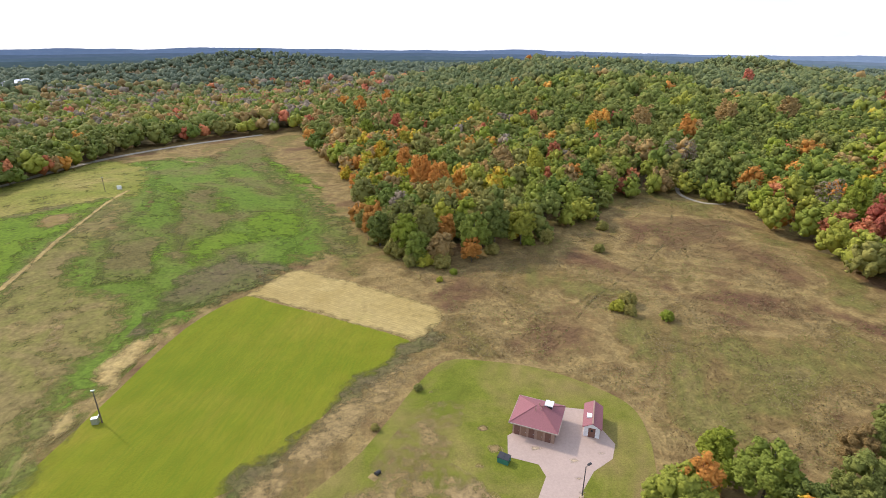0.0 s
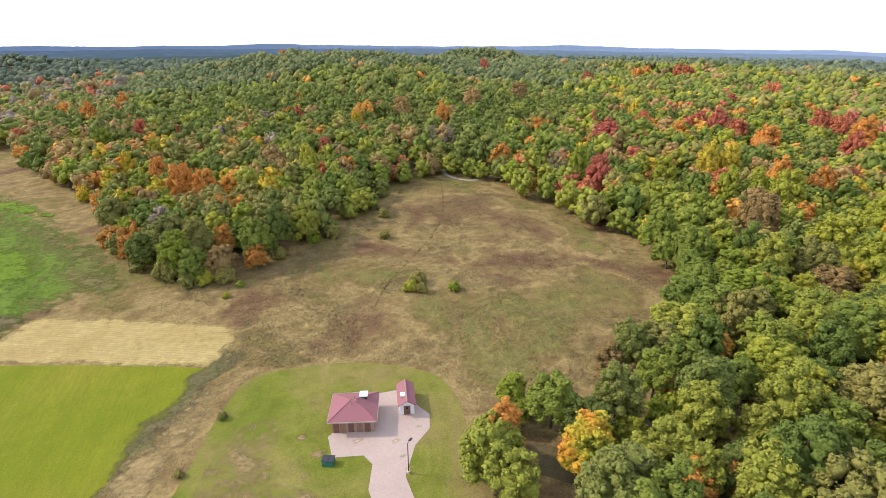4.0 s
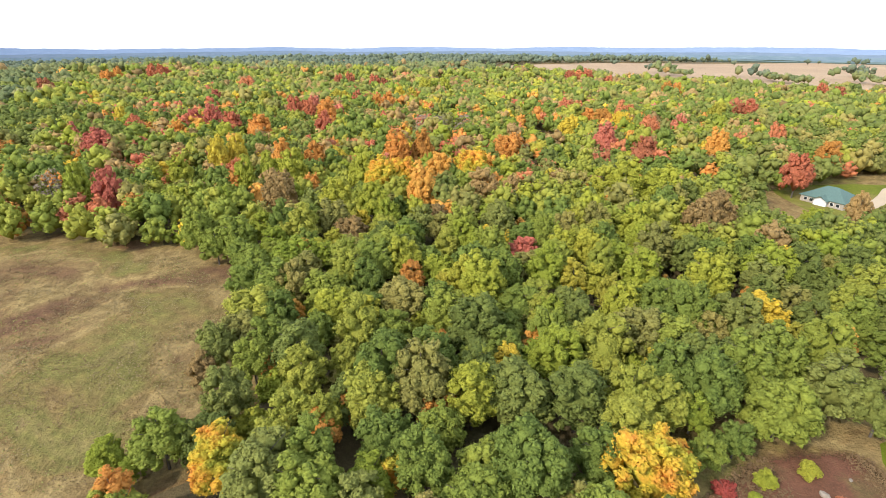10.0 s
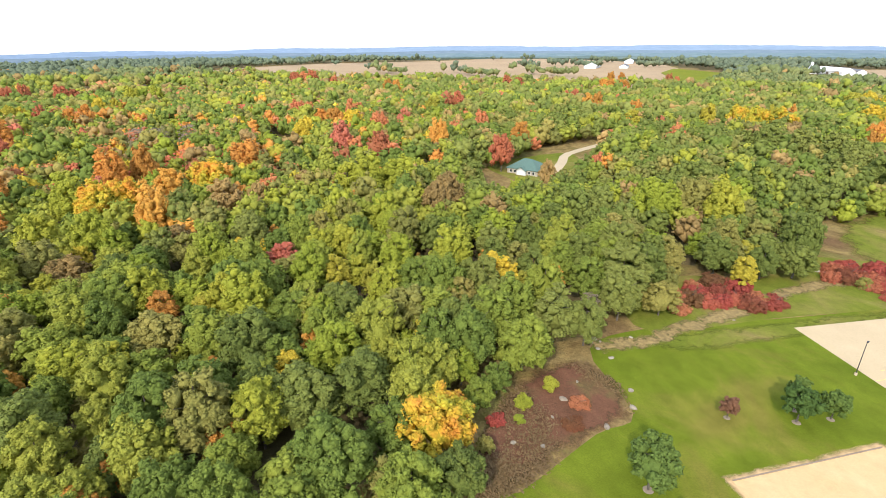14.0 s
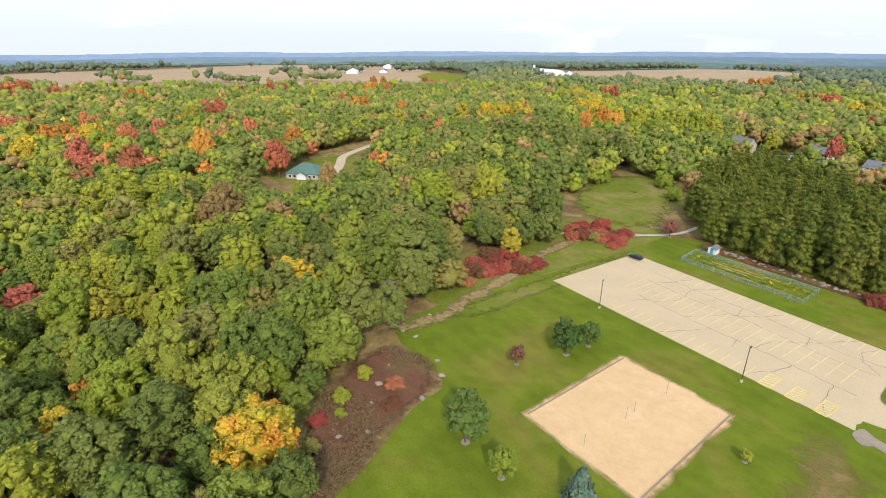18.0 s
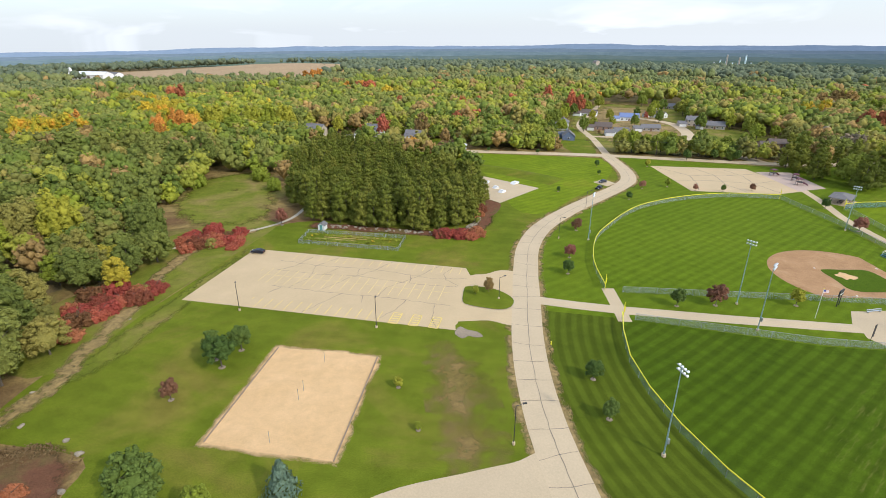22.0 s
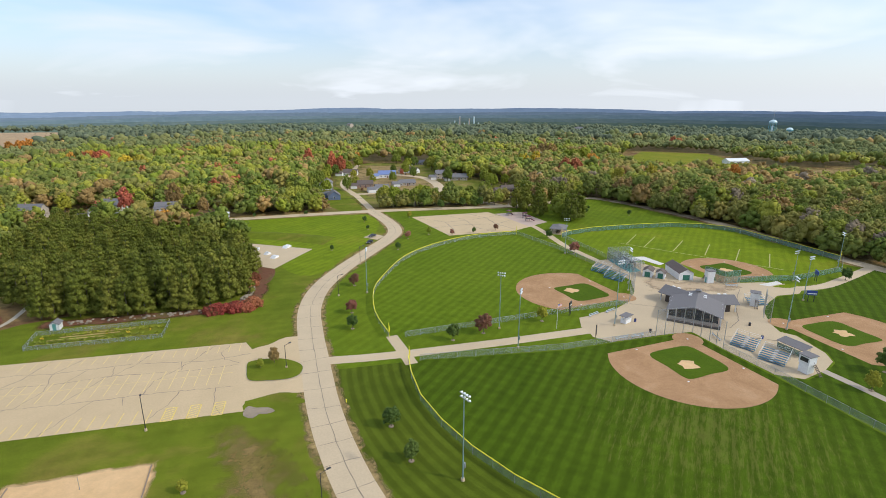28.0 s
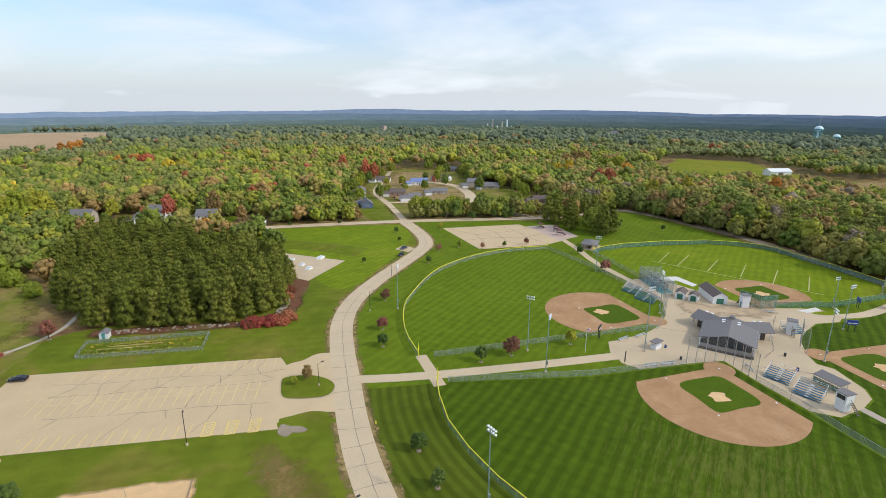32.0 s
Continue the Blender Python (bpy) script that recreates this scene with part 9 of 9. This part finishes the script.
# shrubs and street trees
for kind, x, y, s in (("shrub", -78.3, -103.6, 1.15), ("shrub_y", -74, -101, 0.95), ("shrub", -76, -98.5, 0.7), ("shrub_y", -83.5, -93.9, 0.85), ("shrub", -88.4, -137.5, 0.9), ("shrub_y", -31.6, -140.6, 1.6), ("shrub", -36, -138, 1.3), ("shrub", -27, -141, 1.4), ("shrub", -99.3, -155.5, 0.9), ("shrub_y", -38, -132, 0.6), ("shrub_y", -33, -128, 0.5), ("shrub", -24, -150, 1.8), ("shrub", -20, -162, 1.8), ("shrub", -17, -178, 2.0), ("shrub", -54, -144, 1.2), ("shrub_y", -68, -149, 1.0), ("shrub", -75, -150, 1.2),
                      ("shrub_y", -62, 52, 0.7), ("shrub_y", -59, 49, 0.5), ("shrub_y", -64, 60, 0.8), ("shrub", -56, 40, 0.8), ("shrub", -30, 200, 1.4), ("shrub_y", -88, 240, 1.8), ("shrub_y", -62, 250, 1.8), ("shrub_y", -52, 232, 1.5), ("shrub", -18, -80.5, 0.45), ("shrub", -8.4, -71, 0.4), ("shrub_y", -52, -44, 1.4)):
    tree(kind, x, y, s)
for x, y in ((-77, 118), (-74.8, 124), (-77.5, 113), (-71, 121), (-68, 128), (-73, 108), (-64, 131), (-60.8, 166), (-56.4, 171), (-65, 161), (-61, 171), (-57, 164), (-53, 175), (-68, 166), (20.7, 166.5), (24, 164.8), (27, 163.8), (17.5, 167), (30, 166.5), (-80, 121), (34, 188), (37, 193), (-58, 62), (-54, 57), (-61, 45)):
    tree("sumac", x + rnd.uniform(-0.8, 0.8), y + rnd.uniform(-0.8, 0.8), rnd.uniform(0.8, 1.15) * (0.6 if y < 65 else 1))
for x, y in ((-75, 115), (-72, 117), (-70, 125), (-66, 126), (-78, 127), (-73, 130), (-63, 164), (-58, 168), (-64, 168), (-55, 167), (-62, 175), (-67, 172)):
    tree("sumac", x + rnd.uniform(-0.8, 0.8), y + rnd.uniform(-0.8, 0.8), rnd.uniform(1.0, 1.4))
for k in range(34):
    x, y = ((-83, 110), (-62, 160), (18, 165))[k % 3]
    dx, dy = ((22, 26), (12, 16), (14, 4))[k % 3]
    u, v = rnd.random(), rnd.random()
    tree("sumac" if rnd.random() > 0.2 else "shrub", x + dx * u, y + dy * (0.75 * u + 0.25 * v) if k % 3 == 0 else y + dy * v, rnd.uniform(0.55, 0.95), tall=rnd.uniform(0.7, 1.0))
for x, y in ((140, 300.7), (145, 296.6), (153, 295), (158, 291), (165, 289), (171, 288), (183, 288.8), (187, 284), (195, 282), (204, 278), (150, 301), (163, 296)):
    tree("oak" if rnd.random() > 0.25 else "bright", x, y, rnd.uniform(0.75, 0.95), group="street trees")
for x, y in ((166.8, 273), (193, 267.7), (182.3, 272)):
    tree("young", x, y, 1.4, group="street trees")
for x, y in ((209, 250), (209, 240), (212, 228), (216, 216), (222, 210), (229, 216), (222, 226), (216, 238), (228, 230), (236, 238), (226, 246), (240, 252), (218, 252), (213, 206), (206, 226)):
    tree("pine" if rnd.random() > 0.35 else "oak", x, y, rnd.uniform(0.95, 1.2) if rnd.random() > 0.3 else 0.85, group="trees by the playground")
for x, y, k in ((150, 362, "young_red"), (155, 388, "oak"), (172, 392, "bright"), (215, 425, "crimson"), (222, 432, "bright"), (190, 392, "oak"), (142, 372, "oak"), (112, 352, "oak"), (106, 336, "oak"), (170, 430, "bright"), (250, 420, "oak"), (232, 372, "oak"), (255, 350, "oak"), (248, 330, "bright"), (258, 300, "oak"), (0, 372, "red"), (30, 350, "oak"), (36, 334, "brown"), (4, 348, "oak"), (-18, 356, "crimson"), (-38, 352, "oak"), (60, 318, "oak"), (70, 322, "oak"), (80, 318, "oak"), (92, 322, "olive"), (66, 330, "oak"), (84, 330, "dark")):
    tree(k, x, y, rnd.uniform(0.55, 0.85), group="village trees")

for x, y in ((183, 424), (216, 446), (223, 435), (218, 407), (269, 470), (281, 464), (298, 455), (256, 370), (251, 336), (272, 343), (260, 315), (182, 475), (165, 461), (142, 430), (119, 389), (262, 452), (290, 440), (262, 486), (248, 482), (282, 420), (268, 396), (270, 366), (288, 386), (133, 410), (126, 372), (128, 400), (150, 444), (170, 486), (190, 500), (210, 520), (262, 530), (280, 540), (262, 330)):
    tree(("oak", "oak", "bright", "olive")[rnd.randrange(4)], x + rnd.uniform(-2, 2), y + rnd.uniform(-2, 2), rnd.uniform(0.65, 0.95), group="village trees")


# planted and self-sown trees round the houses to the north
for x, y in ((-62, 360), (-36, 378), (-26, 388), (4, 372), (28, 356), (-40, 404), (60, 340), (36, 382)):
    tree("oak" if rnd.random() > 0.3 else "bright", x, y, rnd.uniform(0.6, 0.85), group="village trees")


def tufts(name, label, area, count, leaf, size, seed):
    """Uneven tufts of tall grass and weeds over an area."""
    r = np.random.default_rng(seed)
    xs, ys = [p[0] for p in area], [p[1] for p in area]
    pts = []
    while len(pts) < count:
        x, y = r.uniform(min(xs), max(xs)), r.uniform(min(ys), max(ys))
        if inside((x, y), area) and noise.noise((x / 14, y / 14, seed)) + r.uniform(-0.2, 0.2) > 0.16:
            pts.append((x, y, height(x, y) + 0.12))
    p = np.repeat(np.array(pts), 4, 0) + r.normal(0, 0.35, (count * 4, 3)) * [1, 1, 0.25]
    n = np.tile([[0, 0, 0.7]], (len(p), 1))
    v, f = leaf_cards(p, n, size, r, 0.6)
    tagged(new(name, mesh_from(name, v, f, M[leaf])), label, "tall grass", kind="stuff")


OPEN_MEADOW = [(-22, -143), (-40, -138), (-56, -145), (-88, -152), (-103, -163), (-126, -184), (-156, -182), (-150, -118), (-146, -80), (-128, -59), (-82, -44), (-60, -52), (-57, -70), (-45, -84), (-30, -90), (-22, -98), (-32, -112)]
M["dry_grass"] = leaf_mat("dry_grass", [(0.24, 0.18, 0.085), (0.30, 0.235, 0.12), (0.36, 0.28, 0.15)])
M["rust_weed"] = leaf_mat("rust_weeds", [(0.2, 0.135, 0.07), (0.24, 0.165, 0.08), (0.28, 0.195, 0.09)])
M["sage_weed"] = leaf_mat("grey_green_weeds", [(0.23, 0.225, 0.07), (0.28, 0.265, 0.09), (0.33, 0.3, 0.11)])
tufts("grass_tufts", "tall dry tan meadow grass", OPEN_MEADOW, 6500, "dry_grass", 0.16, 3)
tufts("grass_tufts", "rusty brown meadow weeds", OPEN_MEADOW, 3600, "rust_weed", 0.16, 4)
tufts("grass_tufts", "grey-green meadow weeds", OPEN_MEADOW, 3600, "sage_weed", 0.16, 5)
tufts("scrub_tufts", "red and brown scrub weeds", SCRUB, 2200, "rust_weed", 0.2, 9)


def grass_bank():
    """A low mown bank beside the skate slab."""
    n, rows, verts, faces = 28, 9, [], []
    a, b = Vector((40, 272)), Vector((80, 234))
    d = (b - a).normalized()
    w = Vector((-d.y, d.x))
    for i in range(n + 1):
        for j in range(rows):
            s, t = i / n, j / (rows - 1)
            p = a + (b - a) * s + w * ((t - 0.5) * 15 + 3 * math.sin(s * 3.1))
            verts.append((p.x, p.y, 0.03 + 1.5 * math.sin(math.pi * s) ** 0.7 * math.sin(math.pi * t) ** 1.6))
    for i in range(n):
        for j in range(rows - 1):
            k = i * rows + j
            faces.append((k, k + 1, k + rows + 1, k + rows))
    me = bpy.data.meshes.new("grass_bank")
    me.from_pydata(verts, [], faces)
    me.polygons.foreach_set("use_smooth", [True] * len(faces))
    me.update()
    if me.polygons[0].normal.z < 0:
        me.flip_normals()
    tagged(hold("grass_bank", me, M["lawn"]), "low mown grass bank beside the slab", "bank", kind="structure")


grass_bank()
